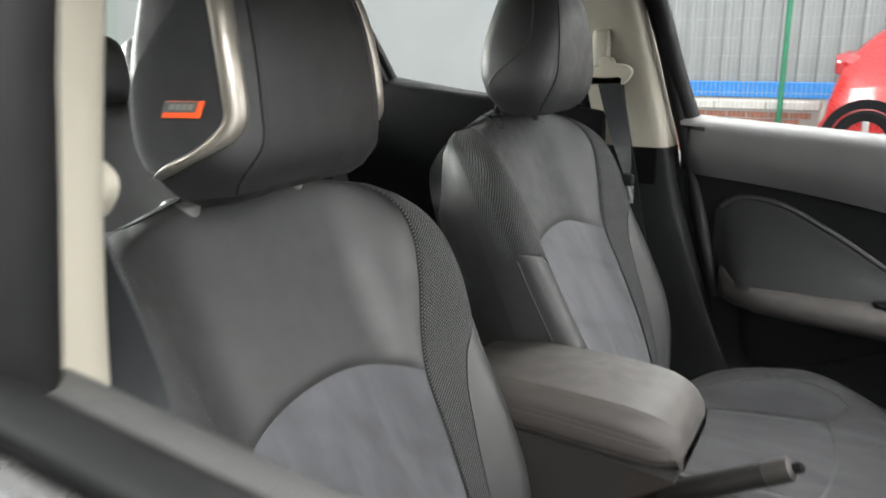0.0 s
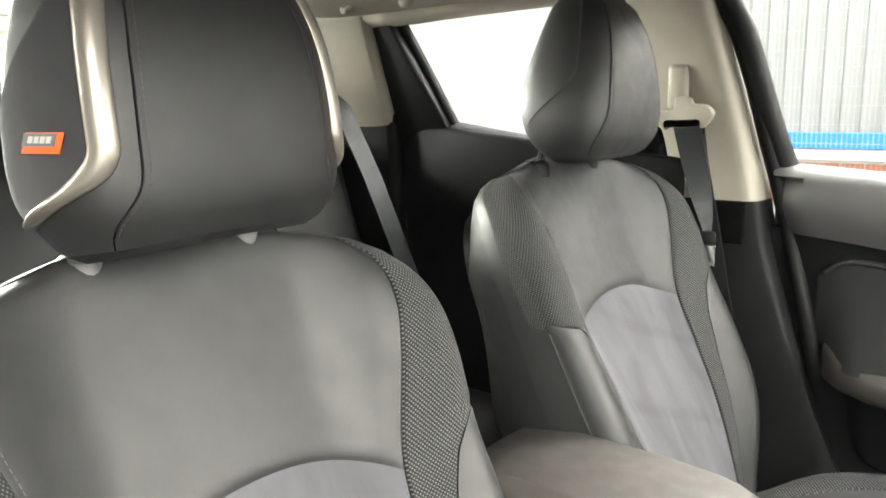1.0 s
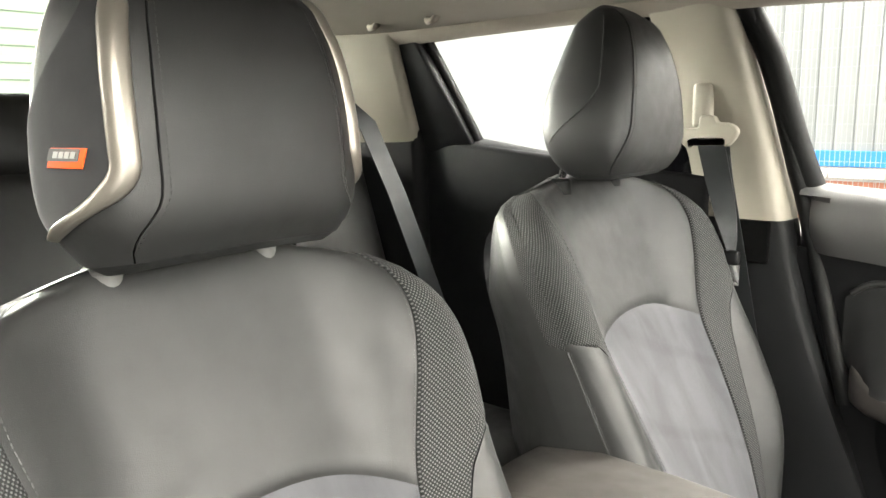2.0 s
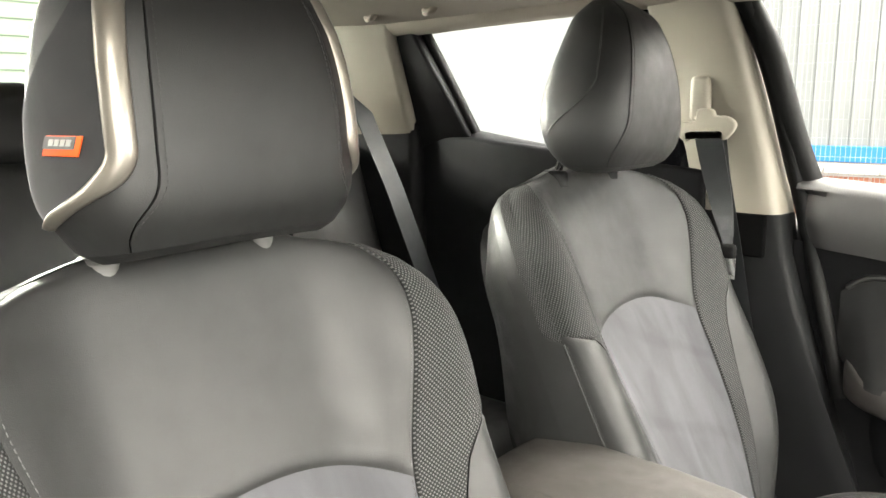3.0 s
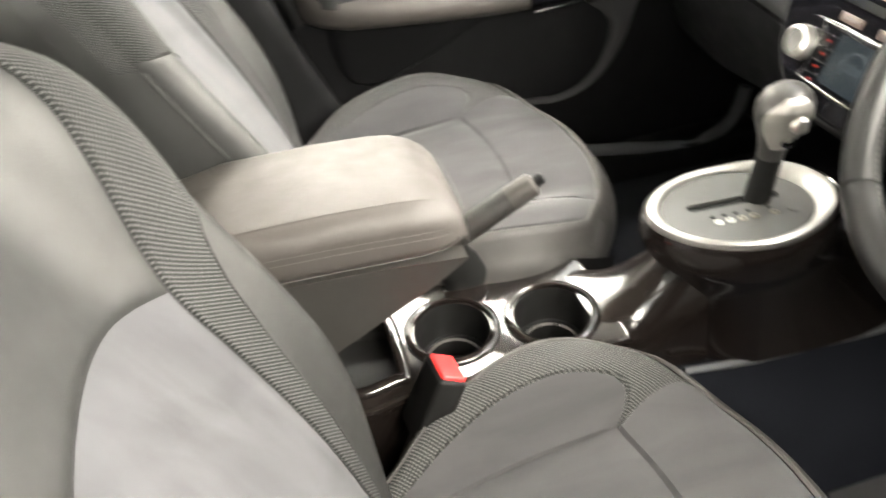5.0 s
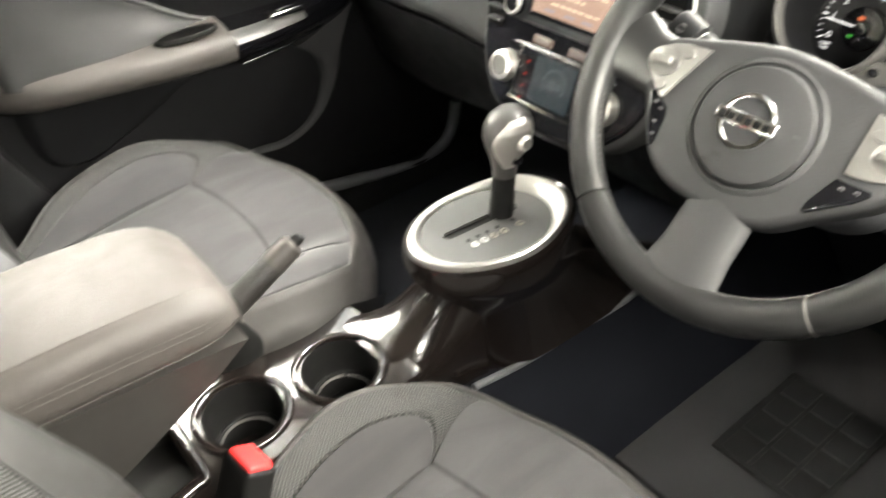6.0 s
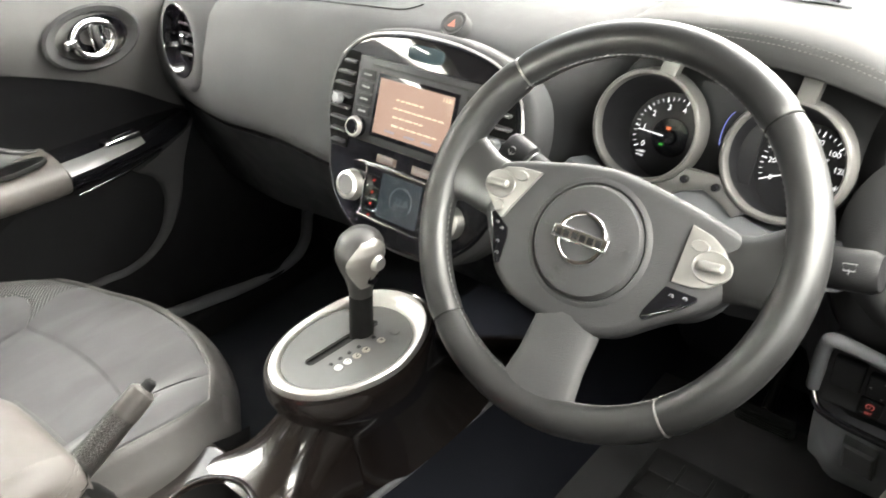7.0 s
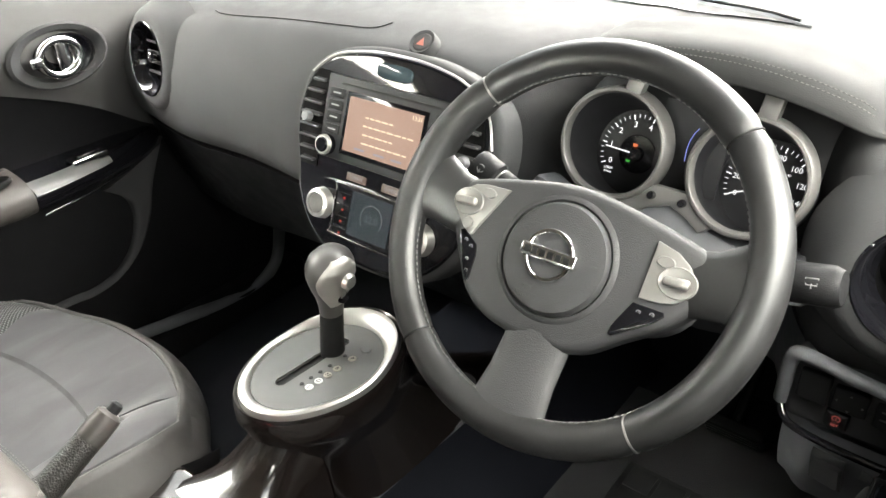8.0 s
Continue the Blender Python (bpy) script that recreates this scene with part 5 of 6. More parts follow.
part("release_cap", lathe([(.0, .0006), (.006, .0006), (.0065, 0)], 16, gate_top @ Matrix.Translation((.060, -.026, .0022))), GREY_PLATE, gp)
thing("tunnel", loft([[(x, -.096 - w, .550), (x, -.118 - w, .50), (x, -.165 - w, .37), (x, -.20 - w, .326), (x, .20, .326), (x, .165, .37), (x, .118, .50), (x, .096, .550)] for x, w in ((.10, 0), (.30, .004), (.45, .014), (.70, .02), (.96, .02))]), SHADED_CARPET, "black carpeted tunnel below the console, shade in its colour", "carpet", kind="structure")
# lever
lv = Vector((.219, -.027, .757))
kt = Vector((.234, -.026, .878))
lever = base("gear_lever", lv, "satin grey automatic gear lever with a silver button", "gear lever")
part("shaft", tube([lv - Vector((0, 0, .01)), lv.lerp(kt, .25), lv.lerp(kt, .52)], [.0165, .0158, .0152], 20), RUBBER, lever)
knob_rings = []
for t, rx, ry in ((.50, .0155, .0155), (.60, .017, .016), (.72, .021, .0185), (.85, .028, .024), (.97, .033, .028), (1.08, .033, .0285), (1.17, .0275, .0245), (1.235, .018, .016), (1.26, .004, .004)):
    c = lv.lerp(kt, t)
    knob_rings.append([c + Vector((rx * math.cos(q) - .004 * (t - .5), ry * math.sin(q), 0)) for q in np.linspace(0, 2 * math.pi, 28, endpoint=False)])
knob = part("knob", loft(knob_rings), KNOB_GREY, lever, "satin grey knob")
def knob_skin(t, q, lift=0.0):
    """A place on the knob: t up the lever, q round it."""
    ts = [.50, .60, .72, .85, .97, 1.08, 1.17, 1.235, 1.26]
    rx = float(np.interp(t, ts, [.0155, .017, .021, .028, .033, .033, .0275, .018, .004])) + lift
    ry = float(np.interp(t, ts, [.0155, .016, .0185, .024, .028, .0285, .0245, .016, .004])) + lift
    return lv.lerp(kt, t) + Vector((rx * math.cos(q) - .004 * (t - .5), ry * math.sin(q), 0))
def knob_sheet(p, q):
    t = .64 + .56 * p
    span = 1.15 * math.sin(math.pi * (.12 + .80 * p)) ** .7
    e = min(p, 1 - p, q, 1 - q)
    return knob_skin(t, -math.pi * .56 + span * (2 * q - 1), .0022 * ease(e / .08))
part("knob_face", patch(knob_sheet, list(np.linspace(0, 1, 30)), list(np.linspace(0, 1, 22))), KNOB_FACE, knob, "satin silver side face")
bt = lv.lerp(kt, .98)
part("button", lathe([(.0, .015), (.008, .015), (.0105, .012), (.0112, 0)], 20, Matrix.Translation(bt + Vector((-.001, -.021, -.003))) @ Matrix.Rotation(radians(90), 4, 'X')), SATIN, knob, "round silver button")
part("lock_button", lathe([(.0, .003), (.005, .003), (.0075, .005), (.009, .0)], 20, Matrix.Translation(lv.lerp(kt, .74) + Vector((.000, -.0185, 0))) @ Matrix.Rotation(radians(90), 4, 'X')), BLACK_GLOSS, knob)

sp_m = basis(Vector((.0925, .000, .6620)), Vector((0, -1, 0)), Vector((.72, 0, .69)), Vector((-.69, 0, .72)))
hs = part("heater_switch", moved(rbox(-.022, .022, -.012, .012, -.006, .004, .003), sp_m), BLACK_GLOSS, console, "small black switch panel with red symbols")
for hx_, hm_ in ((-.012, RED_GLOW), (.004, PRINT), (.012, RED_GLOW)):
    part("switch_symbol", moved(rbox(hx_ - .0018, hx_ + .0018, -.0012, .0012, .0038, .0044, .0002, 1), sp_m), hm_, hs)

# armrest box
arm = base("armrest_box", (-.29, .035, .62), "black leather armrest lid on a storage box", "armrest")
def arm_ring(x, z0, z1, y0, y1, r=.03):
    turn = [(r - r * math.cos(a), r * math.sin(a) - r) for a in np.linspace(0, math.pi / 2, 6)]
    pts = [(y0 + .022, z0), (y0 + .006, z0 + .003), (y0 - .001, z0 + .012)] + [(y0 + a, z1 + b) for a, b in turn]
    pts += [((y0 + y1) / 2, z1 + .003)] + [(y1 - a, z1 + b) for a, b in turn[::-1]] + [(y1 + .001, z0 + .012), (y1 - .006, z0 + .003), (y1 - .022, z0)]
    return [(x, y, z) for y, z in smooth_loop(pts, 4)]
AY0, AY1 = -.062, .128
part("lid", loft([arm_ring(x, z0, z1, AY0 + k, AY1 - k) for x, z0, z1, k in ((-.50, .832, .858, .03), (-.485, .826, .872, .008), (-.40, .822, .884, 0), (-.30, .818, .884, 0), (-.23, .814, .880, 0), (-.205, .813, .876, .001), (-.185, .812, .869, .004), (-.170, .812, .859, .009), (-.160, .813, .847, .015), (-.155, .816, .834, .024))]), LID_VINYL, arm, "padded leather lid with a stitched seam")
for dz in (.011, .019):
    line = [(-.45, AY0 - .0005, .842 + dz), (-.30, AY0 - .0008, .836 + dz), (-.20, AY0 - .0005, .829 + dz), (-.178, AY0 + .006, .828 + dz), (-.158, AY0 + .03, .828 + dz), (-.154, .03, .828 + dz), (-.158, AY1 - .03, .828 + dz)]
    stitches(smooth_loop(line, 6, False), arm, ARM_THREAD, step=.005)
box_rings = []
for x, z0, z1 in ((-.50, .655, .826), (-.40, .66, .820), (-.36, .685, .818), (-.30, .715, .815), (-.25, .742, .811), (-.20, .768, .806), (-.162, .794, .802)):
    box_rings.append([(x, y, z) for y, z in ((AY0 + .008, z0), (AY0 + .002, z1), (AY1 - .002, z1), (AY1 - .008, z0))])
part("box", loft(box_rings), ARM_BOX, arm, "dark storage box")
part("latch", rbox(-.168, -.158, .02, .05, .796, .812, .004), PLASTIC, arm)

# handbrake
hb = base("handbrake", (-.2, .08, .62), "black handbrake lever, pulled up", "handbrake")
t0, t1 = Vector((-.205, .082, .690)), Vector((-.030, .070, .790))
part("grip", tube([t0, t0.lerp(t1, .2), t0.lerp(t1, .5), t0.lerp(t1, .78)], [.014, .0165, .0175, .0165], 18), surface("knurled_grip", (.0125, .0117, .011), .46, grain=.9, scale=420, cells=True, spec=.4), hb, "knurled grey-brown grip")
tip = part("end_cap", tube([t0.lerp(t1, .78), t0.lerp(t1, .80), t0.lerp(t1, .95), t0.lerp(t1, .97)], [.0165, .0172, .0160, .011], 18), surface("handbrake_cap", (.055, .051, .048), .36, metal=.4), hb)
part("release_button", tube([t0.lerp(t1, .96), t0.lerp(t1, 1.02), t0.lerp(t1, 1.035)], [.0075, .0075, .004], 14), PLASTIC, hb)
part("gaiter", loft([[(x + kx, .083 + r2 * math.sin(q), z) for kx, q in [(r1 * math.cos(q), q) for q in np.linspace(0, 2 * math.pi, 20, endpoint=False)]] for x, r1, r2, z in ((-.125, .036, .010, .632), (-.132, .032, .011, .655), (-.15, .035, .014, .69), (-.155, .02, .012, .715))]), RUBBER, hb)

# buckle
bk = base("belt_buckle", (-.21, -.108, .62), "black belt buckle with a red release button", "seat belt buckle")
bmx = Matrix.Translation((-.212, -.108, .685)) @ Matrix.Rotation(radians(28), 4, 'Y') @ Matrix.Rotation(radians(-8), 4, 'X')
part("housing", moved(rbox(-.018, .018, -.027, .027, -.085, .006, .006), bmx), RUBBER, bk)
part("button", moved(rbox(-.0145, .0145, -.023, .023, .000, .010, .003), bmx), RED_BUTTON, bk, "bright red release button")
part("stalk", moved(rbox(-.006, .006, -.015, .015, -.20, -.08, .004), bmx), RUBBER, bk)


# ---- dashboard ----
dash = base("dashboard", (.55, 0, .8), "dark grey soft touch dashboard", "dashboard")
# main body: front and top skin across the car
face_x = curve([-.72, -.62, -.57, -.545, -.52, -.48, -.35, -.25, -.19, -.14, -.05, 0, .1, .2, .35, .5, .6, .72], [.43, .420, .418, .428, .475, .56, .58, .57, .50, .44, .42, .42, .42, .42, .415, .40, .41, .43])
top_z = curve([-.72, -.55, -.35, -.15, 0, .2, .5, .72], [1.075, 1.10, 1.11, 1.105, 1.10, 1.095, 1.075, 1.055])
low_z = curve([-.72, -.5, -.2, 0, .2, .4, .58, .72], [.86, .86, .84, .83, .838, .858, .862, .87])


def dash_skin(p, q):
    y = -.72 + 1.44 * p
    xf, zt, zl = face_x(y), top_z(y), low_z(y)
    prof = [(xf + .14, zl - .02), (xf + .03, zl - .004), (xf + .006, zl + .012), (xf - .006, zl + .05), (xf - .008, (zl + zt) / 2), (xf + .004, zt - .06), (xf + .030, zt - .018), (xf + .07, zt), (xf + .16, zt + .012), (.84, zt + .016), (1.04, zt + .006)]
    k = q * (len(prof) - 1)
    i = min(int(k), len(prof) - 2)
    t = k - i
    g = [np.array(prof[min(max(i + j, 0), len(prof) - 1)]) for j in (-1, 0, 1, 2)]
    r = 0.5 * ((2 * g[1]) + (g[2] - g[0]) * t + (2 * g[0] - 5 * g[1] + 4 * g[2] - g[3]) * t * t + (3 * g[1] - g[0] - 3 * g[2] + g[3]) * t ** 3)
    x = r[0]
    for vy, wy in ((.564, .052), (-.634, .070)):
        d = math.hypot((y - vy) / wy, (r[1] - 1.0) / .062)
        x += .075 * ease((1.1 - d) / .3)
    return Vector((x, y, r[1]))


part("skin", patch(dash_skin, list(np.linspace(0, 1, 80)), list(np.linspace(0, 1, 60))), SOFT, dash)
# one moulding in two tones: driver's side lightened, passenger's side darkened for shade
part("lower_trim", loft([[(face_x(y) + .13, y, low_z(y) - .03), (face_x(y) + .02, y, low_z(y) - .012), (face_x(y) + .035, y, low_z(y) - .05), (face_x(y) + .10, y, .66), (face_x(y) + .25, y, .60), (.98, y, .60), (.98, y, .9)] for y in np.linspace(-.72, -.19, 14)], cap=True), DASH_LOWER, dash, "lower dashboard, lightened to dark grey")
part("lower_trim", loft([[(face_x(y) + .13, y, low_z(y) - .03), (face_x(y) + .02, y, low_z(y) - .012), (face_x(y) + .035, y, low_z(y) - .05), (face_x(y) + .10, y, .66), (face_x(y) + .25, y, .60), (.98, y, .60), (.98, y, .9)] for y in np.linspace(-.19, .72, 20)], cap=True), DOOR_BLACK, dash, "lower dashboard and glovebox in shaded near black")
part("glovebox_handle", rbox(.475, .49, .10, .20, .775, .80, .005), PLASTIC, dash)
part("hazard_button", lathe([(.0, .010), (.012, .010), (.014, .008), (.018, .010), (.020, .006), (.021, -.004)], 28, Matrix.Translation((.462, -.002, 1.100)) @ Matrix.Rotation(radians(-38), 4, 'Y')), SOFT, dash, "round hazard warning button")
hzm = Matrix.Translation((.462, -.002, 1.100)) @ Matrix.Rotation(radians(-38), 4, 'Y')
part("hazard_mark", prism([(-.006, -.006), (-.006, .006), (.006, 0)], hzm @ Matrix.Translation((0, 0, .0098)), .0006), surface("hazard_lens", (.16, .035, .02), .4), dash)
part("airbag_seam", tube(smooth_loop([dash_skin(.5 + y / 1.44, q) + Vector((0, 0, .0006)) for y, q in ((.10, .74), (.12, .705), (.18, .695), (.30, .69), (.42, .69), (.46, .71))], 6, False), .0012, 6), RUBBER, dash)

# centre stack
SA = .3586
SU, SN = Vector((math.sin(SA), 0, math.cos(SA))), Vector((-math.cos(SA), 0, math.sin(SA)))
SO = Vector((.385, 0, 1.04)) - .036 * SU


def on_stack(y, h, lift=0.0):
    """Placed on the stack's face: y to the car's left, h up the face."""
    return basis(SO + h * SU + Vector((0, y, 0)) + (lift - .0105) * SN, Vector((0, -1, 0)), SU, SN)


stack = base("centre_stack", (.39, 0, .85), "piano black centre stack with screen and climate controls", "centre stack")
half_out = [(0, .100), (.055, .097), (.11, .084), (.148, .055), (.163, .015), (.162, -.03), (.150, -.075), (.142, -.11), (.118, -.148), (.075, -.178), (0, -.186)]
st_out = smooth_loop([(-x, h) for x, h in half_out] + [(x, h) for x, h in half_out[-2:0:-1]], 5)
part("surround", prism([(x * 1.07, h * 1.055 + .003) for x, h in st_out], on_stack(0, 0, -.05), .048, .010, 3), SOFT, stack)
panel = part("panel", prism(st_out, on_stack(0, 0, -.03), .034, .006, 3), BLACK_GLOSS, stack, "piano black panel")
arc = smooth_loop([(-x, h) for x, h in half_out[:4][::-1]] + [(x, h) for x, h in half_out[1:5]], 6, False)
# reflection along the gloss black edge, drawn as a metallic line
part("edge_glint", tube([on_stack(0, 0, .003) @ Vector((x * 1.005, h + .001, 0)) for x, h in arc], .0016, 8), GUNMETAL, stack, "metallic line for the reflection on the gloss edge")
part("hood_badge", prism(smooth_loop([(-.030, .0), (-.022, .010), (.022, .010), (.030, 0), (.022, -.009), (-.022, -.009)], 4), on_stack(.002, .078, .002), .005, .002), surface("mirror_lens", (.02, .03, .035), .05), panel)


out_x = curve([-.178, -.148, -.11, -.075, -.03, .015, .055, .084, .097], [.075, .118, .142, .150, .162, .163, .148, .11, .055])


def vent(sy):
    """Side vent of the stack: flat plate coloured as a shaded hollow, with slats that reach the rim."""
    hs = np.linspace(-.072, .062, 10)
    loop = [(-sy * .1135, h) for h in hs] + [(-sy * (out_x(h) - .008), h) for h in hs[::-1]]
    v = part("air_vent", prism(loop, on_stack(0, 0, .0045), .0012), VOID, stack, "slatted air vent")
    for i in range(8):
        h = -.062 + i * .0158
        w = min(out_x(h - .004), out_x(h + .004)) - .013 - .1145
        part("slat", moved(rbox(-w / 2, w / 2, -.0020, .0020, -.002, .008, .0015, 2), on_stack(sy * (.1155 + w / 2), h, .005) @ Matrix.Rotation(radians(14), 4, 'X')), VENT_GREY, v)
    part("vent_knob", lathe([(.0, .010), (.006, .010), (.008, .007), (.008, 0)], 16, on_stack(sy * .135, -.005, .012)), DASH_LOWER, v)
vent(1)
vent(-1)
radio = part("radio", prism(smooth_loop([(-.112, -.054), (.112, -.054), (.112, .060), (-.112, .060)], 1), on_stack(0, .0, .003), .006, .003), DIAL, stack, "black radio unit")
part("disc_slot", prism([(-.085, -.0015), (.085, -.0015), (.085, .0015), (-.085, .0015)], on_stack(0, .050, .0092), .0006), RUBBER, radio)
part("bezel", prism([(-.070, -.043), (.070, -.043), (.070, .042), (-.070, .042)], on_stack(0.002, 0, .008), .002, .001), BLACK_GLOSS, radio)
scr = part("screen", prism([(-.0635, -.0365), (.0635, -.0365), (.0635, .0365), (-.0635, .0365)], on_stack(.002, 0, .0102), .0008), SCREEN, radio, "lit orange touch screen")
letters("13:31", .008, on_stack(-.052, .030, .0113), SCREEN_TEXT, scr)
word_rng = random.Random(31)
for i, (w, y) in enumerate(((.046, .010), (.078, -.004), (.052, .008), (.074, -.003))):
    at = -w / 2
    while at < w / 2:
        run = word_rng.uniform(.006, .013)
        part("text_bar", prism([(at, -.0011), (at + run, -.0011), (at + run, .0011), (at, .0011)], on_stack(y, .014 - i * .0115, .0111), .0002), SCREEN_TEXT, scr)
        at += run + .0022
for y in (.035, .0, -.03):
    part("text_bar", prism([(-.009, -.0015), (.009, -.0015), (.009, .0015), (-.009, .0015)], on_stack(y, -.030, .0111), .0002), SCREEN_GLOW, scr)
for sy in (1, -1):
    for i in range(4):
        b = part("key", prism([(-.013, -.0065), (.013, -.0065), (.013, .0065), (-.013, .0065)], on_stack(sy * .091, .036 - i * .0165, .0085), .002, .0008), PLASTIC, radio)
        part("key_mark", prism([(-.007, -.001), (.007, -.001), (.007, .001), (-.007, .001)], on_stack(sy * .091, .036 - i * .0165, .0106), .0002), PRINT, b)
    k = part("volume_knob", lathe([(.0, .016), (.009, .016), (.0105, .013), (.012, .012), (.0135, .009), (.014, 0)], 28, on_stack(sy * .094, -.036, .008)), BLACK_GLOSS, radio)
    part("knob_ring", lathe([(.0105, .0135), (.013, .0135), (.0142, .009)], 28, on_stack(sy * .094, -.036, .008)), SATIN, k)
# climate block
clim = part("climate_panel", prism(smooth_loop([(-.082, -.080), (.082, -.080), (.088, -.10), (.072, -.150), (.050, -.158), (-.050, -.158), (-.072, -.150), (-.088, -.10)], 3), on_stack(0, 0, .003), .004, .0015), BLACK_GLOSS, stack)
part("chrome_loop", tube([on_stack(0, 0, .0075) @ Vector((x, h, 0)) for x, h in smooth_loop([(-.060, -.082), (.060, -.082), (.066, -.09), (.066, -.145), (.060, -.154), (-.060, -.154), (-.066, -.145), (-.066, -.09)], 3)], .0011, 6, closed=True), CHROME, clim)
disp = part("climate_display", prism([(-.036, -.148), (.036, -.148), (.036, -.087), (-.036, -.087)], on_stack(0, 0, .0068), .001), SCREEN_BLUE, clim, "blue climate display")
part("display_arc", tube([on_stack(-.004, -.117, .0082) @ Vector((.019 * math.cos(q), .019 * math.sin(q), 0)) for q in np.linspace(-.6, 3.8, 24)], .0006, 6), DISPLAY_TEXT, disp)
letters("22.0", .014, on_stack(-.004, -.118, .0080), DISPLAY_TEXT, disp)
for sy in (1, -1):
    for i in range(4):
        part("climate_line", prism([(-.011, -.0008), (.011, -.0008), (.011, .0008), (-.011, .0008)], on_stack(sy * .050, -.094 - i * .0165, .0068), .0006), CHROME, clim)
        part("key_light", prism([(-.002, -.0015), (.002, -.0015), (.002, .0015), (-.002, .0015)], on_stack(sy * .050, -.101 - i * .0165, .0068), .0005), RED_GLOW, clim)
    k = part("climate_dial", lathe([(.0, .014), (.013, .014), (.015, .012), (.0155, .016), (.020, .014), (.0215, .006), (.0225, 0)], 32, on_stack(sy * .089, -.118, .005)), SATIN, clim, "silver climate dial")
    part("dial_face", lathe([(.0, .0152), (.0145, .0152)], 28, on_stack(sy * .089, -.118, .005)), GREY_PLATE, k)
for y, word in ((.036, "CLIMATE"), (-.028, "D-MODE")):
    b = part("mode_key", prism([(-.018, -.0055), (.018, -.0055), (.018, .0055), (-.018, .0055)], on_stack(y, -.070, .003), .003, .001), surface("mode_key_lens", (.07, .05, .045), .3), stack)
    letters(word, .0062, on_stack(y, -.070, .0062), PRINT, b)

# demister grille on the top of the dashboard's end
gr = base("demister_grille", (.60, .60, 1.07), "small black demister grille at the end of the dashboard", "air vent")
for i in range(5):
    q0 = dash_skin(.5 + (.56 + i * .013) / 1.44, .66)
    part("slat", moved(rbox(-.035, .035, -.004, .004, -.002, .004, .001, 2), Matrix.Translation(q0)), RUBBER, gr)

# long defroster slot before the windscreen and the seal behind it
def on_top(x, y, lift):
    k = next(q for q in np.linspace(.60, 1, 120) if dash_skin(.5 + y / 1.44, q).x >= x)
    return dash_skin(.5 + y / 1.44, k) + Vector((0, 0, lift))
def defrost(p, q):
    y = -.405 + .81 * p
    w = .030 * (1 - abs(2 * p - 1) ** 3) + .002
    return on_top(.765 - .02 * abs(2 * p - 1) ** 2 + (q - .5) * 2 * w, y, .0025 - .004 * math.sin(q * math.pi))
df = base("defroster_slot", (.76, 0, 1.12), "long grey defroster slot on top of the dashboard", "air vent")
part("recess", patch(defrost, list(np.linspace(0, 1, 40)), list(np.linspace(0, 1, 8))), DASH_LOWER, df)
part("rear_edge", tube([defrost(p, 1) + Vector((0, 0, .001)) for p in np.linspace(.02, .98, 40)], .0022, 6), RUBBER, df)
thing("windscreen_seal", tube(smooth_loop([(.80, -.66, 1.085), (.85, -.475, 1.106), (.925, -.25, 1.116), (.95, 0, 1.122), (.925, .25, 1.112), (.85, .475, 1.098), (.80, .66, 1.08)], 6, False), .010, 10, squash=.8), RUBBER, "black seal along the foot of the windscreen", "seal", kind="structure")

# outer eyeball vents
def round_vent(y, z, x, yaw, wide=.80):
    m = Matrix.Translation((x, y, z)) @ Matrix.Rotation(radians(yaw), 4, 'Z') @ Matrix.Rotation(radians(-90 + 8), 4, 'Y')
    v = base("air_vent", (x, y, z), "round dashboard air vent with a gloss black bezel", "air vent", group="round vents")
    part("surround", lathe([(.112, -.060), (.100, -.030), (.086, -.006), (.075, .003), (.064, .004)], 48, m, wide), SOFT, v)
    part("bezel", lathe([(.064, .004), (.062, .006), (.058, .003), (.050, -.012), (.045, -.024)], 40, m, wide), BLACK_GLOSS, v)
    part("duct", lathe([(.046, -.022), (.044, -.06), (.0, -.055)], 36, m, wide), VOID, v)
    for i in range(4):
        part("vane", moved(rbox(-.002, .002, -.028, .028, -.022, .002, .0015, 2), m @ Matrix.Translation((-.026 + i * .0175, 0, -.016)) @ Matrix.Rotation(radians(18), 4, 'Y')), VENT_GREY, v)
    part("vane_tab", moved(rbox(-.008, .008, -.006, .006, -.008, .006, .003), m @ Matrix.Translation((.004, .0, -.006))), CHROME, v)
    return v
round_vent(.564, 1.000, .398, -4)
round_vent(-.634, 1.000, .395, 6, 1.06)

# ---- instrument binnacle ----
GT = .30
GU, GN = Vector((math.sin(GT), 0, math.cos(GT))), Vector((-math.cos(GT), 0, math.sin(GT)))
GO = Vector((.43, 0, 1.03))


def on_dial(y, h, lift=0.0):
    return basis(GO + h * GU + Vector((0, y, 0)) + lift * GN, Vector((0, -1, 0)), GU, GN)


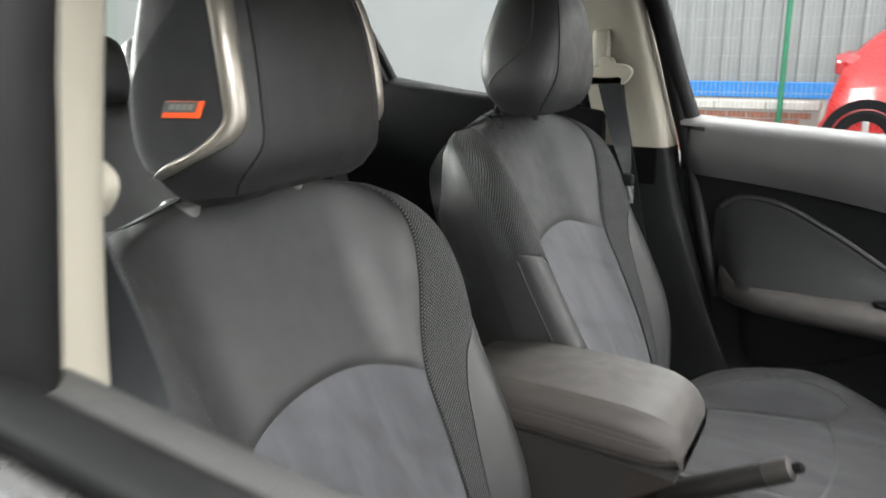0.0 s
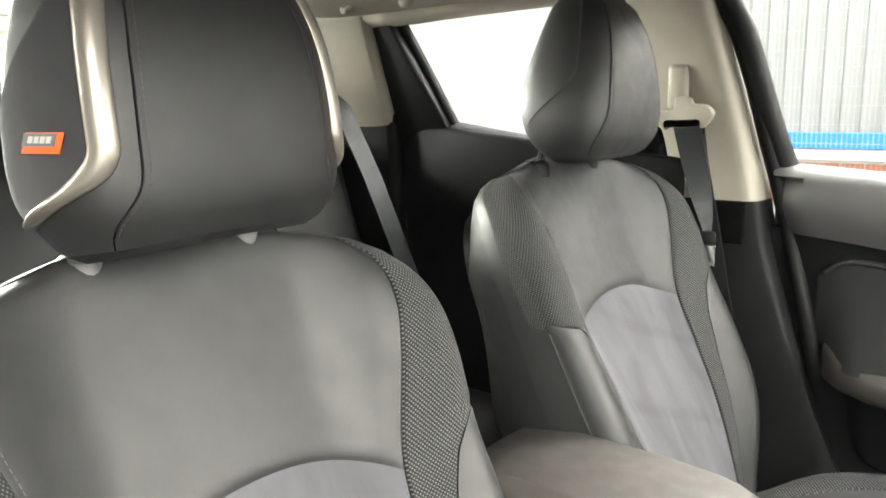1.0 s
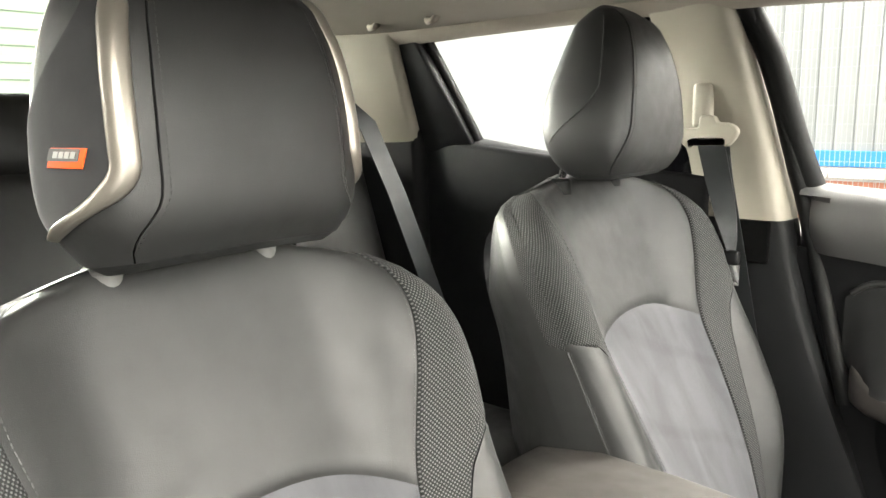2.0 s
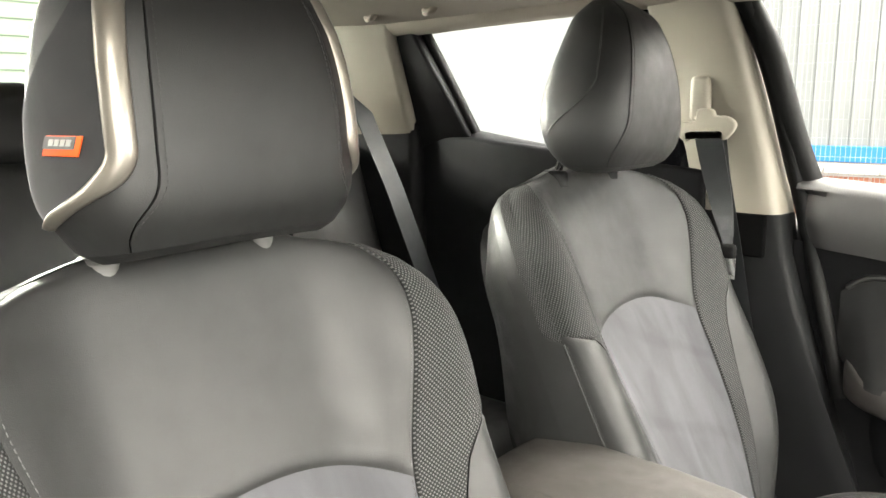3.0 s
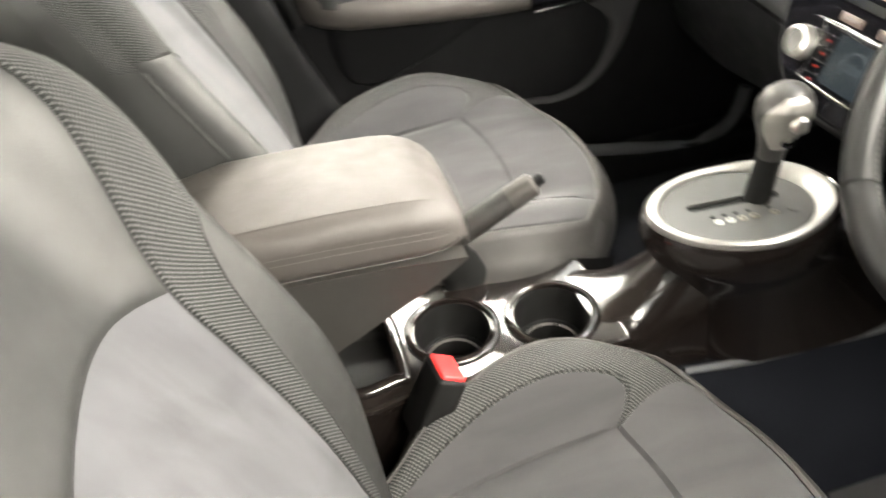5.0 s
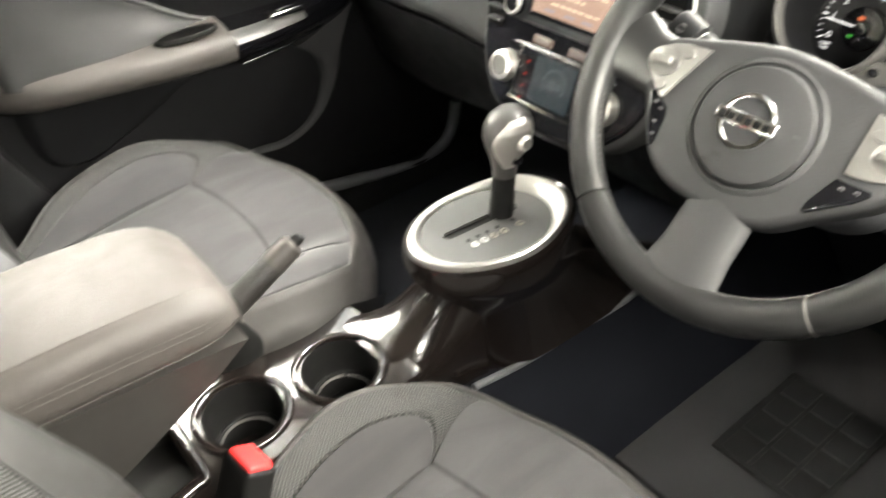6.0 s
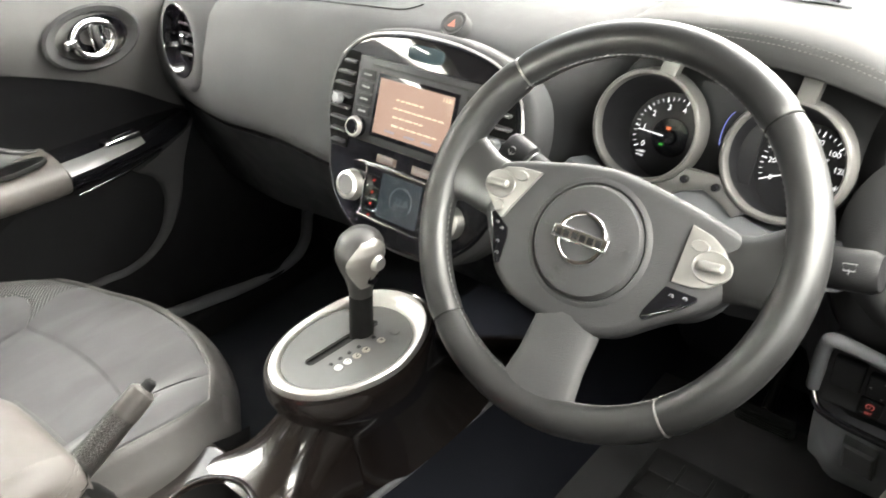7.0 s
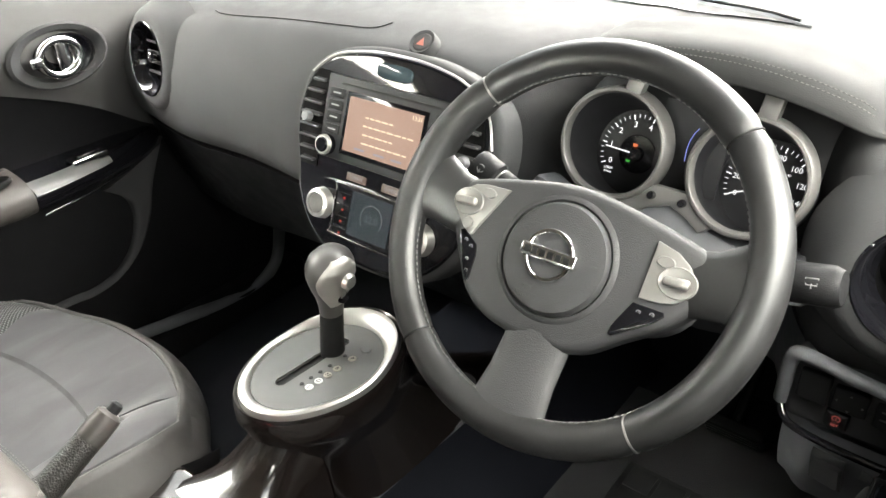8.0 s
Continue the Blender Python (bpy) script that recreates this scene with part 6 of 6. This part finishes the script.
inst = base("instrument_cluster", (.45, -.37, 1.0), "instrument cluster with two silver ringed dials", "instruments")
part("backplate", prism(smooth_loop([(.215, -.055), (.53, -.055), (.545, .02), (.51, .085), (.44, .098), (.30, .098), (.235, .085), (.205, .02)], 4), on_dial(0, 0, -.110), .03, .004), DIAL, inst)
FACE = -.058
for dy, numbers in ((-.294, ((0, 205), (1, 172), (2, 139), (3, 106), (4, 75))), (-.446, ((0, 204), (20, 173), (40, 142), (60, 111), (80, 79), (100, 47), (120, 16), (140, -15)))):
    span = .0578
    ring_c = on_dial(dy, .014, 0)
    # the face lies deep in its tube and off its axis
    c = on_dial(dy - .0095, .0015, 0)
    tube_ring = [ring_c @ Vector((span * math.cos(q), span * math.sin(q), -.003)) for q in np.linspace(0, 2 * math.pi, 48, endpoint=False)]
    tube_mid = [ring_c.lerp(c, .6) @ Vector((span * .99 * math.cos(q), span * .99 * math.sin(q), FACE * .6)) for q in np.linspace(0, 2 * math.pi, 48, endpoint=False)]
    tube_low = [c @ Vector((.052 * math.cos(q), .052 * math.sin(q), FACE)) for q in np.linspace(0, 2 * math.pi, 48, endpoint=False)]
    dial = part("dial", loft([tube_ring, tube_mid, tube_low, [c @ Vector((.0, .0, FACE))] * 48], cap=False), DIAL, inst)
    part("dial_ring", lathe([(span - .001, -.008), (span - .0005, .002), (span + .0012, .0042), (span + .0042, .0038), (span + .0066, .001), (span + .008, -.020)], 56, ring_c), RING_SILVER, dial, "satin silver ring")
    part("dial_centre", lathe([(.0, FACE + .002), (.022, FACE + .002), (.023, FACE + .0005)], 40, c), BLACK_GLOSS, dial)
    small = len(numbers) > 5
    for val, ang in numbers:
        q = radians(ang)
        r = .0345
        letters(str(val), .0095 if not small else .0085, c @ Matrix.Translation((r * math.cos(q), r * math.sin(q), FACE + .0010)), WHITE_MARK, dial, name="numeral")
    a0, a1 = numbers[0][1], numbers[-1][1]
    n_t = (len(numbers) - 1) * 4
    for i in range(n_t + 1):
        q = radians(a0 + (a1 - a0) * i / n_t)
        long = .006 if i % 4 == 0 else .004
        r1 = .0465
        part("tick", moved(rbox(r1 - long, r1, -.0004 if i % 4 else -.0008, .0004 if i % 4 else .0008, FACE + .0006, FACE + .0012, .0002, 1), c @ Matrix.Rotation(q, 4, 'Z')), WHITE_MARK, dial)
    q = radians(177 if not small else 203)
    part("needle", moved(rbox(.008, .040, -.0008, .0008, FACE + .003, FACE + .0045, .0004, 1), c @ Matrix.Rotation(q, 4, 'Z')), WHITE_MARK, dial)
    part("needle_hub", lathe([(.0, FACE + .007), (.007, FACE + .007), (.009, FACE + .002)], 24, c), BLACK_GLOSS, dial)
    if not small:
        letters("x1000\nr/min", .0045, c @ Matrix.Translation((-.032, -.026, FACE + .001)), WHITE_MARK, dial)
        part("light", prism([(-.0025, -.0014), (.0025, -.0014), (.0025, .0014), (-.0025, .0014)], c @ Matrix.Translation((-.009, -.010, FACE + .0022)), .0004), GREEN_GLOW, dial)
        part("light", prism([(-.003, -.002), (.003, -.002), (.003, .002), (-.003, .002)], c @ Matrix.Translation((-.004, .010, FACE + .0022)), .0004), AMBER_GLOW, dial)
    else:
        for i in range(6):
            letters(str(140 + 20 * i), .0042, c @ Matrix.Translation((.017, .018 - i * .0075, FACE + .0024)), WHITE_MARK, dial)
    lean = radians(-10 if not small else -3)
    part("ring_spoke", prism([(-.010, span + .003), (.010, span + .003), (.012, span + .040), (-.008, span + .040)], ring_c @ Matrix.Rotation(lean, 4, 'Z') @ Matrix.Translation((0, 0, -.008)), .012, .003), RING_SILVER, dial)
part("centre_display", prism([(.335, -.022), (.412, -.022), (.412, .074), (.335, .074)], on_dial(0, 0, -.030), .003), DIAL, inst)
part("gauge_line", tube([on_dial(-.388, .022, -.026) @ Vector((.014 * math.cos(q) - .004, .03 * math.sin(q), 0)) for q in np.linspace(2.0, 3.5, 14)], .0006, 6), BLUE_GLOW, inst)
part("bridge", prism([(.318, -.046), (.338, -.034), (.352, -.0175), (.393, -.0175), (.406, -.034), (.428, -.046), (.412, -.056), (.395, -.044), (.375, -.036), (.352, -.044), (.335, -.056)], on_dial(0, 0, -.010), .011, .003), RING_SILVER, inst, "satin silver bridge between the dials")
for y in (-.354, -.389):
    part("trip_button", lathe([(.0, .009), (.0035, .009), (.0045, .007), (.0045, -.005)], 16, on_dial(y, -.029, 0)), BLACK_GLOSS, inst)
lower = smooth_loop([(.205, -.045), (.26, -.064), (.32, -.052), (.372, -.036), (.425, -.052), (.48, -.064), (.535, -.045), (.53, -.10), (.37, -.11), (.21, -.10)], 4)
part("lower_shroud", prism(lower, on_dial(0, 0, -.05), .045, .006), DASH_LOWER, inst)
# padded hood over the dials, blunt at its outer end
def hood(p, q):
    y = -.222 - .338 * p
    d = abs(y + .391) / .169
    end = max(0.0, (d - .80) / .20)
    fall = .030 * (1 - math.sqrt(max(0.0, 1 - min(end, 1.0) ** 2)))
    low = 1.133 - (.036 if y < -.391 else .024) * d ** 2
    zt = low + .030 - fall
    x0h = .440 + .012 * d ** 2 + .03 * (1 - math.sqrt(max(0.0, 1 - min(end, 1.0) ** 2)))
    prof = [(x0h + .06, low + .004), (x0h + .008, low), (x0h, low + .007), (x0h + .004, zt - .010), (x0h + .018, zt), (x0h + .05, zt + .004), (x0h + .12, zt + .002), (.66, zt - .040)]
    k = q * (len(prof) - 1)
    i = min(int(k), len(prof) - 2)
    t = k - i
    g = [np.array(prof[min(max(i + j, 0), len(prof) - 1)]) for j in (-1, 0, 1, 2)]
    r = 0.5 * ((2 * g[1]) + (g[2] - g[0]) * t + (2 * g[0] - 5 * g[1] + 4 * g[2] - g[3]) * t * t + (3 * g[1] - g[0] - 3 * g[2] + g[3]) * t ** 3)
    return Vector((r[0], y, r[1]))
part("hood", patch(hood, [*np.linspace(0, .9, 36), .92, .94, .955, .97, .98, .99, 1.0], list(np.linspace(0, 1, 40))), HOOD, inst, "stitched leather hood over the dials")
for q in (.44, .50):
    stitches([hood(p, q) + Vector((0, 0, .001)) for p in np.linspace(.06, .95, 50)], inst, ARM_THREAD, r=.0004, step=.005)
part("hood_wall", patch(lambda p, q: hood(p, 0.0) + Vector((.0 + .07 * q, 0, -.01 * q)), list(np.linspace(0, 1, 40)), [0, .5, 1]), PLASTIC, inst)

# ---- steering wheel ----
WC, WN, WU = Vector((.228, -.354, 1.033)), Vector((-.8211, 0, .5708)), Vector((.5708, 0, .8211))
wheel_at = basis(WC, Vector((0, -1, 0)), WU, WN)
sw = base("steering_wheel", WC, "black leather steering wheel with silver switch panels", "steering wheel")
RR, TR = .1762, .0168
SEAMS = (47, 137, 229, 311)
bounds = list(SEAMS) + [SEAMS[0] + 360]
for a0, a1 in zip(bounds, bounds[1:]):
    pts = [wheel_at @ Vector((RR * math.cos(radians(q)), RR * math.sin(radians(q)), 0)) for q in np.linspace(a0, a1, 30)]
    rad = [TR * (1 + .10 * (max(0, math.cos(radians((q - (20 if math.cos(radians(q)) > 0 else 160)) * 2.2))) if abs(q % 180 - 20) < 40 or abs(q % 180 - 160) < 40 else 0)) for q in np.linspace(a0, a1, 30)]
    rad[0] = rad[-1] = TR * .93
    part("rim", tube(pts, rad, 18, up=WN), RIM_LEATHER, sw)
for q in SEAMS:
    c = wheel_at @ Vector((RR * math.cos(radians(q)), RR * math.sin(radians(q)), 0))
    t = (wheel_at.to_3x3() @ Vector((-math.sin(radians(q)), math.cos(radians(q)), 0)))
    part("rim_seam", tube([c - t * .0008, c + t * .0008], TR * 1.005, 18, up=WN), GUNMETAL if q in (137, 311) else RUBBER, sw)
stitches([wheel_at @ Vector(((RR - TR * .99) * math.cos(radians(q)), (RR - TR * .99) * math.sin(radians(q)), .003)) for q in np.linspace(0, 360, 200)], sw, PALE_THREAD, r=.0007, step=.0060)


def wedge(points, z0, z1, bevel=.006, n=5):
    return prism(smooth_loop(points, n), wheel_at @ Matrix.Translation((0, 0, z0)), z1 - z0, bevel, 3)


# hub body: broad wings to both sides, narrow below
part("hub", wedge([(-.125, .030), (-.07, .046), (-.01, .0555), (.05, .049), (.125, .030), (.138, .005), (.115, -.035), (.075, -.066), (.040, -.092), (.0, -.098), (-.036, -.096), (-.064, -.090), (-.089, -.074), (-.106, -.050), (-.122, -.024), (-.138, .005)], -.035, -.004, .010), HUB, sw, "grained black hub cover")
pad_m = wheel_at @ Matrix.Translation((-.005, -.016, -.004))
pad = part("airbag_pad", lathe([(.0, .0105), (.026, .0102), (.043, .0092), (.0505, .0072), (.0530, .0035), (.0538, .000), (.0555, .0030), (.058, .0025), (.0615, -.001)], 56, pad_m), HUB, sw, "round airbag pad")
letters("SRS", .0072, pad_m @ Matrix.Translation((-.014, -.0330, .0100)), EMBOSS, pad)
letters("AIRBAG", .0072, pad_m @ Matrix.Translation((-.014, -.0415, .0090)), EMBOSS, pad)
part("emboss_line", moved(rbox(-.0125, .0125, -.0003, .0003, 0, .0004, .0001, 1), pad_m @ Matrix.Translation((-.014, -.0372, .0095))), EMBOSS, pad)
for hx_ in (-.041, .041):
    part("horn_mark", moved(rbox(-.003, .003, -.0008, .0008, 0, .0006, .0002, 1), pad_m @ Matrix.Translation((hx_, .004, .0090))), EMBOSS, pad)
em_m = pad_m @ Matrix.Translation((-.002, .001, 0))
emblem = part("emblem_ring", lathe([(.0255, .0095), (.0255, .0140), (.0240, .0160), (.0215, .0160), (.0200, .0140), (.0200, .0095)], 56, em_m), CHROME, pad, "chrome ring and bar emblem")
part("emblem_bar", moved(rbox(-.0285, .0285, -.0062, .0062, .0095, .0175, .0018), em_m), CHROME, emblem)
for i in range(6):
    part("emblem_mark", moved(rbox(-.0245 + i * .0082, -.0184 + i * .0082, -.0033, .0033, .0170, .0178, .0003, 1), em_m), RUBBER, emblem)
# spokes to the rim
for sx in (-1, 1):
    part("spoke", loft([[wheel_at @ Vector((sx * x, y + w * math.cos(q), z + h * math.sin(q))) for q in np.linspace(0, 2 * math.pi, 16, endpoint=False)] for x, y, w, z, h in ((.10, .0, .030, -.018, .012), (.130, .006, .030, -.013, .013), (.150, .014, .034, -.006, .014), (.168, .022, .045, -.001, .013), (.178, .024, .050, 0, .010))]), RIM_LEATHER, sw)
part("lower_spoke", loft([[wheel_at @ Vector((w * math.cos(q), y, z + h * math.sin(q))) for q in np.linspace(0, 2 * math.pi, 18, endpoint=False)] for y, w, z, h in ((-.07, .034, -.018, .012), (-.10, .034, -.014, .0125), (-.13, .0345, -.008, .012), (-.155, .038, -.002, .012), (-.175, .042, 0, .009))]), HUB, sw, "satin black lower spoke")
for sx in (-1, 1):
    if sx > 0:
        sil = [(.0810, .0285), (.1000, .0240), (.1130, .0160), (.1205, .0070), (.1235, .0000), (.1205, -.0100), (.1115, -.0185), (.0990, -.0222), (.0805, -.0235)]
    else:
        sil = [(.0725, .0315), (.098, .0305), (.112, .0270), (.1225, .0190), (.127, .0080), (.1235, -.0030), (.1130, -.0130), (.1010, -.0215), (.0975, -.0205), (.0920, -.0080)]
    pnl = part("switch_panel", prism([(sx * x, y) for x, y in sil], wheel_at @ Matrix.Translation((0, 0, -.006)), .006, .0015), SWITCH_SILVER, sw, "satin silver switch panel")
    cx, cy = sx * (.1085 if sx > 0 else .1125), (-.001 if sx > 0 else .009)
    part("roller_well", lathe([(.0, .0004), (.014, .0004), (.0165, .0016), (.0175, 0)], 28, wheel_at @ Matrix.Translation((cx, cy, .000)), .8), SWITCH_SILVER, pnl)
    part("roller", moved(rbox(-.0115, .0115, -.0042, .0042, 0, .0075, .003), wheel_at @ Matrix.Translation((cx, cy, .0005)) @ Matrix.Rotation(radians(6), 4, 'Z')), SWITCH_SILVER, pnl)
    part("push_button", lathe([(.0, .002), (.0075, .002), (.0085, .0)], 20, wheel_at @ Matrix.Translation((sx * (.0935 if sx > 0 else .0925), .0130 if sx > 0 else .0225, .0002)), .6), SWITCH_SILVER, pnl)
    if sx < 0:
        part("push_button", lathe([(.0, .002), (.0050, .002), (.0060, .0)], 20, wheel_at @ Matrix.Translation((sx * .1050, -.0115, .0002))), SWITCH_SILVER, pnl)
    low_face = wheel_at @ Matrix.Translation((0, 0, -.006))
    if sx > 0:
        lp = part("lower_switch", prism([(.077, -.0285), (.105, -.0285), (.1065, -.032), (.099, -.0405), (.068, -.0635), (.0645, -.062), (.0655, -.054)], low_face, .0035, .001), BLACK_GLOSS, sw, "black lower switches")
        keys = ((.0845, -.0350), (.0965, -.0335))
    else:
        lp = part("lower_switch", prism([(-.1130, -.0200), (-.1085, -.0180), (-.0895, -.0290), (-.0865, -.0380), (-.0855, -.0640), (-.0890, -.0665), (-.0995, -.0490)], low_face, .0035, .001), BLACK_GLOSS, sw, "black lower switches")
        keys = ((-.1020, -.0275), (-.0945, -.0320), (-.0945, -.0450), (-.0910, -.0560))
    for mx, my in keys:
        part("switch_mark", moved(tube([(.0018 * math.cos(q), .0016 * math.sin(q), 0) for q in np.linspace(-.8, 3.6, 9)], .0004, 5), low_face @ Matrix.Translation((mx, my, .0037))), PRINT, lp)
        part("switch_mark", moved(rbox(-.0004, .0022, -.0003, .0003, 0, .0003, .0001, 1), low_face @ Matrix.Translation((mx, my, .0036)) @ Matrix.Rotation(radians(40), 4, 'Z')), PRINT, lp)
part("column_shroud", loft([[wheel_at @ Vector((r * math.cos(q), r * .85 * math.sin(q) - .01, z)) for q in np.linspace(0, 2 * math.pi, 28, endpoint=False)] for r, z in ((.045, -.03), (.066, -.05), (.072, -.09), (.075, -.16), (.075, -.26))]), DASH_LOWER, sw, "column shroud")

# stalks
for sx, lab in ((-1, "light stalk with printed symbols"), (1, "wiper stalk with printed symbols")):
    o = wheel_at @ Vector((sx * (.040 if sx < 0 else .06), .012, -.075))
    e = wheel_at @ Vector((sx * (.150 if sx < 0 else .222), .052 if sx < 0 else .040, -.050))
    st = base("stalk", o, lab, "stalk", group="column stalks")
    part("arm", tube([o, o.lerp(e, .26), o.lerp(e, .30)], [.011, .0105, .0135], 18), PLASTIC, st)
    part("sleeve", tube([o.lerp(e, .30), o.lerp(e, .72)], .0145, 18), PLASTIC, st)
    part("sleeve_ring", tube([o.lerp(e, .72), o.lerp(e, .735)], .0138, 18), GUNMETAL, st)
    part("tip", tube([o.lerp(e, .735), o.lerp(e, .76), o.lerp(e, .96), o.lerp(e, 1.0)], [.0150, .0182, .0182, .0150], 10, up=WU), PLASTIC, st, angle=42)
    along = (e - o).normalized()
    up_ = WN
    m = basis(o.lerp(e, .86) + up_ * .0176, -sx * -along if sx > 0 else -along, up_.cross(along if sx > 0 else -along), up_)
    part("symbol", moved(tube([(-.0052, .0032, 0), (.0052, .0032, 0), (.0042, -.0028, 0), (-.0042, -.0028, 0)] if sx > 0 else [(.004 * math.cos(q), .004 * math.sin(q), 0) for q in np.linspace(0, 2 * math.pi, 14, endpoint=False)], .0006, 5, closed=True), m), PRINT, st)
    part("symbol", moved(rbox(-.0005, .0005, -.0058, -.001, -.0004, .0004, .0002, 1), m), PRINT, st)
    m2 = basis(o.lerp(e, .62) + up_ * .0146, along, up_.cross(along), up_)
    part("symbol", moved(rbox(-.005, .005, -.0008, .0008, -.0003, .0003, .0002, 1), m2), PRINT, st)

# ---- driver's lower switches ----
sp = base("switch_panel", (.40, -.60, .80), "black lower switch panel with mirror and tyre warning switches", "switch panel")
def slab_yz(y0, y1, z0, z1, x, thick, r, material, name, owner):
    """A plate across the car that faces the rear."""
    return part(name, rbox(x, x + thick, y0, y1, z0, z1, r, 3), material, owner)
slab_yz(-.73, -.536, .784, .876, .418, .03, .010, HUB, "recess", sp)
part("upper_lip", tube(smooth_loop([(.424, -.532, .80), (.414, -.534, .862), (.408, -.546, .879), (.404, -.60, .874), (.404, -.66, .868), (.408, -.73, .862)], 6, False), .008, 10), DASH_LOWER, sp)
part("lower_lip", tube(smooth_loop([(.420, -.534, .796), (.408, -.548, .785), (.401, -.59, .782), (.400, -.66, .781), (.405, -.73, .782)], 6, False), .0045, 10), BLACK_GLOSS, sp, "glossy lower lip")
slab_yz(-.578, -.546, .820, .858, .411, .012, .003, PLASTIC, "blank_cover", sp)
mir = slab_yz(-.616, -.581, .822, .852, .410, .012, .003, PLASTIC, "mirror_switch", sp)
slab_yz(-.648, -.622, .818, .848, .411, .012, .003, PLASTIC, "level_switch", sp)
rear_face = lambda y, z, x=.4095: basis(Vector((x, y, z)), Vector((0, -1, 0)), Vector((0, 0, 1)), Vector((-1, 0, 0)))
for y, z, turn in ((-.5985, .847, 0), (-.5985, .827, 180), (-.586, .837, 90), (-.611, .837, -90)):
    part("arrow", prism([(-.0018, -.001), (.0018, -.001), (0, .0016)], rear_face(y, z) @ Matrix.Rotation(radians(turn), 4, 'Z'), .0004), PRINT, mir)
for i in range(2):
    part("level_mark", moved(rbox(-.007, .007, -.0012, .0012, 0, .0005, .0002, 1), rear_face(-.635, .842 - i * .010, .4105)), PRINT, sp)
set_key = slab_yz(-.603, -.579, .797, .818, .412, .01, .003, PLASTIC, "tyre_warning_key", sp)
letters("SET", .0050, rear_face(-.591, .802, .4115), SET_RED, set_key)
part("warning_ring", moved(tube([(.004 * math.cos(q), .0035 * math.sin(q), 0) for q in np.linspace(-1.1, 4.2, 16)], .0005, 6), rear_face(-.591, .811, .4115)), SET_RED, set_key)
part("warning_stroke", moved(rbox(-.0004, .0004, -.0022, .0022, 0, .0005, .0002, 1), rear_face(-.591, .811, .4115)), SET_RED, set_key)
knee = part("knee_cover", patch(lambda p, q: Vector((.428 + .055 * q * q + .03 * (1 - ease(p * 5)), -.535 - .19 * p, .776 - .15 * q)), list(np.linspace(0, 1, 16)), list(np.linspace(0, 1, 12))), DASH_LOWER, sp, "dark knee cover")
pull = part("bonnet_release", loft([[(x, y, z) for y, z in ((-.577 - d, .752 - d), (-.613 + d, .748 - d), (-.617 + d, .714 + d), (-.581 - d, .718 + d))] for x, d in ((.425, 0), (.412, .001), (.409, .004))]), HUB, sp, "grey bonnet release pull")
# filler flap symbol: a small pump
fm = rear_face(-.634, .738, .4285)
for x0_, x1_, y0_, y1_ in ((-.005, .002, -.006, .0055), (-.0062, .0032, -.0075, -.0058), (.0030, .0042, -.0040, .0035), (.0042, .0062, -.0045, -.0035), (.0055, .0066, -.0045, .0025)):
    part("flap_symbol", moved(rbox(x0_, x1_, y0_, y1_, 0, .0008, .0002, 1), fm), PRINT, sp)
ign = base("start_button", (.40, -.15, .83), "chrome ringed socket low beside the column", "socket")
im = Matrix.Translation((.425, -.175, .835)) @ Matrix.Rotation(radians(-75), 4, 'Y')
part("ring", lathe([(.0, .002), (.010, .002), (.012, .006), (.016, .005), (.018, 0)], 28, im), BLACK_GLOSS, ign)

# ---- footwell ----
thing("floor_mat", rbox(.30, .86, -.60, -.20, .33, .342, .005), MAT, "black carpet mat in the driver's footwell", "floor mat")
heel = base("heel_pad", (.52, -.36, .342), "ribbed black rubber heel pad on the mat", "heel pad")
hm_ = Matrix.Translation((.543, -.372, .3435))
part("pad", moved(rbox(-.115, .115, -.085, .085, 0, .005, .003), hm_), MAT_RUBBER, heel)
for i in range(4):
    for j in range(3):
        part("field", moved(rbox(-.106 + i * .054, -.058 + i * .054, -.077 + j * .052, -.031 + j * .052, .004, .0075, .002, 2), hm_), MAT_RUBBER, heel)
for y, w, lab in ((-.420, .055, "wide black rubber brake pedal"), (-.56, .03, "black rubber accelerator pedal")):
    pd = base("pedal", (.80, y, .40), lab, "pedal", group="pedals")
    pm = Matrix.Translation((.78, y, .405)) @ Matrix.Rotation(radians(-35), 4, 'Y')
    part("plate", moved(rbox(-.01, .01, -w, w, -.035, .035, .006), pm), RUBBER, pd)
    for i in range(4):
        part("rib", moved(rbox(-.014, -.008, -w * .85, w * .85, -.027 + i * .017, -.021 + i * .017, .002), pm), RUBBER, pd)
    part("arm", tube([(.79, y, .41), (.88, y, .52), (.93, y, .75)], .010, 10), PLASTIC, pd)
kick = smooth_loop([(-.1, .655, .45), (.2, .655, .44), (.39, .655, .410), (.51, .655, .387), (.61, .655, .388), (.668, .655, .425), (.69, .655, .50)], 6, False)
# drawn in the lightened plastic to stand for its highlights
thing("kick_trim", tube(kick, .014, 10), DASH_LOWER, "black moulded trim along the passenger footwell", "trim", kind="structure")
thing("firewall_carpet", slab([(.98, -.7, .33), (.98, .7, .33), (.86, .7, .62), (.86, -.7, .62)], .02), CARPET, "black carpet on the footwell bulkhead", "carpet", kind="structure")
